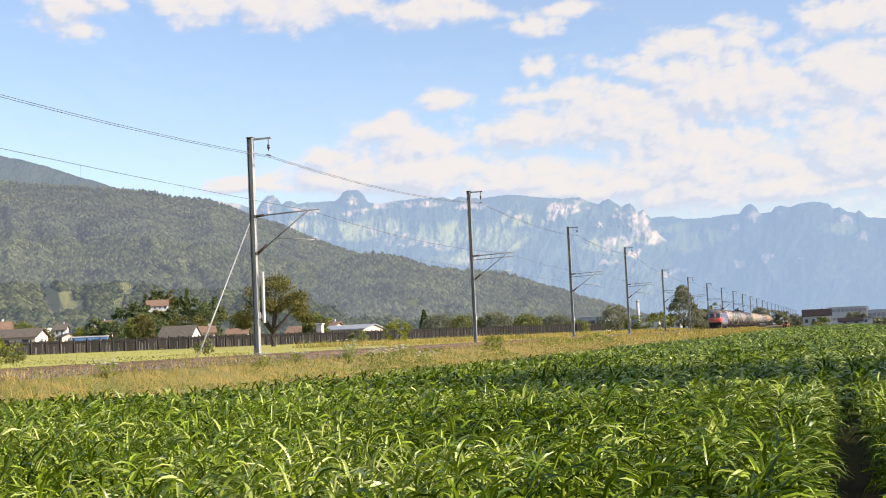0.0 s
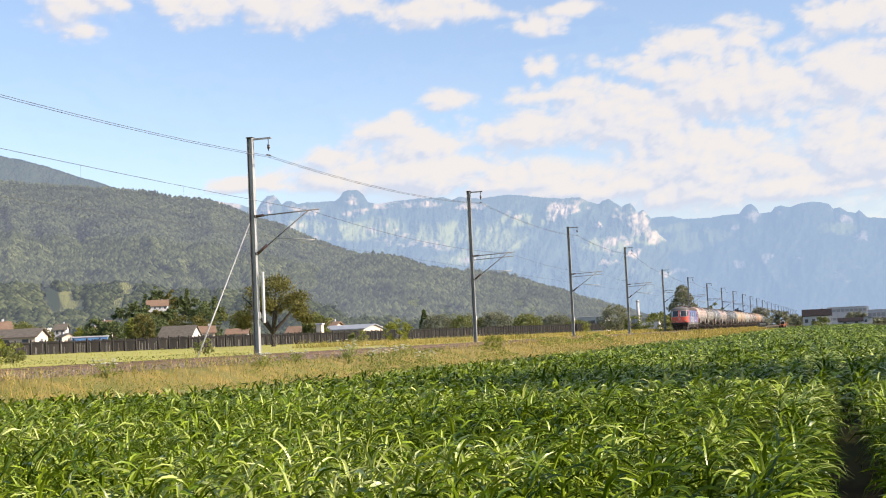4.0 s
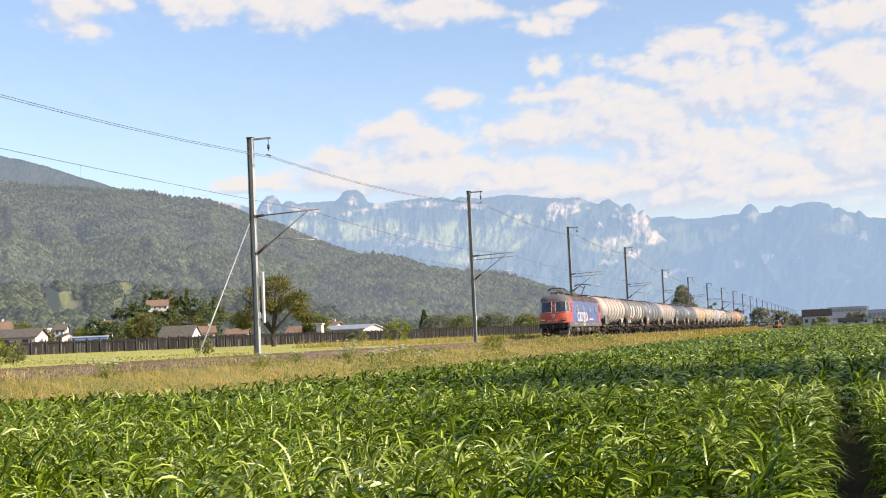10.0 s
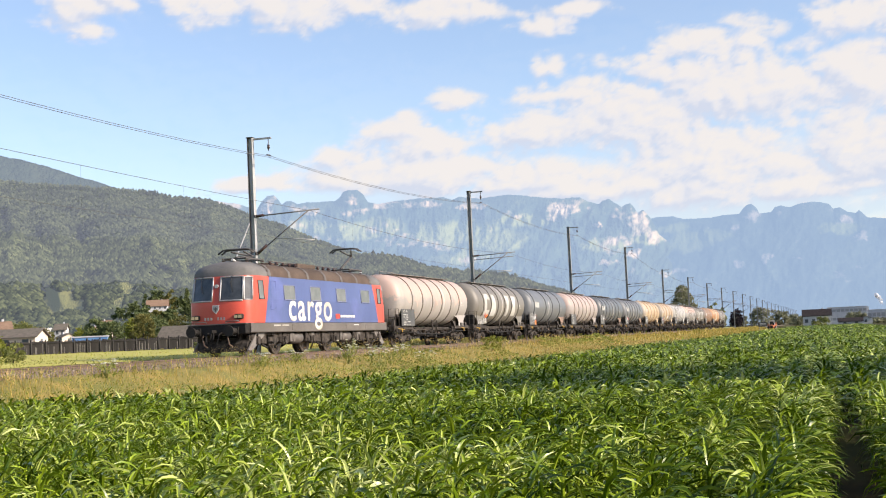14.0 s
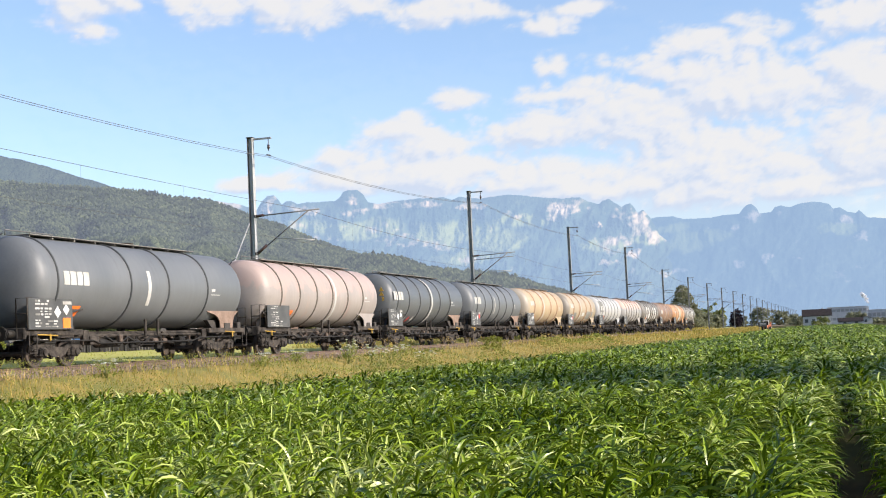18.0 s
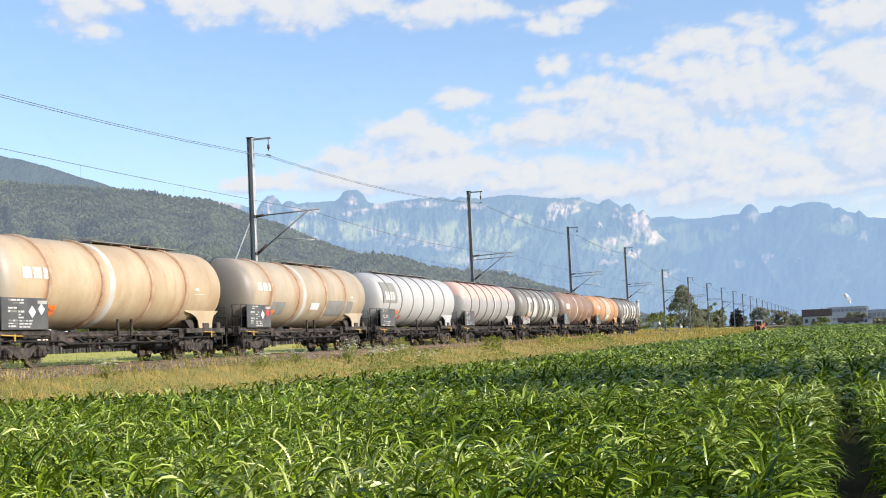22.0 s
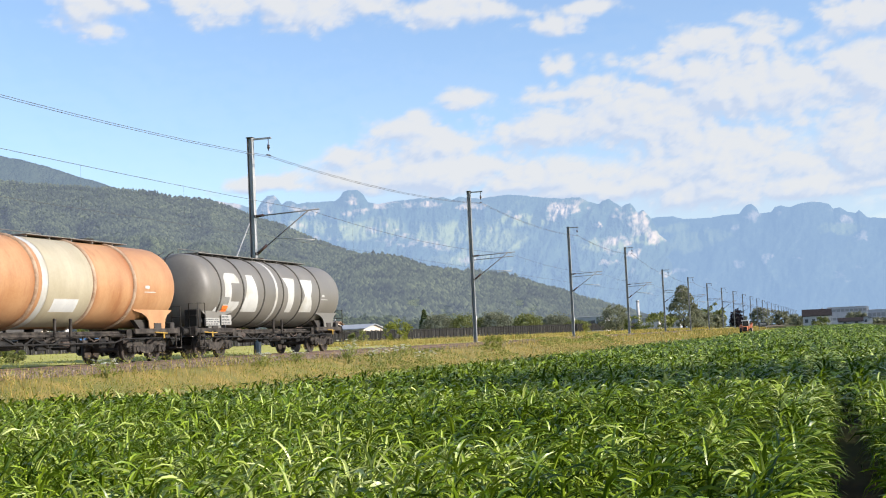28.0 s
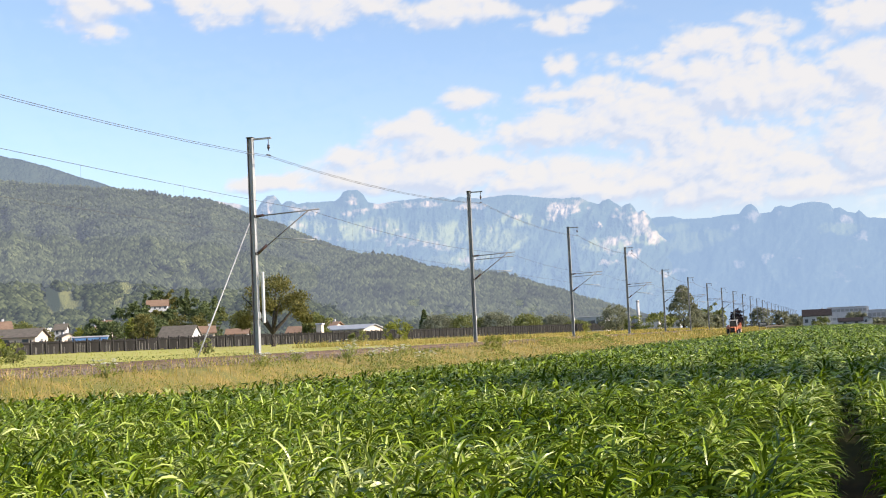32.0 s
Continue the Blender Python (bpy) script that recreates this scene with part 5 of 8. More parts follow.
    part("outlet_valve", M().cyl((0, 8.45, 1.25), (0, 8.45, 0.72), 0.16, n=12).cyl((-1.1, 8.45, 0.82), (1.1, 8.45, 0.82), 0.09, n=10), CHASSIS, uf)
    part("yellow_lever", M().cyl((1.3, 1.9, 1.02), (1.3, 3.0, 0.98), 0.022, n=6).box((1.3, 2.6, 0.93), (0.05, 0.07, 0.22), 0.02), YELLOW, t, "yellow brake lever")
    part("yellow_lever", M().cyl((1.3, 14.9, 1.04), (1.3, 15.8, 1.0), 0.022, n=6).box((1.3, 15.55, 0.93), (0.05, 0.08, 0.24), 0.02), YELLOW, t, "yellow brake lever")
    if board:
        bd = part("sign_board", M().box((1.36, 3.85, 1.66), (0.05, 2.4, 0.98), 0.015), BOARD, t, "grey-black board with small data panels")
        rng = random.Random(len(label))
        # lines of writing too small to read
        for (ya, yb, za, zb) in ((2.98, 3.75, 1.92, 2.10), (2.98, 3.40, 1.55, 1.86), (3.48, 3.85, 1.52, 1.86), (2.98, 3.45, 1.22, 1.48), (3.52, 4.20, 1.22, 1.46)):
            zz = zb
            while zz > za + 0.03:
                h = rng.choice((0.035, 0.05, 0.06))
                yy = ya
                while yy < yb - 0.08:
                    w = min(yb - yy, 0.06 + 0.22 * rng.random())
                    if rng.random() < 0.8:
                        part("writing_bar", M().box((1.388, yy + w / 2, zz - h / 2), (0.01, w, h)), LETTER if rng.random() < 0.75 else PLATEGREY, bd)
                    yy += w + 0.05
                zz -= h + 0.045
        if signs:
            rot = Matrix.Rotation(math.pi / 4, 3, "X")
            part("diamond_sign", M().box((1.395, 4.18, 1.72), (0.012, 0.27, 0.27), 0, rot), MARKWHITE, bd)
            part("grey_label", M().box((1.395, 4.72, 2.02), (0.012, 0.5, 0.10)), DIRTYWHITE, bd)
            if len(label) % 3:
                part("orange_sign", M().box((1.395, 4.68, 1.38), (0.014, 0.42, 0.32)), ORANGE, bd)
            part("red_diamond", M().box((1.395, 4.66, 1.80), (0.012, 0.25, 0.25), 0, rot), REDMARK if len(label) % 2 else MARKWHITE, bd)
    if dome_mat:
        tri = M()
        for zz in (3.15, 2.9):
            tri.prism([(0.72, zz), (1.02, zz), (0.87, zz + 0.24)], 1, TANK_A + 0.02, TANK_A + 0.05)
        part("warning_triangle", tri, YELLOW, shell, "yellow warning triangle")
        part("round_mark", M().cyl((0.87, TANK_A + 0.10, 2.72), (0.87, TANK_A + 0.16, 2.72), 0.13, n=14), YELLOW, shell)
    # the ribs, marks, board and walkway sit towards the front
    for ob in [*shell.children, *t.children]:
        nm = ob.name.split(".")[0]
        if nm in ("rib", "band", "paint_patch", "painted_shape", "logo_panel", "logo_block", "hazard_plate", "hazard_diamond", "stencil", "data_panel", "sign_board", "walkway", "walkway_rail", "manhole", "yellow_lever"):
            ob.location.y -= 0.6 if nm in ("yellow_lever", "walkway_rail") else shift
    buffers(t, 0.0, 1)
    buffers(t, PITCH, -1)
    for yc in (2.75, 14.12):
        freight_bogie(t, yc)
    return t


def tank_paint(name, a, b, stain, stain_from=0.60, rough=0.5, flake=None, flake_z=2.9, flake_soft=0.9, rings=(), ring_col=None, ring_width=0.45, streak=0.12, spec=0.5, dome=None):
    """Tank shell paint: two tones, drip streaks down the shell, stains, an upper coat that flakes off, rust spreading from the ribs."""
    m = bpy.data.materials.new(name)
    m.use_nodes = True
    n, l = m.node_tree.nodes, m.node_tree.links
    p = n["Principled BSDF"]
    p.inputs["Roughness"].default_value, p.inputs["Specular IOR Level"].default_value = rough, spec
    tc, sep, oi = n.new("ShaderNodeTexCoord"), n.new("ShaderNodeSeparateXYZ"), n.new("ShaderNodeObjectInfo")
    shift = n.new("ShaderNodeVectorMath")
    shift.operation = "MULTIPLY_ADD"
    shift.inputs[1].default_value = (9.0, 31.0, 5.0)
    l.new(oi.outputs["Random"], shift.inputs[0]), l.new(tc.outputs["Object"], shift.inputs[2]), l.new(tc.outputs["Object"], sep.inputs[0])

    def noise(scale, detail, stretch):
        mp, q = n.new("ShaderNodeMapping"), n.new("ShaderNodeTexNoise")
        mp.inputs["Scale"].default_value = stretch
        q.inputs["Scale"].default_value, q.inputs["Detail"].default_value, q.inputs["Roughness"].default_value = scale, detail, 0.6
        l.new(shift.outputs[0], mp.inputs[0]), l.new(mp.outputs[0], q.inputs[0])
        return q.outputs[0]

    def calc(op, x, y=0.0, z=0.0):
        q = n.new("ShaderNodeMath")
        q.operation = op
        for i, v in enumerate((x, y, z)):
            if isinstance(v, (int, float)):
                q.inputs[i].default_value = v
            else:
                l.new(v, q.inputs[i])
        return q.outputs[0]

    def ramp(v, lo, hi, to=1.0, start=0.0):
        q = n.new("ShaderNodeMapRange")
        q.inputs["From Min"].default_value, q.inputs["From Max"].default_value, q.inputs["To Min"].default_value, q.inputs["To Max"].default_value = lo, hi, start, to
        l.new(v, q.inputs[0])
        return q.outputs[0]

    def blend(f, c0, c1):
        q = n.new("ShaderNodeMix")
        q.data_type = "RGBA"
        l.new(f, q.inputs[0])
        for i, c in ((6, c0), (7, c1)):
            if isinstance(c, tuple):
                q.inputs[i].default_value = (*c, 1)
            else:
                l.new(c, q.inputs[i])
        return q.outputs[2]
    broad, fine_ = noise(0.7, 5, (1, 1.2, 0.7)), noise(11, 4, (1, 1, 1))
    col = blend(ramp(calc("MULTIPLY_ADD", fine_, 0.35, broad), 0.48, 0.86), a, b)
    col = blend(ramp(noise(0.9, 7, (1, 1.6, 0.45)), stain_from, 0.76, 0.85), col, stain)
    if flake:
        f = calc("ADD", calc("MULTIPLY", calc("SUBTRACT", sep.outputs["Z"], flake_z), flake_soft), calc("MULTIPLY_ADD", noise(1.1, 8, (1, 1, 1)), 3.0, -1.5))
        col = blend(ramp(f, -0.06, 0.10), col, flake)
    if dome:
        f = calc("MULTIPLY_ADD", noise(1.3, 6, (1, 1, 1)), 1.3, calc("SUBTRACT", 1.15, sep.outputs["Y"]))
        col = blend(ramp(f, -0.25, 0.25, 0.9), col, dome)
    if rings:
        d = None
        for y in rings:
            q = calc("ABSOLUTE", calc("SUBTRACT", sep.outputs["Y"], y))
            d = q if d is None else calc("MINIMUM", d, q)
        near_rib = ramp(d, ring_width, 0.04)
        col = blend(calc("MULTIPLY", calc("POWER", near_rib, 1.6), ramp(noise(1.6, 5, (1, 1, 0.5)), 0.30, 0.62)), col, ring_col)
    if streak:
        hs = n.new("ShaderNodeHueSaturation")
        l.new(col, hs.inputs["Color"])
        l.new(calc("MULTIPLY_ADD", noise(3.0, 4, (0.2, 1.6, 0.10)), 2 * streak, 1 - streak), hs.inputs["Value"])
        col = hs.outputs[0]
    l.new(col, p.inputs["Base Color"])
    l.new(ramp(calc("MULTIPLY_ADD", fine_, 0.4, broad), 0.45, 0.95, rough * 1.2, rough * 0.85), p.inputs["Roughness"])
    bp = n.new("ShaderNodeBump")
    bp.inputs["Strength"].default_value, bp.inputs["Distance"].default_value = 0.05, 0.02
    l.new(broad, bp.inputs["Height"]), l.new(bp.outputs[0], p.inputs["Normal"])
    return m


R6 = (4.0, 6.07, 8.14, 10.16, 12.24, 14.44)
R4 = (5.0, 8.1, 11.4, 14.0)
R4_RUST = (3.6, 6.7, 10.0, 12.6)
CREAM = tank_paint("cream_grey_paint", (0.25, 0.235, 0.215), (0.34, 0.315, 0.29), (0.40, 0.22, 0.16), 0.62, flake=(0.43, 0.315, 0.265), flake_z=2.75)
OLIVE = tank_paint("warm_grey_paint", (0.132, 0.121, 0.103), (0.176, 0.163, 0.14), (0.21, 0.19, 0.155), 0.64)
SLATE = tank_paint("slate_grey_paint", (0.105, 0.112, 0.117), (0.135, 0.142, 0.147), (0.085, 0.09, 0.09), 0.62, rough=0.46)
PINK = tank_paint("faded_pink_paint", (0.25, 0.22, 0.20), (0.315, 0.28, 0.255), (0.40, 0.25, 0.19), 0.58, flake=(0.355, 0.272, 0.238), flake_z=2.9)
DARK = tank_paint("dark_grey_paint", (0.080, 0.087, 0.091), (0.105, 0.112, 0.116), (0.068, 0.072, 0.072), 0.62, rough=0.42)
TAN = tank_paint("rusty_tan_paint", (0.315, 0.23, 0.135), (0.42, 0.33, 0.215), (0.28, 0.155, 0.07), 0.58, rings=R4_RUST, ring_col=(0.25, 0.11, 0.04), dome=(0.30, 0.265, 0.215))
TAN2 = tank_paint("dusty_tan_paint", (0.275, 0.225, 0.155), (0.375, 0.31, 0.22), (0.25, 0.155, 0.08), 0.56, rings=R4_RUST, ring_col=(0.23, 0.10, 0.035), ring_width=0.7, dome=(0.175, 0.155, 0.13))
PALE = tank_paint("pale_white_paint", (0.315, 0.312, 0.30), (0.375, 0.37, 0.36), (0.29, 0.28, 0.26), 0.62, streak=0.05)
CREAM2 = tank_paint("patched_cream_paint", (0.235, 0.23, 0.22), (0.31, 0.30, 0.285), (0.42, 0.24, 0.17), 0.66, flake=(0.47, 0.325, 0.265), flake_z=3.05, flake_soft=1.3)
BROWN = tank_paint("rust_brown_paint", (0.145, 0.085, 0.058), (0.225, 0.14, 0.098), (0.29, 0.20, 0.14), 0.60, rings=R4_RUST, ring_col=(0.30, 0.22, 0.16), dome=(0.16, 0.125, 0.10))
RUSTO = tank_paint("rust_orange_paint", (0.33, 0.155, 0.065), (0.44, 0.25, 0.12), (0.26, 0.10, 0.04), 0.58, rings=R4_RUST, ring_col=(0.24, 0.085, 0.03))
CENTRE = tank_paint("pale_olive_paint", (0.31, 0.27, 0.18), (0.40, 0.35, 0.25), (0.30, 0.20, 0.11), 0.6)
RIBSLATE = mat("rib_slate", (0.035, 0.038, 0.04), (0.06, 0.063, 0.065), rough=0.6)
RIBOLIVE = mat("rib_olive", (0.045, 0.040, 0.033), (0.08, 0.072, 0.06), rough=0.7)
RIBDARK = mat("rib_dirt", (0.085, 0.072, 0.06), (0.16, 0.135, 0.11), rough=0.8)
RIBRUST = mat("rib_rust", (0.26, 0.15, 0.08), (0.44, 0.33, 0.23), rough=0.8, scale=2.0, fine=14)
BIG = [(5.05, [(1.87, 0.45), (2.05, 0.70), (3.2, 0.70), (3.40, 0.45)]), (6.9, [(1.85, 0.80), (3.38, 0.32)]), (11.05, [(1.86, 0.30), (2.9, 0.36), (3.38, 0.64)]), (13.0, [(1.88, 0.80), (2.62, 0.36), (3.36, 0.76)])]
LOGO4 = [(3.35 + 0.42 * k, 3.70 + 0.42 * k, 2.66, 3.12) for k in range(4)]
specs = [
    dict(label="cream ribbed tank wagon with salmon rust stains and an orange plate", shell_mat=CREAM, ribs=(4.4, 6.4, 8.4, 10.4, 12.4, 14.3), band_y=10.9, rib_mat=RIBDARK, orange=(4.85, 1.65)),
    dict(label="warm grey ribbed tank wagon with four big white blocks", shell_mat=OLIVE, ribs=R6, band_y=9.47, letters=BIG, rib_mat=RIBOLIVE, board=False, orange=(5.35, 1.62), marks=[(5.0, 1.92, REDMARK), (6.2, 1.52, MARKWHITE)]),
    dict(label="slate grey tank wagon with a white square and a sign board", shell_mat=SLATE, saddle_mat=RUSTAPRON, ribs=(4.1, 8.6, 11.3, 14.4), band_y=9.9, band_full=False, logo=[(4.45 + 0.38 * k, 4.77 + 0.38 * k, 2.60, 3.04) for k in range(4)], rib_mat=RIBSLATE, signs=True),
    dict(label="faded pinkish ribbed tank wagon with a white band", shell_mat=PINK, ribs=R6, band_y=10.6, rib_mat=RIBDARK),
    dict(label="dark grey ribbed tank wagon with white band and yellow warning triangles", shell_mat=DARK, saddle_mat=RUSTAPRON, ribs=R6, band_y=10.6, logo=LOGO4, rib_mat=RIBSLATE, dome_mat=YELLOW, signs=True, orange=None, marks=[(6.2, 1.62, MARKWHITE), (6.95, 1.62, REDMARK), (7.7, 1.62, MARKWHITE)]),
    dict(label="plain slate grey tank wagon with small white blocks", shell_mat=SLATE, saddle_mat=RUSTAPRON, ribs=R6, band_y=8.9, band_full=False, logo=LOGO4, rib_mat=RIBSLATE, signs=True, orange=None),
    dict(label="rusty tan tank wagon with broad ribs", shell_mat=TAN, ribs=R4, band_y=8.75, thick=True, walk=(9.2, 15.4), rib_mat=RIBRUST, signs=True, logo=[(3.6 + 0.55 * k, 4.05 + 0.55 * k, 2.75, 3.1) for k in range(3)]),
    dict(label="dusty tan tank wagon with olive touch-up patches and broad ribs", shell_mat=TAN2, ribs=R4, band_y=8.75, thick=True, walk=(9.2, 15.4), rib_mat=RIBRUST, signs=True, logo=[(3.6 + 0.55 * k, 4.05 + 0.55 * k, 2.75, 3.1) for k in range(3)],
         patch=[(11.5, 15.1, 1.75, 2.45, PLATEGREY), (5.2, 6.6, 1.75, 2.3, PLATEGREY), (9.6, 10.6, 2.0, 2.3, MARKWHITE)], marks=[(5.9, 2.05, REDMARK)]),
    dict(label="clean white ribbed tank wagon with a grey panel", shell_mat=PALE, ribs=R6, band_y=None, logo_panel=(2.95, 5.3, 2.45, 3.6), logo=[(3.3 + 0.4 * k, 3.62 + 0.4 * k, 2.62, 3.08) for k in range(4)], rib_mat=PLATEGREY, orange=(5.3, 1.75), saddle_mat=PALE, marks=[(6.05, 1.75, MARKWHITE), (6.5, 1.72, REDMARK)]),
    dict(label="patched cream ribbed tank wagon with salmon rust", shell_mat=CREAM2, ribs=R6, band_y=10.6, rib_mat=RIBDARK, saddle_mat=CREAM),
    dict(label="warm grey tank wagon with white blocks and red-orange marks", shell_mat=OLIVE, ribs=R6, band_y=9.47, letters=BIG, rib_mat=RIBOLIVE, board=False, orange=(4.3, 1.78), marks=[(5.05, 1.68, REDMARK)]),
    dict(label="rust-brown tank wagon with pale broad ribs", shell_mat=BROWN, ribs=R4, band_y=8.75, thick=True, walk=(9.2, 15.4), rib_mat=RIBRUST, logo=[(3.4, 5.2, 2.6, 3.1)]),
    dict(label="rust-orange tank wagon with a pale middle band and broad ribs", shell_mat=RUSTO, ribs=R4, band_y=8.6, thick=True, walk=(9.2, 15.4), rib_mat=RIBRUST, logo=[(3.0, 3.5, 2.75, 3.15)] + [(3.8 + 0.55 * k, 4.25 + 0.55 * k, 2.75, 3.1) for k in range(3)],
         patch=[(8.75, 11.3, 1.3, 4.15, CENTRE), (9.2, 10.6, 1.75, 2.15, MARKWHITE)]),
    dict(label="warm grey tank wagon at the train's end with big white blocks", shell_mat=OLIVE, ribs=R6, band_y=9.47, letters=BIG, rib_mat=RIBOLIVE, board=False, orange=(4.35, 1.75), marks=[(3.8, 1.85, MARKWHITE)]),
]
SHIFTS = (0.9, 1.15, 1.9, 1.2, 1.9, 1.6, 1.4, 1.4, 1.4, 1.3, 1.1, 1.4, 1.4, 1.5)
wagons = [tank_wagon(**s, shift=d) for s, d in zip(specs, SHIFTS)]
# ---- locomotive ----
RED = mat("loco_red", (0.47, 0.060, 0.036), (0.56, 0.08, 0.046), rough=0.38, scale=0.8, fine=10, dirt=(0.45, 0.09, 0.06), dirt_amount=0.15)
BLUE = mat("loco_blue", (0.060, 0.083, 0.200), (0.080, 0.108, 0.245), rough=0.38, scale=0.6, fine=8, dirt=(0.13, 0.15, 0.38), dirt_amount=0.15)
ROOF = mat("loco_roof", (0.06, 0.044, 0.034), (0.11, 0.082, 0.064), spec=0.2, rough=0.85, scale=1.2, fine=14, bump=0.15)
SKIRT = mat("loco_skirt", (0.085, 0.075, 0.066), (0.13, 0.117, 0.105), rough=0.6, scale=1.0, fine=12, dirt=(0.09, 0.075, 0.06), dirt_amount=0.3)
CABROOF = mat("loco_cab_roof", (0.10, 0.096, 0.09), (0.155, 0.148, 0.14), spec=0.25, rough=0.75, scale=1, fine=12)
GLASS = mat("dark_glass", (0.022, 0.024, 0.024), (0.055, 0.058, 0.056), rough=0.06, spec=0.8)
FRAME = mat("window_frame", (0.28, 0.275, 0.27), (0.38, 0.37, 0.36), rough=0.4, metal=0.5)
PANE = mat("machine_room_pane", (0.085, 0.09, 0.085), (0.15, 0.155, 0.145), rough=0.2, scale=1.4)
LAMP = bpy.data.materials.new("headlamp_glow")
LAMP.use_nodes = True
pl_ = LAMP.node_tree.nodes["Principled BSDF"]
pl_.inputs["Base Color"].default_value, pl_.inputs["Roughness"].default_value = (0.42, 0.33, 0.18, 1), 0.2
pl_.inputs["Emission Color"].default_value, pl_.inputs["Emission Strength"].default_value = (1.0, 0.80, 0.5, 1), 0.06
LEN = 19.31


def cab_outline(z, front=True):
    """Plan outline of the cab at height z, from the near side round the nose to the far side, and its half width."""
    sb = 0.0 if z < 2.3 else 0.24 * (z - 2.3) / 1.1
    hw = 1.475 if z < 2.4 else 1.475 - 0.06 * (z - 2.4)
    if z > 3.4:
        k = (z - 3.4) / 0.68
        sb = 0.24 + 0.05 * k + 0.85 * k ** 3.2
        hw = 1.415 - 0.05 * k - 0.85 * k ** 3.2
    half = [(hw, 3.3), (hw, 1.55 + sb * 0.6), (hw - 0.05 * hw, 1.15 + sb), (hw * 0.83, 0.88 + sb), (hw * 0.45, 0.72 + sb), (0.0, 0.68 + sb)]
    pts = half + [(-x, y) for x, y in half[-2::-1]]
    return [(x, y if front else LEN - y, z) for x, y in pts]


def cab_surface(u, z, front, off):
    """u from 0 (near side, back) to 10 (far side, back) along the outline."""
    pts = [Vector(p) for p in cab_outline(z, front)]
    i = min(int(u), len(pts) - 2)
    p = pts[i].lerp(pts[i + 1], u - i)
    d = (pts[i + 1] - pts[i])
    nrm = Vector((-d.y, d.x, 0)).normalized()
    if nrm.dot(p - Vector((0, 4 if front else LEN - 4, z))) < 0:
        nrm = -nrm
    return p + nrm * off


def cab_patch(u0, u1, z0, z1, front, off, nu=6, nz=4):
    return M().loft([[tuple(cab_surface(u0 + (u1 - u0) * i / nu, z0 + (z1 - z0) * j / nz, front, off)) for i in range(nu + 1)] for j in range(nz + 1)], closed=False)


def cab_frame(u0, u1, z0, z1, front, off, r):
    path = [cab_surface(u0 + (u1 - u0) * i / 6, z0, front, off) for i in range(7)] + [cab_surface(u1, z0 + (z1 - z0) * i / 4, front, off) for i in range(1, 5)]
    path += [cab_surface(u1 + (u0 - u1) * i / 6, z1, front, off) for i in range(1, 7)] + [cab_surface(u0, z1 + (z0 - z1) * i / 4, front, off) for i in range(1, 5)]
    return M().tube(path, r, n=6)


def side_plate(y0, y1, z0, z1, x, th=0.012, b=0.0):
    return M().box((x, (y0 + y1) / 2, (z0 + z1) / 2), (th, y1 - y0, z1 - z0), b)


def wall_plate(y0, y1, z0, z1, off):
    """A thin plate lying on the near side wall, which leans in above 2.4 m."""
    x = lambda z: 1.478 - max(0.0, z - 2.4) * 0.0594
    q = [(y0, z0), (y1, z0), (y1, z1), (y0, z1)]
    return M().add([(x(z) - 0.01, y, z) for y, z in q] + [(x(z) + off, y, z) for y, z in q], [(3, 2, 1, 0), (4, 5, 6, 7), (0, 1, 5, 4), (1, 2, 6, 5), (2, 3, 7, 6), (3, 0, 4, 7)])


CHEEK = mat("dusty_cheek", (0.11, 0.10, 0.09), (0.19, 0.175, 0.16), rough=0.8, scale=1.5, fine=12, bump=0.15)
RIMGREY = mat("dull_blue_rim", (0.10, 0.115, 0.20), (0.14, 0.155, 0.25), rough=0.5)


def pantograph(t, yc, up):
    z0 = 4.08
    p = part("pantograph", M().box((0.55, yc, z0 + 0.16), (0.08, 1.9, 0.08), 0.02).box((-0.55, yc, z0 + 0.16), (0.08, 1.9, 0.08), 0.02).box((0, yc - 0.85, z0 + 0.16), (1.1, 0.08, 0.08), 0.02).box((0, yc + 0.85, z0 + 0.16), (1.1, 0.08, 0.08), 0.02), DARKSTEEL, t, "dark steel pantograph")
    ins = M()
    for x in (-0.55, 0.55):
        for dy in (-0.8, 0.8):
            for k in range(3):
                ins.cyl((x, yc + dy, z0 - 0.08 + k * 0.07), (x, yc + dy, z0 - 0.04 + k * 0.07), 0.08, n=10)
    part("roof_insulators", ins, INSUL, p)
    top = 5.40 if up else 4.66
    knee = (yc + (0.95 if up else 1.05), z0 + (0.95 if up else 0.36))
    hd = yc + (0.1 if up else -0.55)
    part("lower_arm", M().cyl((0, yc - 0.75, z0 + 0.2), (0, knee[0], knee[1]), 0.06, n=8), DARKSTEEL, p)
    part("upper_arm", M().cyl((0, knee[0], knee[1]), (-0.3, hd, top - 0.1), 0.042, n=6).cyl((0, knee[0], knee[1]), (0.3, hd, top - 0.1), 0.042, n=6), DARKSTEEL, p)
    for dy in (-0.17, 0.17):
        part("contact_strip", M().tube([(-0.85, hd + dy, top - 0.18), (-0.62, hd + dy, top - 0.02), (-0.4, hd + dy, top), (0.4, hd + dy, top), (0.62, hd + dy, top - 0.02), (0.85, hd + dy, top - 0.18)], 0.04), DARKSTEEL, p)


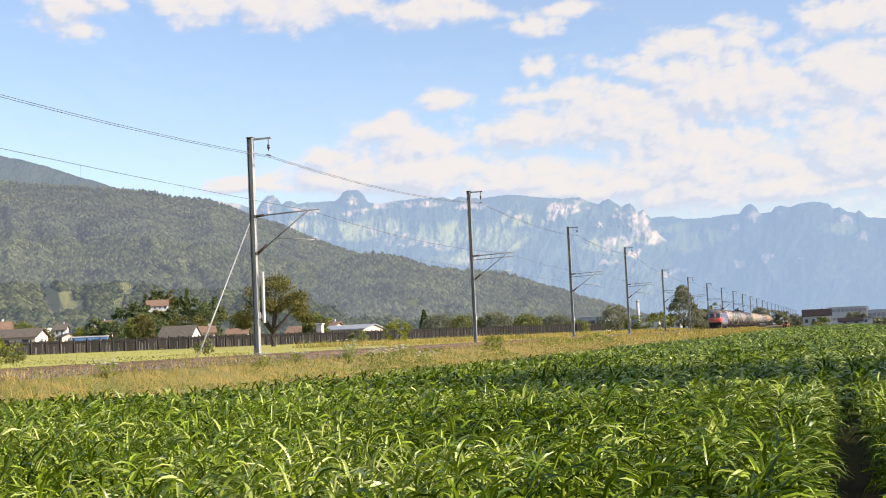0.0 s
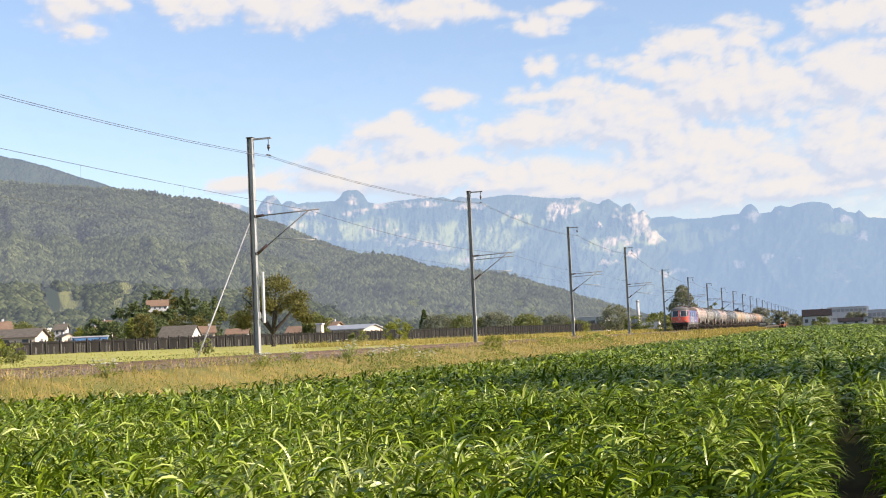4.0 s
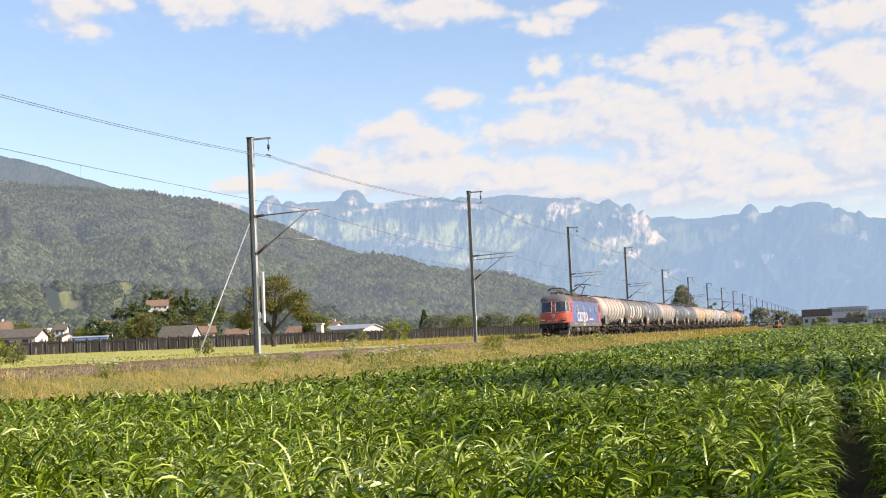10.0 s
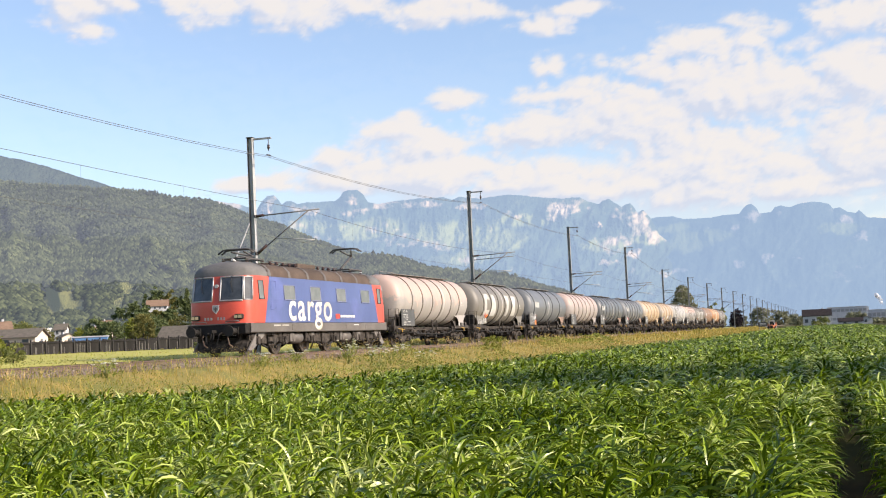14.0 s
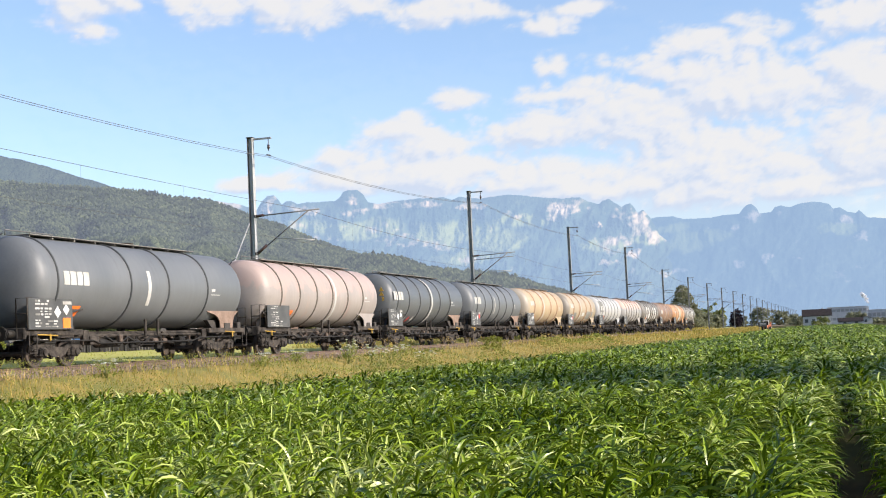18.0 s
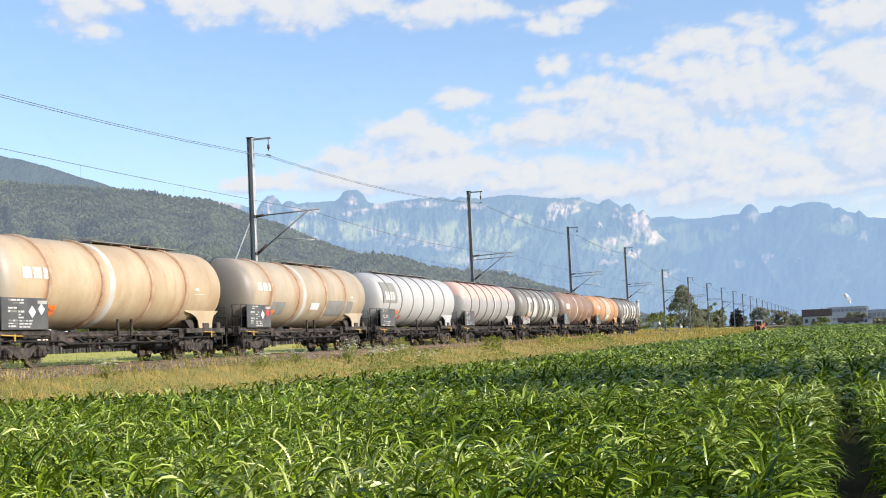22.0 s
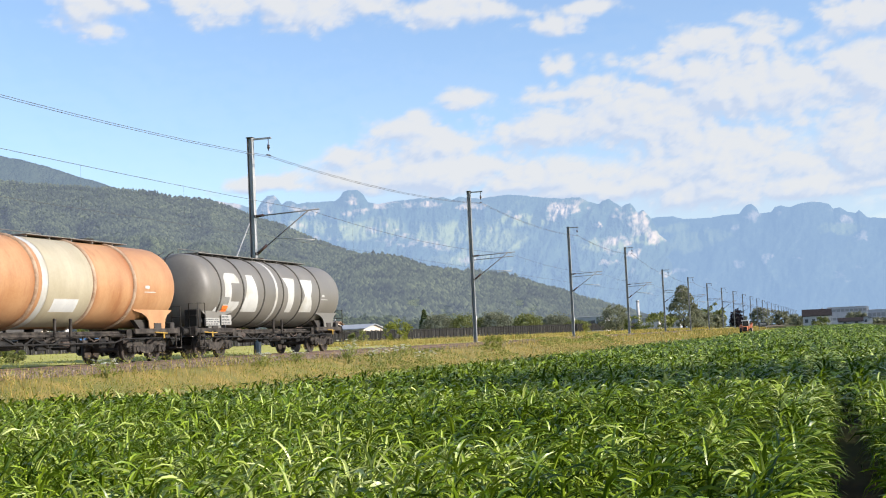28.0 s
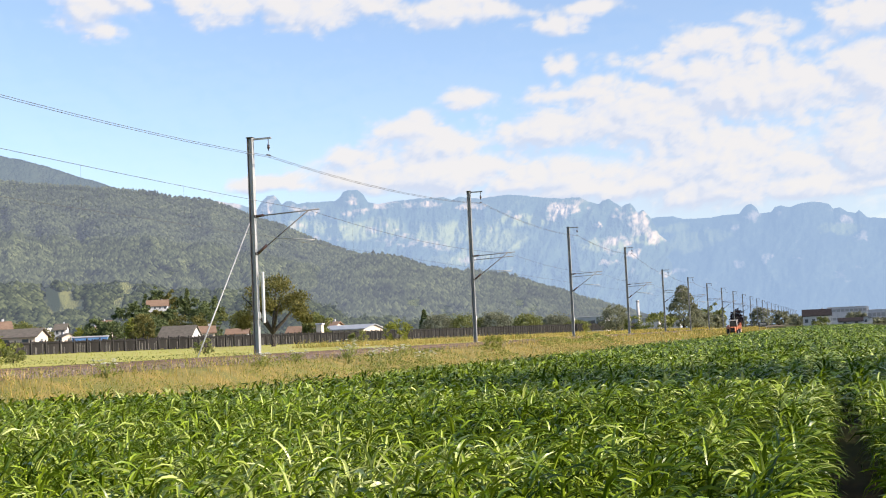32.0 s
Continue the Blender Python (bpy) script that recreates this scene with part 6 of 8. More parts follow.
def locomotive():
    t = thing("electric_locomotive", "red and blue six-axle electric freight locomotive", "locomotive")
    zl = [1.38, 1.7, 2.0, 2.3, 2.6, 3.0, 3.4]
    zr = [3.4, 3.55, 3.7, 3.82, 3.92, 4.0, 4.05, 4.08]
    for front in (True, False):
        cab = part("cab", M().loft([cab_outline(z, front) for z in zl], closed=False), RED, t, "red driver's cab")
        part("cab_roof", M().loft([cab_outline(z, front) for z in zr], closed=False), CABROOF, t)
        for (u0, u1) in ((3.12, 4.72), (5.28, 6.88)):
            part("windscreen", cab_patch(u0, u1, 2.35, 3.36, front, 0.012), GLASS, cab, "dark windscreen")
            part("windscreen_frame", cab_frame(u0, u1, 2.35, 3.36, front, 0.016, 0.036), FRAME, cab)
            part("wiper", M().tube([cab_surface((u0 + u1) / 2, 3.42, front, 0.05), cab_surface((u0 + u1) / 2 + 0.1, 3.1, front, 0.05), cab_surface((u0 + u1) / 2 - 0.1, 2.7, front, 0.05)], 0.012), BLACKISH, cab)
        for (u0, u1) in ((1.75, 3.02), (6.98, 8.25)):
            part("corner_window", cab_patch(u0, u1, 2.37, 3.34, front, 0.012), GLASS, cab, "dark corner window")
            part("corner_window_frame", cab_frame(u0, u1, 2.37, 3.34, front, 0.014, 0.026), FRAME, cab)
        y0, s = (0.68, 1) if front else (LEN - 0.68, -1)
        for x in (-1.0, 1.0):
            hl = part("headlamp", M().box((x, y0 + s * 0.10, 1.66), (0.42, 0.20, 0.22), 0.05), BLACKISH, t, "headlamp in a dark housing")
            for dx in (-0.09, 0.09):
                part("lamp_glass", M().box((x + dx, y0 - s * 0.015, 1.66), (0.15, 0.012, 0.125), 0.005), LAMP if front else GLASS, hl, "dim warm lamp lens" if front else "")
        for z, r in ((3.24, 0.075), (2.98, 0.085)):
            hl = part("marker_lamp", M().cyl((0, y0 + s * 0.46, z), (0, y0 + s * (0.30 - 0.22 * (z < 3)), z), r, n=14), FRAME, t)
            part("lamp_glass", M().cyl((0, y0 + s * (0.30 - 0.22 * (z < 3)), z), (0, y0 + s * (0.285 - 0.22 * (z < 3)), z), r * 0.75, n=14), REDMARK if z > 3.1 else MARKWHITE, hl)
        sh = part("emblem_shield", M().prism([(-0.15, 2.17), (-0.15, 1.97), (0, 1.80), (0.15, 1.97), (0.15, 2.17)], 1, y0 - s * 0.03, y0 - s * 0.005), MARKWHITE, t, "pale metal shield")
        part("shield_field", M().prism([(-0.125, 2.145), (-0.125, 1.98), (0, 1.835), (0.125, 1.98), (0.125, 2.145)], 1, y0 - s * 0.036, y0 - s * 0.028), FRAME, sh)
        part("shield_bars", M().box((0, y0 - s * 0.04, 2.0), (0.055, 0.012, 0.18)).box((0, y0 - s * 0.041, 2.02), (0.17, 0.012, 0.055)), SKIRT, sh)
        for x in (-0.5, -0.36, -0.22, 0.1, 0.24, 0.38):
            part("number_bar", M().box((x, y0 - s * 0.02, 1.60), (0.075, 0.012, 0.12)), DIRTYWHITE, t)
        part("buffer_beam", M().box((0, y0 + s * 0.22, 1.14), (2.75, 0.42, 0.46), 0.05), BLACKISH, t)
        part("handrail", M().tube([(1.05, y0 + s * 0.05, 1.42), (1.05, y0 - s * 0.06, 1.48), (0.45, y0 - s * 0.08, 1.48), (0.45, y0, 1.42)], 0.016), RAILDARK, t)
        part("handrail", M().tube([(-1.05, y0 + s * 0.05, 1.42), (-1.05, y0 - s * 0.06, 1.48), (-0.45, y0 - s * 0.08, 1.48), (-0.45, y0, 1.42)], 0.016), RAILDARK, t)
        plow = [(y0 + s * 0.42, 0.18), (y0 + s * 0.50, 0.52), (y0 + s * 0.72, 0.74), (y0 + s * 1.5, 0.84), (y0 + s * 1.1, 0.50), (y0 + s * 0.80, 0.18)]
        part("plough", M().prism(plow, 0, -1.15, 1.15), BOGIE, t, "dark rail guard")
        for x in (-0.62, 0.55):
            part("air_hose", M().tube([(x, y0 + s * 0.05, 0.95), (x, y0 - s * 0.10, 0.80), (x + 0.05, y0 - s * 0.06, 0.50), (x + 0.12, y0 + s * 0.10, 0.40)], 0.03), RUST, t)
        part("buffer_beam_lip", M().box((0, y0 + s * 0.12, 1.36), (2.72, 0.30, 0.05), 0.015), SKIRT, t)
        cheek = [(y0 + s * 0.30, 0.22), (y0 + s * 0.72, 0.22), (y0 + s * 1.95, 0.84), (y0 + s * 1.95, 0.97), (y0 + s * 1.15, 0.97)]
        for sx in (1, -1):
            part("guard_cheek", M().prism(cheek if s > 0 else cheek[::-1], 0, min(sx * 1.235, sx * 1.30), max(sx * 1.235, sx * 1.30)), CHEEK, t, "dusty grey rail guard cheek")
        part("air_horn", M().cyl((0.35, y0 + s * 1.35, 4.08), (0.35, y0 + s * 1.0, 4.14), 0.03, 0.06, n=8), WHITE, t)
        buffers(t, 0.0 if front else LEN, s)
    # body between the cabs
    # the blue wall's ends slant: the red cab reaches further back at the top
    for sx in (1, -1):
        ends = [[(sx * 1.478, 2.36, 1.38), (sx * 1.478, 2.70, 2.4), (sx * 1.418, 3.06, 3.41)], [(sx * 1.478, LEN - 2.36, 1.38), (sx * 1.478, LEN - 2.70, 2.4), (sx * 1.418, LEN - 3.06, 3.41)]]
        part("side_wall", M().loft(ends if sx > 0 else ends[::-1], closed=False, smooth=False), BLUE, t, "blue side wall")
    roof_sec = lambda y, o=0.0: [(1.425 + o, y, 3.40), (1.36 + o, y, 3.66 + o), (1.15 + o, y, 3.88 + o), (0.75, y, 4.01 + o), (0, y, 4.07 + o), (-0.75, y, 4.01 + o), (-1.15 - o, y, 3.88 + o), (-1.36 - o, y, 3.66 + o), (-1.425 - o, y, 3.40)]
    roof = part("roof", M().loft([roof_sec(2.9), roof_sec(LEN - 2.9)], closed=False), ROOF, t, "brown-grey sooty roof")
    for k in range(7):
        y = 3.1 + k * (LEN - 6.2) / 6
        part("roof_rib", M().loft([roof_sec(y - 0.13, 0.02), roof_sec(y + 0.13, 0.02)], closed=False), SKIRT, roof)
    for k in range(12):
        y = 5.6 + k * 0.72
        part("roof_insulator", M().cyl((0.35, y, 4.0), (0.35, y, 4.22), 0.07, n=8).cyl((0.35, y, 4.12), (0.35, y, 4.16), 0.11, n=8), INSUL, roof)
    part("roof_bus_bar", M().cyl((0.35, 5.4, 4.24), (0.35, 14.0, 4.24), 0.03, n=6), DARKSTEEL, roof)
    part("roof_box", M().box((0, 9.6, 4.14), (1.0, 2.2, 0.26), 0.05).box((-0.3, 6.6, 4.12), (0.7, 1.2, 0.2), 0.04), ROOF, roof)
    part("skirt", M().box((0, LEN / 2, 1.17), (2.94, LEN - 2.0, 0.42), 0.03), SKIRT, t, "dusty grey lower side")
    # side windows
    for y in (4.5, 7.6, 10.95, 14.4):
        w = part("side_window", wall_plate(y, y + 1.25, 2.40, 3.06, 0.010), PANE, t, "dull grey square side window")
        part("window_rim", M().tube([(1.484, y, 2.40), (1.484, y + 1.25, 2.40), (1.446, y + 1.25, 3.06), (1.446, y, 3.06), (1.484, y, 2.40)], 0.026, n=6), RIMGREY, w)
    for y in (1.85, LEN - 2.35):
        cw = part("cab_door_window", wall_plate(y, y + 0.5, 2.40, 3.2, 0.006), PANE, t)
        part("window_rim", M().tube([(1.484, y, 2.40), (1.484, y + 0.5, 2.40), (1.438, y + 0.5, 3.2), (1.438, y, 3.2), (1.484, y, 2.40)], 0.02, n=6), BLACKISH, cw)
    part("cab_door", M().tube([(1.485, 3.0, 1.95), (1.485, 3.55, 1.95), (1.437, 3.72, 3.2), (1.437, 3.2, 3.2), (1.485, 3.0, 1.95)], 0.012, n=4), BLUE, t)
    # lettering on the side
    cu = bpy.data.curves.new("cargo_lettering", "FONT")
    cu.body, cu.extrude, cu.size, cu.offset = "cargo", 0.002, 1.9, 0.024
    cu.space_character = 1.14
    tmp = bpy.data.objects.new("lettering_source", cu)
    scene.collection.objects.link(tmp)
    bpy.context.view_layer.update()
    me = bpy.data.meshes.new_from_object(tmp.evaluated_get(bpy.context.evaluated_depsgraph_get()))
    bpy.data.objects.remove(tmp)
    xs_ = [v.co.x for v in me.vertices]
    zs_ = [v.co.y for v in me.vertices]
    lo, hi = min(xs_), max(xs_)
    zl_, zh_ = min(zs_), max(zs_)
    for v in me.vertices:
        a, b = (v.co.x - lo) / (hi - lo), (v.co.y - zl_) / (zh_ - zl_)
        v.co = (1.486 + v.co.z, 4.95 + a * 5.25, 1.04 + b * 1.33)
    me.materials.clear()
    me.materials.append(mat("weathered_lettering", (0.52, 0.50, 0.45), (0.64, 0.63, 0.60), rough=0.55, scale=1.0, fine=10, dirt=(0.34, 0.25, 0.13), dirt_amount=0.6))
    part("lettering", me, None, t, "large weathered white lettering reading cargo")
    part("logo_block", side_plate(10.7, 11.25, 1.58, 1.80, 1.487), REDMARK, t)
    for k in range(6):
        part("logo_bar", side_plate(11.35 + k * 0.34, 11.63 + k * 0.34, 1.63, 1.75, 1.487), WHITE, t)
    for y in (3.3, 4.2, 13.2):
        part("stencil_bar", side_plate(y, y + 0.7, 1.24, 1.29, 1.476), LETTER, t)
    for y in (3.28, LEN - 3.28):
        for z in (0.55, 0.85):
            part("cab_step", M().box((1.36, y, z), (0.26, 0.5, 0.035), 0.01), BOGIE, t)
    for y in (5.6, 8.7, 12.4, 15.2):
        part("side_flap", M().box((1.475, y, 1.17), (0.02, 0.62, 0.26), 0.006), SKIRT, t)
    pantograph(t, 3.5, False)
    pantograph(t, 16.2, True)
    # running gear
    for yc in (3.4, 9.65, 15.9):
        bg_ = part("bogie", M().box((0, yc, 0.75), (1.6, 3.6, 0.25), 0.05), BLACKISH, t, "greasy dark bogie")
        for s in (-1, 1):
            out = [(yc - 2.1, .62), (yc - 2.1, .86), (yc - .9, .92), (yc + .9, .92), (yc + 2.1, .86), (yc + 2.1, .62), (yc + 1.0, .62), (yc + .7, .48), (yc - .7, .48), (yc - 1.0, .62)]
            part("side_frame", M().prism(out, 0, s * 1.08, s * 1.2), BOGIE, bg_)
            for dy in (-1.45, 1.45):
                part("axle_box", M().box((s * 1.2, yc + dy, 0.62), (0.24, 0.46, 0.42), 0.06).cyl((s * 1.3, yc + dy, 0.62), (s * 1.38, yc + dy, 0.62), 0.17, n=14), BOGIE, bg_)
                for e in (-0.42, 0.42):
                    part("coil_spring", M().cyl((s * 1.2, yc + dy + e, 0.5), (s * 1.2, yc + dy + e, 0.95), 0.10, n=10), BOGIE, bg_)
            part("sand_box", M().box((s * 1.22, yc, 0.62), (0.22, 0.7, 0.5), 0.05), BOGIE, bg_)
            part("brake_gear", M().cyl((s * 1.25, yc - 1.0, 0.45), (s * 1.25, yc - 0.4, 0.30), 0.05, n=8).cyl((s * 1.25, yc + 1.0, 0.45), (s * 1.25, yc + 0.4, 0.30), 0.05, n=8), BLACKISH, bg_)
        for dy in (-1.45, 1.45):
            wheelset(0.63, t, yc + dy)
    for k, y in enumerate((1.9, 4.9, 5.7, 7.4, 8.15, 11.15, 11.9, 13.7, 14.4, 17.4)):
        part("hanging_gear", M().box((1.2, y, 0.72), (0.2, 0.26 + 0.1 * (k % 3), 0.42), 0.04).cyl((1.24, y + 0.1, 0.66), (1.34, y + 0.1, 0.66), 0.13, n=12), BOGIE if k % 2 else SKIRT, t)
    for y in (2.0, 8.2, 14.3):
        part("sand_pipe", M().tube([(1.25, y, 0.95), (1.27, y + 0.1, 0.6), (1.0, y + 0.3, 0.15)], 0.035), BLACKISH, t)
    for y in (6.5, 12.8):
        part("round_tank", M().cyl((1.0, y - 0.55, 0.70), (1.0, y + 0.55, 0.70), 0.27, n=16), SKIRT, t)
        part("under_tank", M().box((0, y, 0.72), (2.3, 1.3, 0.5), 0.06), BLACKISH, t)
    return t


loco = locomotive()
# ---- plank fence behind the meadow ----
FENCE = mat("weathered_dark_planks", (0.012, 0.0115, 0.011), (0.030, 0.028, 0.026), rough=0.95, spec=0.15, scale=1.2, fine=14, bump=0.3, vary=0.25, stretch=(1, 1, 0.3))
POST = mat("grey_fence_post", (0.02, 0.019, 0.018), (0.05, 0.047, 0.042), rough=0.9, scale=2, fine=20, vary=0.2)
fence = thing("plank_fence", "long weathered dark plank fence with grey posts behind the meadow", "fence")
FENCE_X = -60.0
rb4 = random.Random(14)
panel_mes = []
for k_ in range(5):
    top_ = []
    for p_ in range(11):
        h_ = 1.86 + rb4.uniform(-0.07, 0.06)
        top_ += [(-0.99 + p_ * 0.18, h_), (-0.99 + p_ * 0.18 + 0.17, h_ + rb4.uniform(-0.02, 0.02)), (-0.99 + p_ * 0.18 + 0.175, h_ - 0.10)]
    panel_mes.append(M().prism([(0.99, 0.0), (-0.99, 0.0)] + top_[:-1], 0, -0.02, 0.02).mesh("fence_panel", FENCE))
rail_me = M().box((0.08, 0, 1.72), (0.07, 2.0, 0.10), 0.012).mesh("fence_rail", FENCE)
post_me = M().box((0.12, 0, 0.98), (0.09, 0.10, 2.06), 0.012).mesh("fence_post", POST)
PALEPLANK = mat("pale_weathered_plank", (0.05, 0.048, 0.043), (0.15, 0.145, 0.13), rough=0.9, scale=1.5, fine=16, vary=0.35, stretch=(1, 1, 0.2))
stake_mes = [M().box((0.05, 0, 0.85), (0.03, w_, h_), 0.005).mesh("fence_stake", PALEPLANK) for w_, h_ in ((0.05, 1.5), (0.08, 1.65), (0.13, 1.35), (0.06, 1.8))]
rf = random.Random(4)
for i in range(178):
    y = 58 + 2.0 * i
    top = np.interp(y, [58, 84, 345, 420], [2.85, 2.95, 4.15, 4.3])
    for nm, me, dy in (("panel", panel_mes[(i * 7 + i // 3) % 5], 1.0), ("top_rail", rail_me, 1.0), ("post", post_me, 0.0)):
        ob = part(nm, me, None, fence)
        ob.matrix_basis = pose(FENCE_X, y + dy, top - 1.95 + rf.uniform(-0.02, 0.02), rf.uniform(-0.6, 0.6))
    for _ in range(rf.choice((1, 3, 4, 6, 2)) if y < 150 else rf.choice((0, 1, 2, 4)) if y < 230 else rf.choice((0, 1))):
        ob = part("stake", rf.choice(stake_mes), None, fence)
        ob.matrix_basis = pose(FENCE_X, y + rf.uniform(0.2, 1.8), top - 1.95 - rf.uniform(0, 0.25), rf.uniform(-2, 2))

# ---- trees ----
BARK = mat("bark", (0.022, 0.018, 0.014), (0.055, 0.046, 0.036), rough=0.95, scale=4, fine=30, bump=0.5)
LEAF = {
    "d": leaf_mat("dark_leaves", [(0.06, 0.085, 0.03), (0.11, 0.14, 0.05), (0.17, 0.20, 0.075)], rough=0.6, through=0.25, spec=0.25),
    "m": leaf_mat("green_leaves", [(0.11, 0.13, 0.04), (0.19, 0.21, 0.062), (0.31, 0.30, 0.10)], rough=0.6, through=0.42, spec=0.25),
    "l": leaf_mat("light_leaves", [(0.115, 0.14, 0.04), (0.19, 0.21, 0.06), (0.31, 0.30, 0.10)], rough=0.6, through=0.42, spec=0.25),
    "o": leaf_mat("olive_leaves", [(0.085, 0.085, 0.025), (0.15, 0.145, 0.042), (0.30, 0.26, 0.085)], rough=0.6, through=0.42, spec=0.2),
    "k": leaf_mat("copper_leaves", [(0.018, 0.014, 0.016), (0.03, 0.022, 0.025), (0.045, 0.032, 0.035)], rough=0.6, through=0.2, spec=0.2),
    # distance haze mixed into the leaf colour: paler and greyer
    "h": leaf_mat("haze_tinted_leaves", [(0.15, 0.16, 0.10), (0.21, 0.22, 0.14), (0.29, 0.29, 0.19)], rough=0.7, through=0.45, spec=0.1),
    "y": leaf_mat("yellow_green_leaves", [(0.12, 0.15, 0.02), (0.19, 0.21, 0.03), (0.27, 0.27, 0.05)], rough=0.6, through=0.3, spec=0.2),
}


def crown_mesh(name, h, w, style, seed, count, leaf, material, base=0.25):
    """Leaves in many clumps round a crown; z from the tree's foot."""
    rng = np.random.default_rng(seed)
    nc = max(16, int(count / 40))
    u = rng.random(nc)
    th = rng.random(nc) * 2 * math.pi
    if style == "c":
        zz = h * (0.10 + 0.88 * u)
        rr = w / 2 * (1.02 - u) ** 0.8 * (0.7 + 0.35 * rng.random(nc))
    elif style == "p":
        zz = h * (0.06 + 0.92 * u)
        rr = w / 2 * np.clip(np.sin(math.pi * (0.12 + 0.80 * (1 - u) ** 0.8)), 0.08, 1) * (0.6 + 0.5 * rng.random(nc))
    else:
        ph = np.arccos(1 - 1.75 * rng.random(nc))
        k = 0.62 + 0.42 * rng.random(nc)
        zc, zr = h * (base + (1 - base) * 0.45), h * (1 - base) * 0.55
        zz = zc + zr * np.cos(ph) * k
        rr = w / 2 * np.sin(ph) * k * (0.85 + 0.3 * rng.random(nc))
    cc = np.stack([np.cos(th) * rr, np.sin(th) * rr, zz], -1)
    cr = w * (0.07 + 0.09 * rng.random(nc)) * (0.6 if style == "c" else 1)
    per = count // nc
    d = rng.normal(0, 1, (nc, per, 3))
    d = d / np.linalg.norm(d, axis=-1, keepdims=True) * (rng.random((nc, per, 1)) ** 0.4)
    c = (cc[:, None] + d * cr[:, None, None] * np.array([1.15, 1.15, 0.8])).reshape(-1, 3)
    k = len(c)
    a = rng.normal(0, 1, (k, 3))
    a /= np.linalg.norm(a, axis=-1, keepdims=True)
    b = np.cross(a, rng.normal(0, 1, (k, 3)))
    b /= np.linalg.norm(b, axis=-1, keepdims=True)
    s = (leaf * (0.6 + 0.8 * rng.random(k)))[:, None]
    v = np.stack([c - a * s, c + b * s * 0.55, c + a * s, c - b * s * 0.55], 1).reshape(-1, 3)
    q = np.arange(k * 4).reshape(-1, 4)
    return sheet_mesh(name, v, q, material, smooth=False)


def trunk_part(t, h, w, seed, base=0.25, r=None, fork=False):
    rng = random.Random(seed)
    r = r or h * 0.028
    m = M()
    top = h * (0.24 if fork else base + 0.35)
    pts = [(rng.uniform(-.04, .04) * h * s, rng.uniform(-.04, .04) * h * s, top * s - 0.1) for s in (0, .2, .45, .7, 1)]
    rings = []
    for i, p in enumerate(pts):
        rr = r * (1.35 if i == 0 else 1.0 - 0.18 * i)
        rings.append([(p[0] + rr * math.cos(a), p[1] + rr * math.sin(a), p[2]) for a in [2 * math.pi * j / 8 for j in range(8)]])
    m.loft(rings, caps=True)
    if fork:
        for a, sp, up in ((0.4, 0.40, 0.42), (1.7, 0.22, 0.62), (2.9, 0.42, 0.45), (4.2, 0.30, 0.50), (5.4, 0.36, 0.36)):
            e = (math.cos(a) * w * sp, math.sin(a) * w * sp, top + h * up)
            b1 = (e[0] * .35, e[1] * .35, top + h * up * .30)
            b2 = (e[0] * .75, e[1] * .75, top + h * up * .80)
            m.cyl((0, 0, top - 0.25), b1, r * .68, r * .5, n=7, caps=False).cyl(b1, b2, r * .5, r * .28, n=7, caps=False).cyl(b2, e, r * .28, r * .1, n=6, caps=False)
    for k in range(0 if fork else 6):
        a = k * 1.05 + rng.uniform(-.3, .3)
        z0 = h * base * rng.uniform(0.8, 1.5)
        e = (math.cos(a) * w * rng.uniform(.22, .38), math.sin(a) * w * rng.uniform(.22, .38), z0 + h * rng.uniform(.2, .4))
        m.cyl((0, 0, z0), (e[0] * .5, e[1] * .5, z0 + (e[2] - z0) * .6), r * .5, r * .32, n=6, caps=False)
        m.cyl((e[0] * .5, e[1] * .5, z0 + (e[2] - z0) * .6), e, r * .32, r * .12, n=6, caps=False)
    part("trunk", m, BARK, t, "dark bark trunk with limbs")


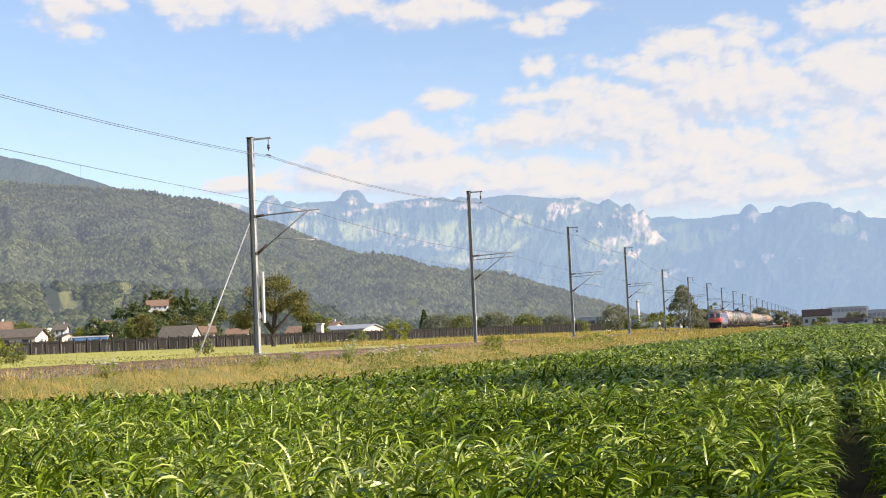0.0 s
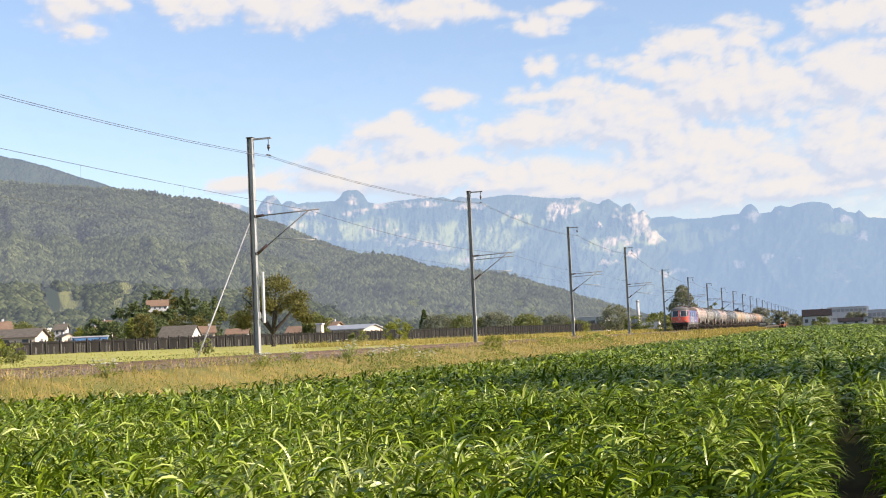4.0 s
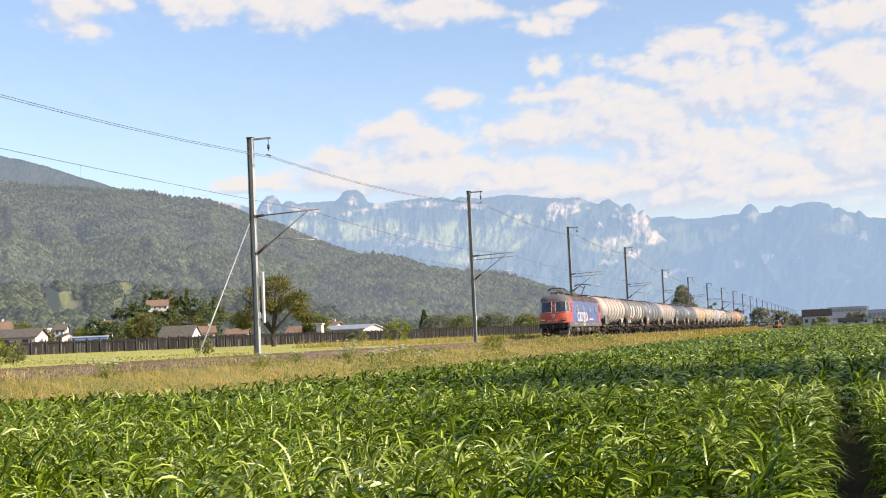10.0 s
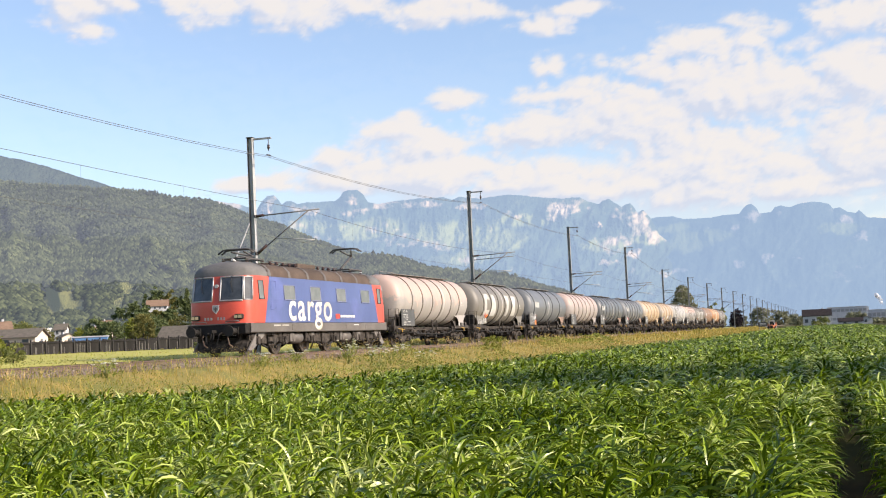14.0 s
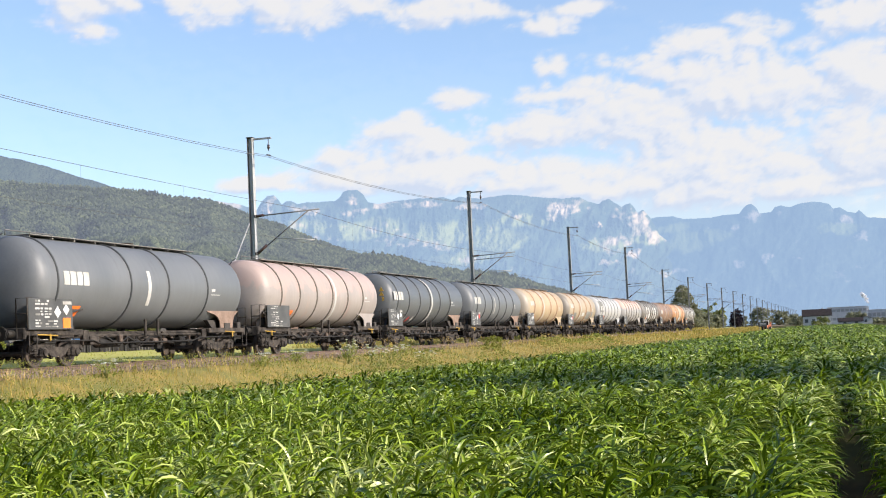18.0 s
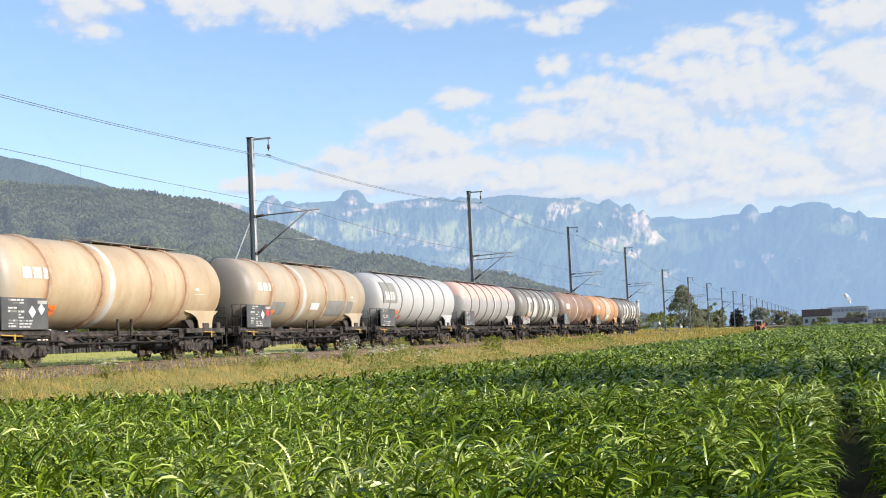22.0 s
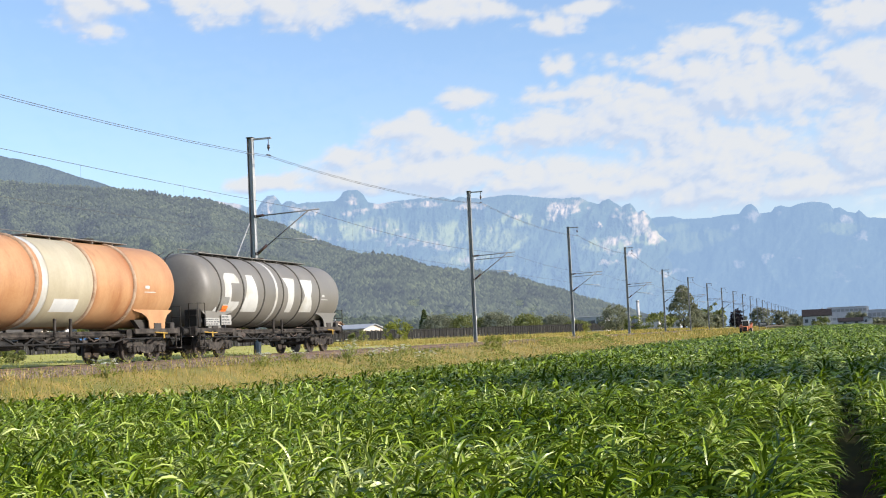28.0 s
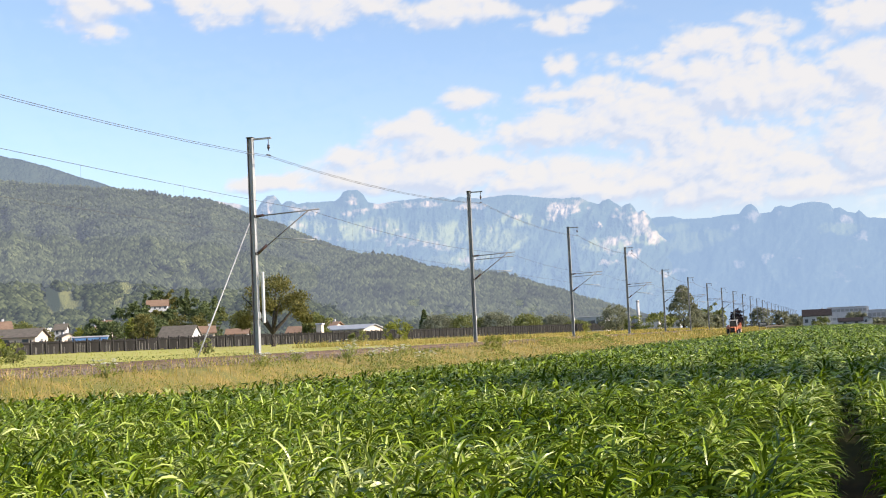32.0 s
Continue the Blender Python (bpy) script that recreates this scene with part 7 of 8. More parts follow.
def tree(x, y, top, w, code, seed, name="tree", label="", count=900, leaf=0.28, base=0.22, z=None, r=None):
    z = ground_z(x, y) if z is None else z
    h = top - z
    words = {"d": "dark green", "m": "green", "l": "light green", "o": "olive-brown", "k": "dark copper-leaved", "y": "yellow-green", "h": "grey-green"}[code[1]]
    t = thing(name, label or f"{words} {'conifer' if code[0] == 'c' else 'leafy tree'} standing in the valley behind the railway", "tree", "trees of the valley", at=pose(x, y, z))
    trunk_part(t, h, w, seed, base, r, name == "walnut_tree")
    if name == "walnut_tree":
        # leaf masses on the limbs with gaps between: offset along, depth, height, half width, half height
        rng = np.random.default_rng(seed)
        cs = []
        for ox, oy, oz, hw, hh in ((-0.36, 0.0, 0.42, 0.16, 0.10), (-0.28, 0.2, 0.58, 0.17, 0.10), (-0.12, -0.1, 0.74, 0.18, 0.12), (0.02, 0.1, 0.88, 0.17, 0.10), (0.16, -0.1, 0.80, 0.16, 0.11), (0.28, 0.1, 0.66, 0.16, 0.11),
                                   (0.38, -0.1, 0.50, 0.12, 0.10), (0.30, 0.2, 0.42, 0.12, 0.07), (0.10, 0.25, 0.62, 0.16, 0.10), (-0.10, 0.3, 0.52, 0.13, 0.08), (-0.42, 0.1, 0.33, 0.09, 0.06), (0.05, -0.25, 0.58, 0.14, 0.09), (0.40, 0.1, 0.36, 0.07, 0.05)):
            k_ = int(count / 13)
            d = rng.normal(0, 1, (k_, 3))
            d = d / np.linalg.norm(d, axis=-1, keepdims=True) * rng.random((k_, 1)) ** 0.45
            lump = 1 + 0.35 * np.sin(d[:, :1] * 9 + ox * 20) * np.cos(d[:, 1:2] * 8)
            cs.append(np.array([ox * w, oy * w, oz * h]) + d * lump * np.array([hw * w, hw * w, hh * h]))
        c = np.concatenate(cs)
        a = rng.normal(0, 1, c.shape)
        a /= np.linalg.norm(a, axis=-1, keepdims=True)
        b = np.cross(a, rng.normal(0, 1, c.shape))
        b /= np.linalg.norm(b, axis=-1, keepdims=True)
        sz = (leaf * (0.6 + 0.8 * rng.random(len(c))))[:, None]
        v = np.stack([c - a * sz, c + b * sz * 0.55, c + a * sz, c - b * sz * 0.55], 1).reshape(-1, 3)
        part("crown", sheet_mesh("crown", v, np.arange(len(v)).reshape(-1, 4), LEAF[code[1]], smooth=False), None, t)
        return t
    part("crown", crown_mesh("crown", h, w, code[0], seed, count, leaf, LEAF[code[1]], base), None, t)
    return t


tree(-47, 105, 8.15, 7.4, "ro", 11, "walnut_tree", "broad walnut tree with dark limbs before the plank fence", 9500, 0.105, 0.40, r=0.26)
tree(-35.5, 328, 12.2, 10.5, "ch", 12, label="tall pear-shaped olive-green tree beside the track", count=11000, leaf=0.22, base=0.03)
tree(-33, 379, 8.4, 6.6, "rm", 13, label="rounded green tree beside the track", count=1500, leaf=0.30, base=0.05)
tree(-34, 419, 7.6, 4.6, "rm", 14, label="slim green tree beside the track", count=900, leaf=0.3, base=0.05)
for k_, (tx, ty, tt, tw, tc_) in enumerate([(-137, 223, 9.0, 5.0, 'rd'), (-133.5, 223, 8.2, 4.6, 'rd'), (-140, 246, 10.2, 5.0, 'ro'), (-220, 393, 14.5, 9.0, 'rd'), (-246, 432, 17.5, 9.0, 'rd'), (-226, 423, 15.0, 9.5, 'ro'),
                                           (-214, 418, 18.5, 10, 'rd'), (-229, 458, 22.4, 7.5, 'cd'), (-175, 340, 11.7, 7.4, 'ro'), (-159, 255, 8.1, 5.8, 'ry'), (-164, 243, 8.0, 7.9, 'ro'), (-152, 262, 9.6, 4.4, 'ry'),
                                           (-205, 430, 15.5, 8.0, 'rm'), (-238, 420, 16.0, 8.0, 'rd'), (-231, 402, 13.5, 6.0, 'ro')]):
    tree(tx, ty, tt, tw, tc_, 20 + k_, count=3600, leaf=0.2 if ty < 300 else 0.30, base=0.03)
# the wooded mound round the white house: bearing and height of the tops in degrees, width, kind
for k_, (tb_, te_, tw_, tc_) in enumerate([(30.55, 2.0, 11, 'rd'), (30.0, 2.3, 12, 'rd'), (29.5, 2.55, 9, 'cd'), (29.05, 2.85, 12, 'rd'), (28.5, 2.75, 11, 'ro'), (28.1, 2.5, 12, 'rd'), (27.75, 2.72, 9, 'cd'), (27.3, 2.35, 12, 'rd'), (26.9, 2.15, 10, 'rd'), (26.4, 1.85, 12, 'rm'), (29.55, 1.98, 11, 'rd'), (29.0, 1.80, 9, 'ro'), (28.5, 1.88, 10, 'rd')]):
    far_ = 925 if k_ < 10 else 850
    tx, ty = -far_ * math.sin(radians(tb_)), far_ * math.cos(radians(tb_))
    tree(tx, ty, 1.6 + far_ * math.tan(radians(te_)), tw_, tc_, 200 + k_, label="tall dark tree on the wooded mound behind the village", count=2600, leaf=0.72, base=0.02, z=17.0)
for k_, (tx, ty, tt, tw, tc_) in enumerate([(-227, 329, 12.3, 8.0, 'rm'), (-87, 213, 7.2, 5.0, 'rm'), (-96, 316, 7.8, 8.2, 'rh'), (-89, 318, 7.6, 8.9, 'rl'), (-82, 320, 8.1, 8.6, 'rh'),
                                           (-76, 331, 7.1, 8.6, 'rl'), (-71, 343, 7.1, 7.8, 'rh'), (-102, 324, 9.6, 3.6, 'cd'), (-50, 312, 8.1, 7.2, 'rh'), (-33, 479, 7.9, 4.8, 'rk'), (-62, 324, 4.8, 6.7, 'rm')]):
    tree(tx, ty, tt, tw, tc_, 40 + k_, count=4500, leaf=0.2, base=0.02)
for k_, (tx, ty, tt, tw, tc_) in enumerate([(-33, 639, 9.6, 10.5, 'rh'), (-26, 679, 8.8, 11.1, 'rh'), (-20, 760, 7.0, 9.6, 'rh'), (12, 720, 6.6, 9.8, 'rh'), (20, 700, 2.6, 9.0, 'rh'), (27, 705, 2.4, 8.0, 'rh'),
                                           (-42, 620, 6.0, 8.0, 'rh'), (-38, 560, 5.2, 5.0, 'rh'), (-34, 350, 6.2, 6.5, 'rh'), (-31.5, 372, 5.0, 5.5, 'rh')]):
    tree(tx, ty, tt, tw, tc_, 60 + k_, count=1800, leaf=0.5, base=0.0)


def bush(x, y, h, w, code, seed, label, count=900, leaf=0.12):
    t = thing("bush", label, "bush", "bushes", at=pose(x, y, ground_z(x, y)))
    for e in ((0.1, 0.05, h * 0.6), (-0.15 * w, 0.1, h * 0.55), (0.18 * w, -0.1, h * 0.5)):
        part("stem", M().cyl((0, 0, -0.05), e, 0.038, 0.013, n=6), BARK, t)
    part("foliage", crown_mesh("foliage", h, w, "r", seed, count, leaf, LEAF[code], 0.0), None, t)
    return t


bush(-38, 296, 4.0, 7.0, "l", 71, "broad light green bush beside the track", 1500, 0.25)
bush(-44, 300, 3.6, 5.0, "l", 72, "light green bush beside the track", 1000, 0.25)
bush(-41.6, 123.2, 2.3, 2.8, "y", 73, "yellow-green bush before the plank fence", 1600, 0.10)
bush(-44.5, 120, 1.4, 2.2, "m", 78, "low dark bush before the plank fence", 700, 0.10)
bush(-35.2, 49.0, 1.25, 1.8, "y", 74, "yellow-green shrub on the meadow", 1300, 0.06)
bush(-33.6, 48.0, 1.0, 1.2, "l", 75, "light green shrub on the meadow", 800, 0.06)
bush(-33.0, 64.5, 1.15, 1.1, "l", 76, "light green shrub behind the mast", 800, 0.05)
bush(-20.7, 79.8, 1.0, 1.3, "y", 77, "pale green shrub on the grassy bank", 1100, 0.05)
bush(-5, 505, 3.8, 6.8, "l", 79, "light green hedge before the white house", 700, 0.35)
# a tree out of view, added beside the field to shade the maize
tree(16.5, 24.6, 12.8, 7.0, "rm", 90, label="unseen leafy tree added beside the maize field for its shade", count=14000, leaf=0.36, base=0.55)

# ---- houses ----
PLASTER = {"white": mat("white_plaster", (0.42, 0.415, 0.40), (0.52, 0.515, 0.50), rough=0.9, scale=1, fine=8), "grey": mat("grey_plaster", (0.38, 0.385, 0.39), (0.46, 0.465, 0.47), rough=0.9, scale=0.6, fine=6),
           "cream": mat("cream_plaster", (0.62, 0.52, 0.40), (0.72, 0.62, 0.50), rough=0.9, scale=1), "orange": mat("orange_plaster", (0.66, 0.28, 0.12), (0.72, 0.36, 0.18), rough=0.9, scale=1),
           "blue": mat("blue_cladding", (0.08, 0.19, 0.40), (0.10, 0.23, 0.45), rough=0.6, scale=1)}
TILE = {"brown": mat("brown_tiles", (0.105, 0.092, 0.074), (0.165, 0.145, 0.118), spec=0.12, rough=0.9, scale=1.5, fine=8, bump=0.3), "red": mat("red_tiles", (0.18, 0.118, 0.08), (0.26, 0.175, 0.12), spec=0.12, rough=0.9, scale=1.5, fine=8, bump=0.3),
        "dark": mat("dark_tiles", (0.022, 0.018, 0.018), (0.04, 0.034, 0.033), spec=0.1, rough=0.9, scale=1.2, fine=8, bump=0.3), "pale": mat("pale_sheet_roof", (0.26, 0.27, 0.28), (0.36, 0.37, 0.38), rough=0.5, scale=0.6)}
# panes of far buildings: dark glass lightened to stand for haze
FARPANE = mat("haze_grey_window", (0.20, 0.205, 0.21), (0.27, 0.275, 0.28), rough=0.3)
SHUTTER = mat("dark_window", (0.05, 0.055, 0.06), (0.08, 0.085, 0.09), rough=0.3)


def house(x, y, w, d, eave, ridge_z, wall, roof, rz, label, rows=1, cols=3, base=None, name="house", over=0.5, chimney=True):
    """w along the ridge, d across; eave and ridge are heights above sea of the field."""
    z = (ground_z(x, y) if base is None else base)
    t = thing(name, label, "house", "buildings of the valley", at=pose(x, y, z - 0.3, 0, 0, rz))
    he, hr = eave - z + 0.3, ridge_z - z + 0.3
    m = M().prism([(-d / 2, 0), (d / 2, 0), (d / 2, he), (0, hr - 0.12), (-d / 2, he)], 0, -w / 2, w / 2)
    body = part("wall", m, PLASTER[wall], t)
    sl = (hr - he) / (d / 2)
    for s in (-1, 1):
        e = d / 2 + over
        pts = [(s * e, he - over * sl), (0, hr), (0, hr + 0.18), (s * e, he - over * sl + 0.18)]
        part("roof", M().prism(pts if s > 0 else pts[::-1], 0, -w / 2 - over, w / 2 + over), TILE[roof], t)
    if chimney:
        part("chimney", M().box((w * 0.2, d * 0.12, hr + 0.2), (0.5, 0.5, 1.0), 0.04), PLASTER["grey"], t)
    wh = (he - 0.3) / max(1, rows)
    for r in range(rows):
        for c in range(cols):
            for s in (-1, 1):
                wx = -w / 2 + (c + 0.5) * w / cols
                win = part("window", M().box((wx, s * d / 2, 0.3 + (r + 0.55) * wh), (min(1.2, w / cols * 0.5), 0.10, min(1.3, wh * 0.5)), 0.02), SHUTTER, t)
                part("window_frame", M().box((wx, s * (d / 2 + 0.02), 0.3 + (r + 0.55) * wh - min(1.3, wh * 0.5) / 2 - 0.05), (min(1.2, w / cols * 0.5) + 0.2, 0.16, 0.08)), PLASTER["white"], win)
    for s in (-1, 1):
        part("window", M().box((s * w / 2, 0, he * 0.6), (0.10, 1.2, 1.2), 0.02), SHUTTER, t)
    return t


def block(x, y, w, d, h, wall, label, strips=0, name="building", base=None, rz=0.0, roof="grey", category="building"):
    z = ground_z(x, y) if base is None else base
    t = thing(name, label, category, "buildings of the valley", at=pose(x, y, z - 0.3, 0, 0, rz))
    part("wall", M().box((0, 0, (h + 0.3) / 2), (w, d, h + 0.3), 0.05), PLASTER[wall], t)
    part("parapet", M().box((0, 0, h + 0.42), (w + 0.3, d + 0.3, 0.25), 0.04), PLASTER[roof], t)
    for s in range(strips):
        zz = 0.3 + h * (s + 0.62) / max(1, strips)
        n = max(3, int(w / 2.6))
        for k in range(n):
            part("window", M().box((-w / 2 + (k + 0.5) * w / n, -d / 2, zz), (w / n * 0.82, 0.12, h / strips * 0.30), 0.02), FARPANE if y > 600 else SHUTTER, t)
    return t


house(-5.7, 522, 10.4, 8, 4.3, 6.6, "white", "dark", 0, "white house with a dark pitched roof beyond the field", 1, 4, over=0.4)
block(8.9, 850, 23.5, 14, 10.4, "grey", "large grey flat-roofed building with two rows of windows", 2)
house(7.0, 560, 9.2, 7, 1.6, 2.9, "grey", "dark", 0, "low grey shed with a dark roof", 1, 2, chimney=False, name="shed")
house(15.0, 650, 5.0, 6, 2.6, 3.6, "white", "brown", 90, "small white house beyond the field", 1, 2, chimney=False)
block(30.3, 899, 16.5, 12, 8.3, "grey", "pale flat-roofed industrial building", 1)
block(22.0, 905, 2.6, 2.6, 10.6, "white", "white roof stack of the industrial plant", 0, "stack")
block(-95, 693, 15, 10, 7.5, "white", "white factory building far behind the fence", 1)
st_ = thing("factory_chimney", "tall round white factory chimney", "chimney", "buildings of the valley", at=pose(-98.1, 688, ground_z(-98, 688)))
part("shaft", M().cyl((0, 0, -0.3), (0, 0, 15.0), 0.95, 0.75, n=20), PLASTER["white"], st_)
part("crown_ring", M().cyl((0, 0, 14.2), (0, 0, 15.2), 0.95, n=20), PLASTER["white"], st_)
for k_, (hx, hy, hw_) in enumerate([(-112, 715, 8), (-84, 720, 9), (-120, 760, 10), (-72, 740, 8), (-104, 800, 12)]):
    block(hx, hy, hw_, 8, 5.5 - k_ % 3, "white", "white flat-roofed building in the distance", 1)
block(-73.1, 413, 9.0, 10, 4.6, "grey", "low grey hall behind the fence", 1, roof="white")
house(-98.7, 262, 9.4, 12, 4.6, 5.5, "cream", "pale", 0, "long low hall with a pale sheet roof", 1, 3, chimney=False, name="hall")
house(-107, 270, 4, 6, 5.5, 6.5, "cream", "red", 0, "small house with a red tiled roof", 1, 2)
block(-75.1, 185.3, 0.9, 0.9, 2.7, "cream", "slim cream concrete pillar behind the fence", 0, "pillar", category="pillar")
house(-142, 266, 7.6, 7, 4.9, 7.3, "white", "brown", 8, "white gabled house with a brown tiled roof", 1, 2, chimney=False, over=0.35)
house(-149.7, 294, 4, 6, 6.0, 7.5, "cream", "red", 30, "small cream house with a red tiled roof", 1, 2)
house(-143.9, 300, 5, 6, 5.4, 6.6, "white", "red", 20, "small white house with a red tiled roof", 1, 2)
house(-127, 300, 5, 6, 5.0, 6.4, "white", "red", 10, "small white house with a reddish roof", 1, 2)
house(-142, 206, 7.2, 7, 5.5, 6.9, "cream", "brown", 15, "low house with a long brown roof", 1, 2, chimney=False)
house(-174, 244, 4.5, 6, 8.2, 9.7, "orange", "red", 40, "orange plastered house with a red roof", 2, 2)
block(-136.9, 221, 6.6, 6, 1.9, "blue", "bright blue flat-roofed hall", 0, "hall", roof="grey", rz=25)
block(-166.8, 249, 2.6, 4, 4.0, "white", "small white flat-roofed outbuilding", 0, "outbuilding")
for k_, (hx, hy, he_, hr_) in enumerate([(-244.7, 377, 11.6, 13.6), (-236, 382, 10.4, 12.2), (-262, 372, 11.5, 13.2), (-253, 376, 9.6, 11.2), (-247, 395, 9.8, 11.6), (-232, 360, 8.6, 10.0), (-266, 396, 10.8, 12.4), (-325, 538, 17.2, 18.8)]):
    house(hx, hy, 3.6 + 0.7 * (k_ % 3), 4.8, he_ - 0.9, hr_ - 1.2, "cream" if k_ % 3 else "white", "red" if k_ % 3 == 1 else "brown", 20 + 25 * k_, "village house with a tiled roof at the hill foot", 2, 2)
house(-426.6, 770, 13, 9, 32.6, 36.2, "white", "red", 25, "large white house with a brown tiled roof on the slope", 2, 4, base=25.0, over=0.9)
# ---- sign on two legs at the field path ----
sg = thing("field_sign", "dark board with pale bars on two posts", "sign", at=pose(-16.6, 330, ground_z(-16.6)))
part("board", M().box((0, 0, 1.75), (2.1, 0.10, 1.05), 0.02), BOARD, sg)
for z_ in (1.95, 1.65):
    part("pale_bar", M().box((0, -0.06, z_), (1.5, 0.015, 0.14)), LETTER, sg)
for x_ in (-0.8, 0.8):
    part("leg", M().box((x_, 0.04, 0.6), (0.10, 0.10, 1.3), 0.01), GALV, sg)

# ---- orange tractor on the field path ----
TRACTOR_OR = mat("tractor_orange", (0.46, 0.145, 0.06), (0.56, 0.20, 0.09), rough=0.45, scale=2)
TYRE = mat("tyre_rubber", (0.02, 0.02, 0.02), (0.035, 0.035, 0.033), rough=0.9, scale=3)


def tractor_build():
    t = thing("tractor", "small orange tractor with a pale cab roof and implement", "tractor")
    part("bonnet", M().box((0, -1.2, 1.15), (0.85, 1.7, 0.75), 0.10), TRACTOR_OR, t)
    part("grille", M().box((0, -2.06, 1.12), (0.7, 0.05, 0.55), 0.01), BLACKISH, t)
    part("front_weight", M().box((0, -2.25, 0.75), (0.8, 0.3, 0.4), 0.05), BLACKISH, t)
    cab_ = part("cab", M().box((0, 0.35, 1.1), (1.35, 1.4, 0.9), 0.06), TRACTOR_OR, t)
    for x in (-0.62, 0.62):
        for y in (-0.3, 1.0):
            part("cab_pillar", M().cyl((x, y, 1.5), (x * 0.92, y * 0.95, 2.55), 0.04, n=8), WHITE, cab_)
    part("cab_glass", M().box((0, 0.35, 2.0), (1.16, 1.22, 0.95), 0.04), GLASS, cab_)
    part("cab_roof", M().box((0, 0.35, 2.62), (1.45, 1.6, 0.16), 0.06), WHITE, cab_, "pale cab roof")
    for x in (-0.95, 0.95):
        part("mudguard", M().loft([[(x - 0.25, 0.75 + 0.92 * math.cos(a), 0.75 + 0.92 * math.sin(a)), (x + 0.25, 0.75 + 0.92 * math.cos(a), 0.75 + 0.92 * math.sin(a))] for a in [0.3 + 0.26 * k for k in range(10)]], closed=False), TRACTOR_OR, t)
    part("implement", M().box((0.0, 2.2, 1.25), (2.3, 0.9, 1.2), 0.08).box((1.0, 2.3, 1.9), (0.3, 0.3, 0.6), 0.05), TRACTOR_OR, t, "orange rear implement")
    part("exhaust", M().cyl((0.3, -0.9, 1.4), (0.3, -0.9, 2.5), 0.04, n=8), BLACKISH, t)
    out = []
    for x, y, r, w_ in ((-0.95, 0.75, 0.75, 0.42), (0.95, 0.75, 0.75, 0.42), (-0.75, -1.45, 0.48, 0.3), (0.75, -1.45, 0.48, 0.3)):
        wh = part("wheel", M().cyl((-w_ / 2, 0, 0), (w_ / 2, 0, 0), r, n=24), TYRE, t)
        lugs = M()
        for k in range(12):
            a = k * math.pi / 6
            lugs.box((0, math.cos(a) * r, math.sin(a) * r), (w_ * 0.9, 0.06, 0.06), 0, Matrix.Rotation(a, 3, "X"))
        part("tread", lugs, TYRE, wh)
        part("rim", M().cyl((-w_ / 2 - 0.01, 0, 0), (w_ / 2 + 0.01, 0, 0), r * 0.55, n=16), WHITE, wh)
        wh.location = (x, y, r)
        out.append((wh, x, y, r))
    return t, out


tractor, tractor_wheels = tractor_build()

# ---- flowering weeds on the bank ----
STEM = mat("weed_stem", (0.16, 0.19, 0.05), (0.24, 0.25, 0.08), rough=0.8, scale=4)
PETAL = mat("white_petals", (0.42, 0.43, 0.33), (0.56, 0.56, 0.46), rough=0.8, scale=8)


def weed(x, y, h, seed, label="tall weed with flat white flower heads", flowers=11):
    rng = random.Random(seed)
    t = thing("flowering_weed", label, "weed", "flowering weeds on the bank", at=pose(x, y, ground_z(x, y)))
    heads = []
    for k in range(flowers):
        a, l = rng.uniform(0, 6.28), rng.uniform(0.15, 0.55)
        top_ = (math.cos(a) * l, math.sin(a) * l, h * rng.uniform(0.7, 1.0))
        part("stem", M().tube([(0, 0, -0.03), (top_[0] * 0.3, top_[1] * 0.3, h * 0.4), top_], 0.012, n=4), STEM, t)
        heads.append(top_)
    for hx, hy, hz in heads:
        m = M()
        for k in range(12):
            a, l = rng.uniform(0, 6.28), rng.uniform(0, 0.085)
            m.box((hx + math.cos(a) * l, hy + math.sin(a) * l, hz + rng.uniform(0, .03)), (0.024, 0.024, 0.012), 0, Matrix.Rotation(rng.uniform(-.5, .5), 3, "X"))
        part("flower_head", m, PETAL, t)
    part("foliage", crown_mesh("weed_foliage", h * 0.8, 0.8, "r", seed, 150, 0.04, HERB, 0.0), None, t)
    return t


for k_, (wx, wy, wh_) in enumerate([(-20.9, 55.0, 1.25), (-20.4, 56.5, 1.1), (-19.6, 55.2, 1.3), (-20.0, 58.0, 1.2), (-20.6, 54.0, 1.0), (-21.0, 46.0, 0.7), (-21.2, 35.0, 0.75), (-20.4, 60.5, 1.0), (-21.4, 50.0, 0.6), (-19.0, 60.0, 1.1)]):
    weed(wx, wy, wh_ * 0.8, 100 + k_)

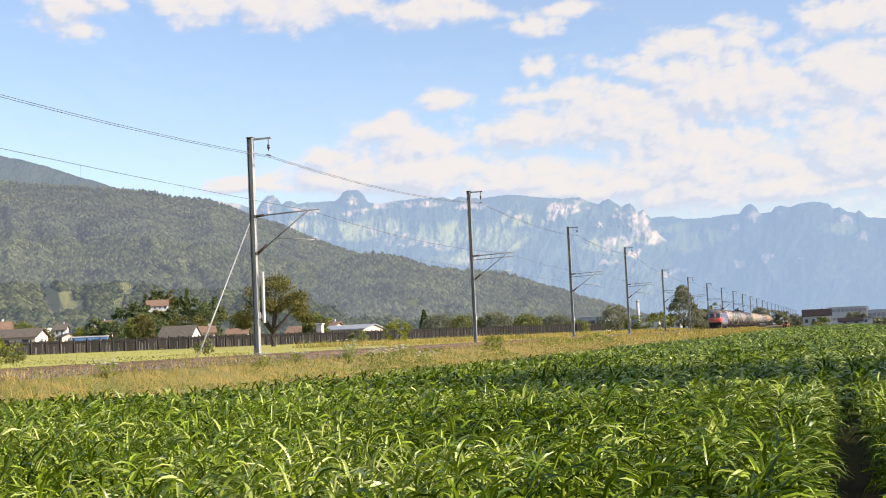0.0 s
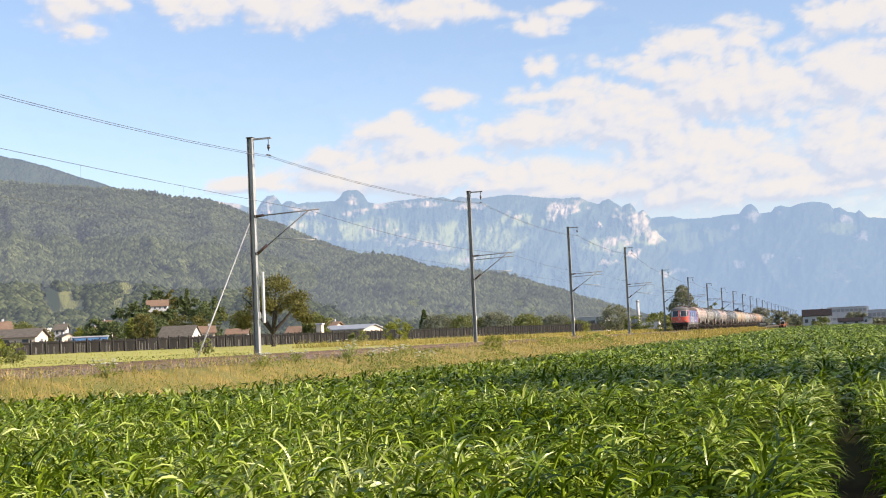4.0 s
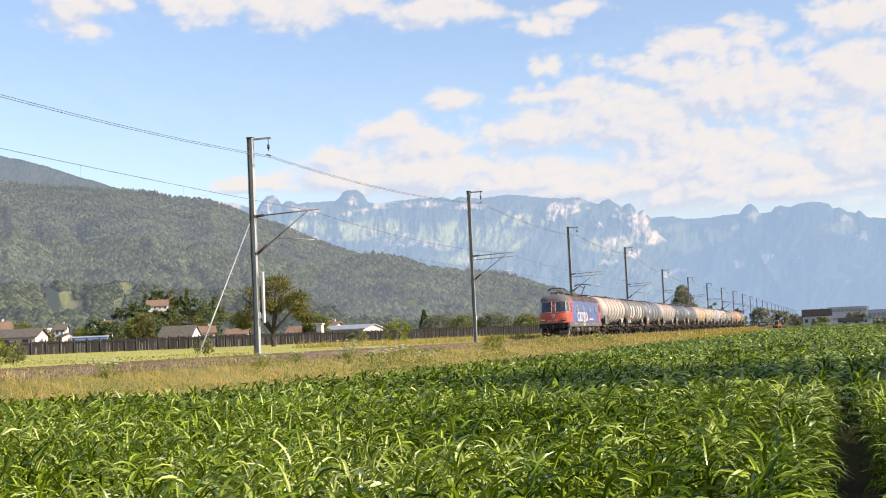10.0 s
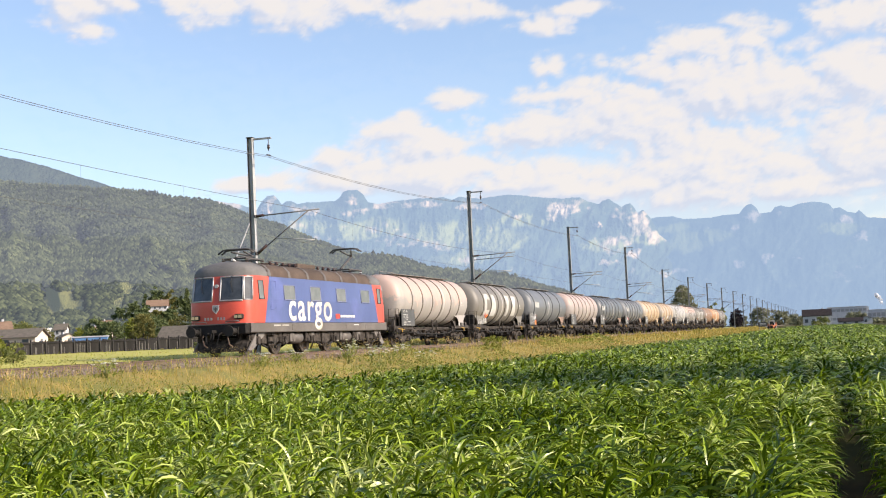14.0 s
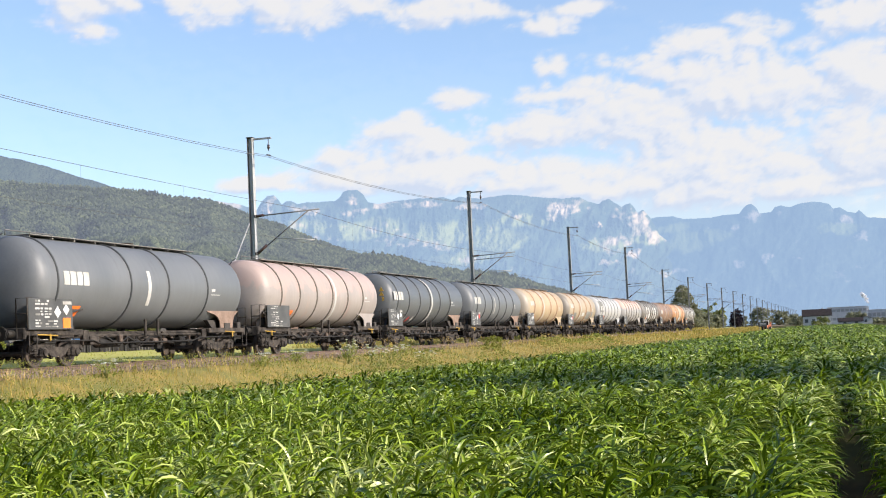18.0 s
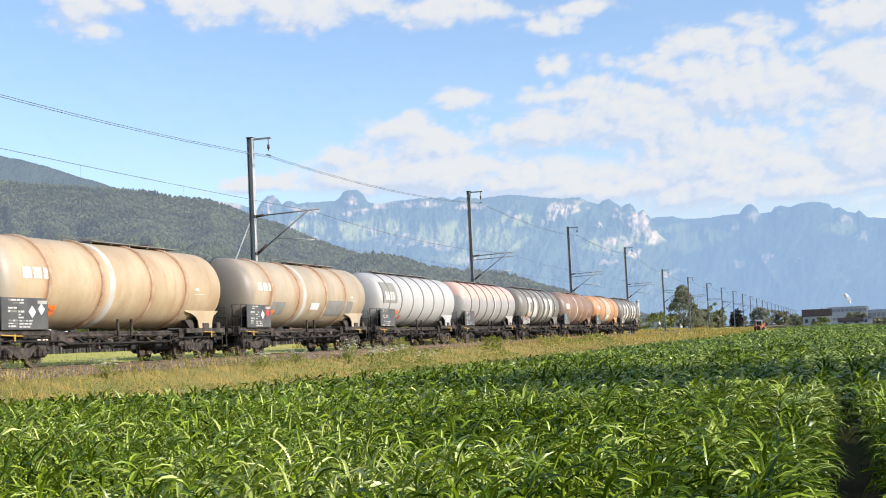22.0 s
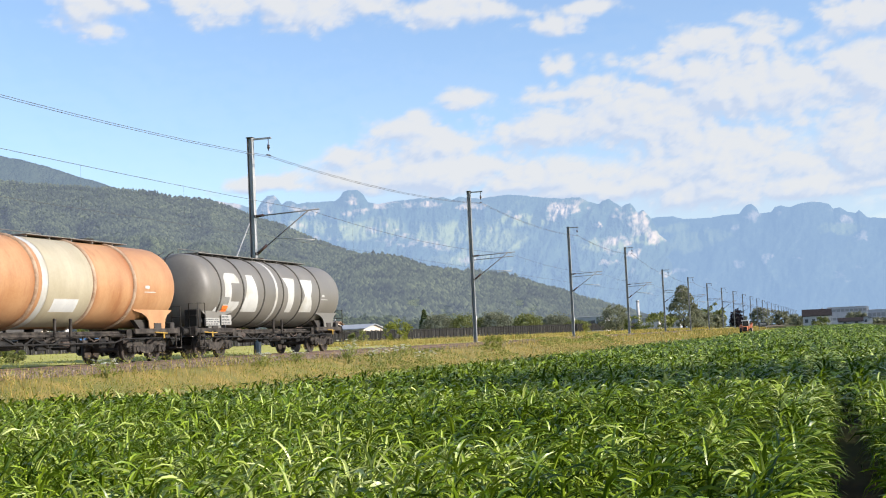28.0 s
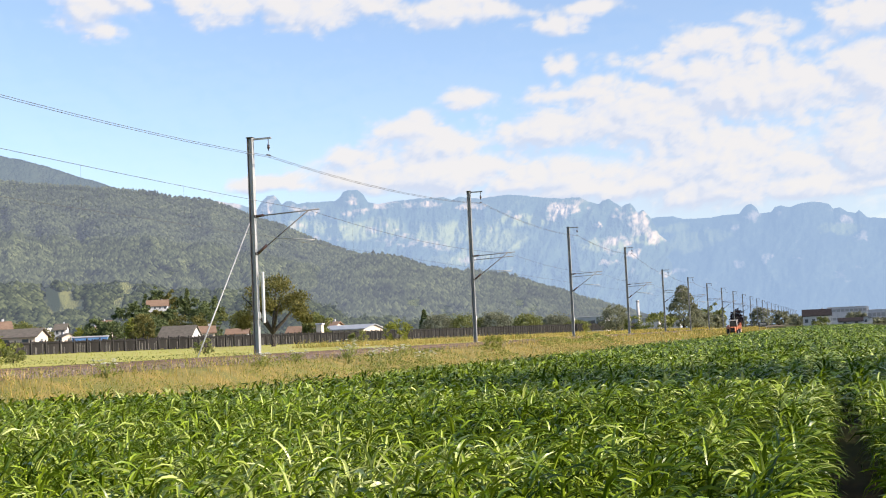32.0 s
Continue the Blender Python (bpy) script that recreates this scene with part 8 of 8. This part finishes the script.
# ---- steam drifting off the plant ----
STEAM = mat("white_steam", (0.80, 0.80, 0.80), (0.88, 0.88, 0.88), rough=1.0, spec=0.0, scale=0.3, fine=1.5)
STEAM.node_tree.nodes["Principled BSDF"].inputs["Alpha"].default_value = 0.30
steam = thing("steam_puff", "small white puff of steam drifting from the plant", "steam")
rs_ = random.Random(8)
for k_ in range(14):
    f_ = (k_ / 13) ** 1.3
    c_ = (3.6 * f_ - 1.8 + rs_.uniform(-0.9, 0.9), rs_.uniform(-0.8, 0.8), 6.5 * (1 - f_) ** 1.2 - 3.0 + rs_.uniform(-0.4, 0.4))
    r_ = 1.35 - 0.75 * f_
    ring_ = [[(c_[0] + r_ * math.sin(a_) * math.cos(b_) * (0.8 + 0.4 * rs_.random()), c_[1] + r_ * math.sin(a_) * math.sin(b_), c_[2] + r_ * math.cos(a_)) for b_ in [math.pi * j_ / 5 for j_ in range(10)]] for a_ in (0.15, 0.7, 1.25, 1.85, 2.45, 2.98)]
    part("puff", M().loft(ring_, caps=True), STEAM, steam)
# ---- what moves ----
LAG = [(0.0, 0.0), (6.0, 0.0), (9.0, 0.1), (12.0, 0.35), (14.0, 0.5), (17.0, 1.15), (20.5, 1.75), (23.0, 1.5), (25.0, 1.2), (28.5, 1.0), (32.0, 1.0)]


def motions():
    end = 32.0
    for ob, start in [(loco, FRONT0)] + [(w, WAGON0 + PITCH * i) for i, w in enumerate(wagons)]:
        # the train loses and regains a little of its pace on the way
        walk(ob, [(t, pose(TRACK_X, start - SPEED * t + lag, RAIL_Z)) for t, lag in LAG])
    # wheels roll: a row for every 75 degrees
    for ob in [w for v in (loco, *wagons) for w in v.children if "radius" in w.keys()]:
        r, y = ob["radius"], ob.location.y
        rate = SPEED / r
        n = int(math.ceil(rate * end / radians(75)))
        walk(ob, [(k * end / n, pose(0, y, r, math.degrees(rate * k * end / n) % 360)) for k in range(n + 1)])
    # tractor on the field path
    walk(tractor, [(t, pose(-16.0, 479.0 - 8.0 * t, 0.0)) for t in (0.0, 16.0, end)])
    for wh, x, y, r in tractor_wheels:
        n = int(math.ceil(8.0 / r * end / radians(75)))
        walk(wh, [(k * end / n, pose(x, y, r, math.degrees(8.0 / r * k * end / n) % 360)) for k in range(n + 1)])
    # the puff of steam drifts off and sinks behind the roofs
    walk(steam, [(0, pose(68.4, 930.0, 13.5)), (13, pose(34.6, 930.0, 14.5)), (14, pose(31.4, 930.0, 15.4)), (16.5, pose(26.4, 930.0, 17.2)), (19, pose(19.4, 930.0, 16.1)), (21, pose(14.3, 930.0, 16.7)), (23, pose(7.6, 930.0, 16.3)), (25, pose(2.1, 930.0, 11.2)), (27.5, pose(-4.5, 930.0, 1.0)), (32, pose(-13.4, 930.0, -9.4))])
    # clouds drift to the right
    walk(clouds, [(t, pose(*EYE, 0, 0, -1.0 * t / end)) for t in (0.0, 16.0, end)])


motions()
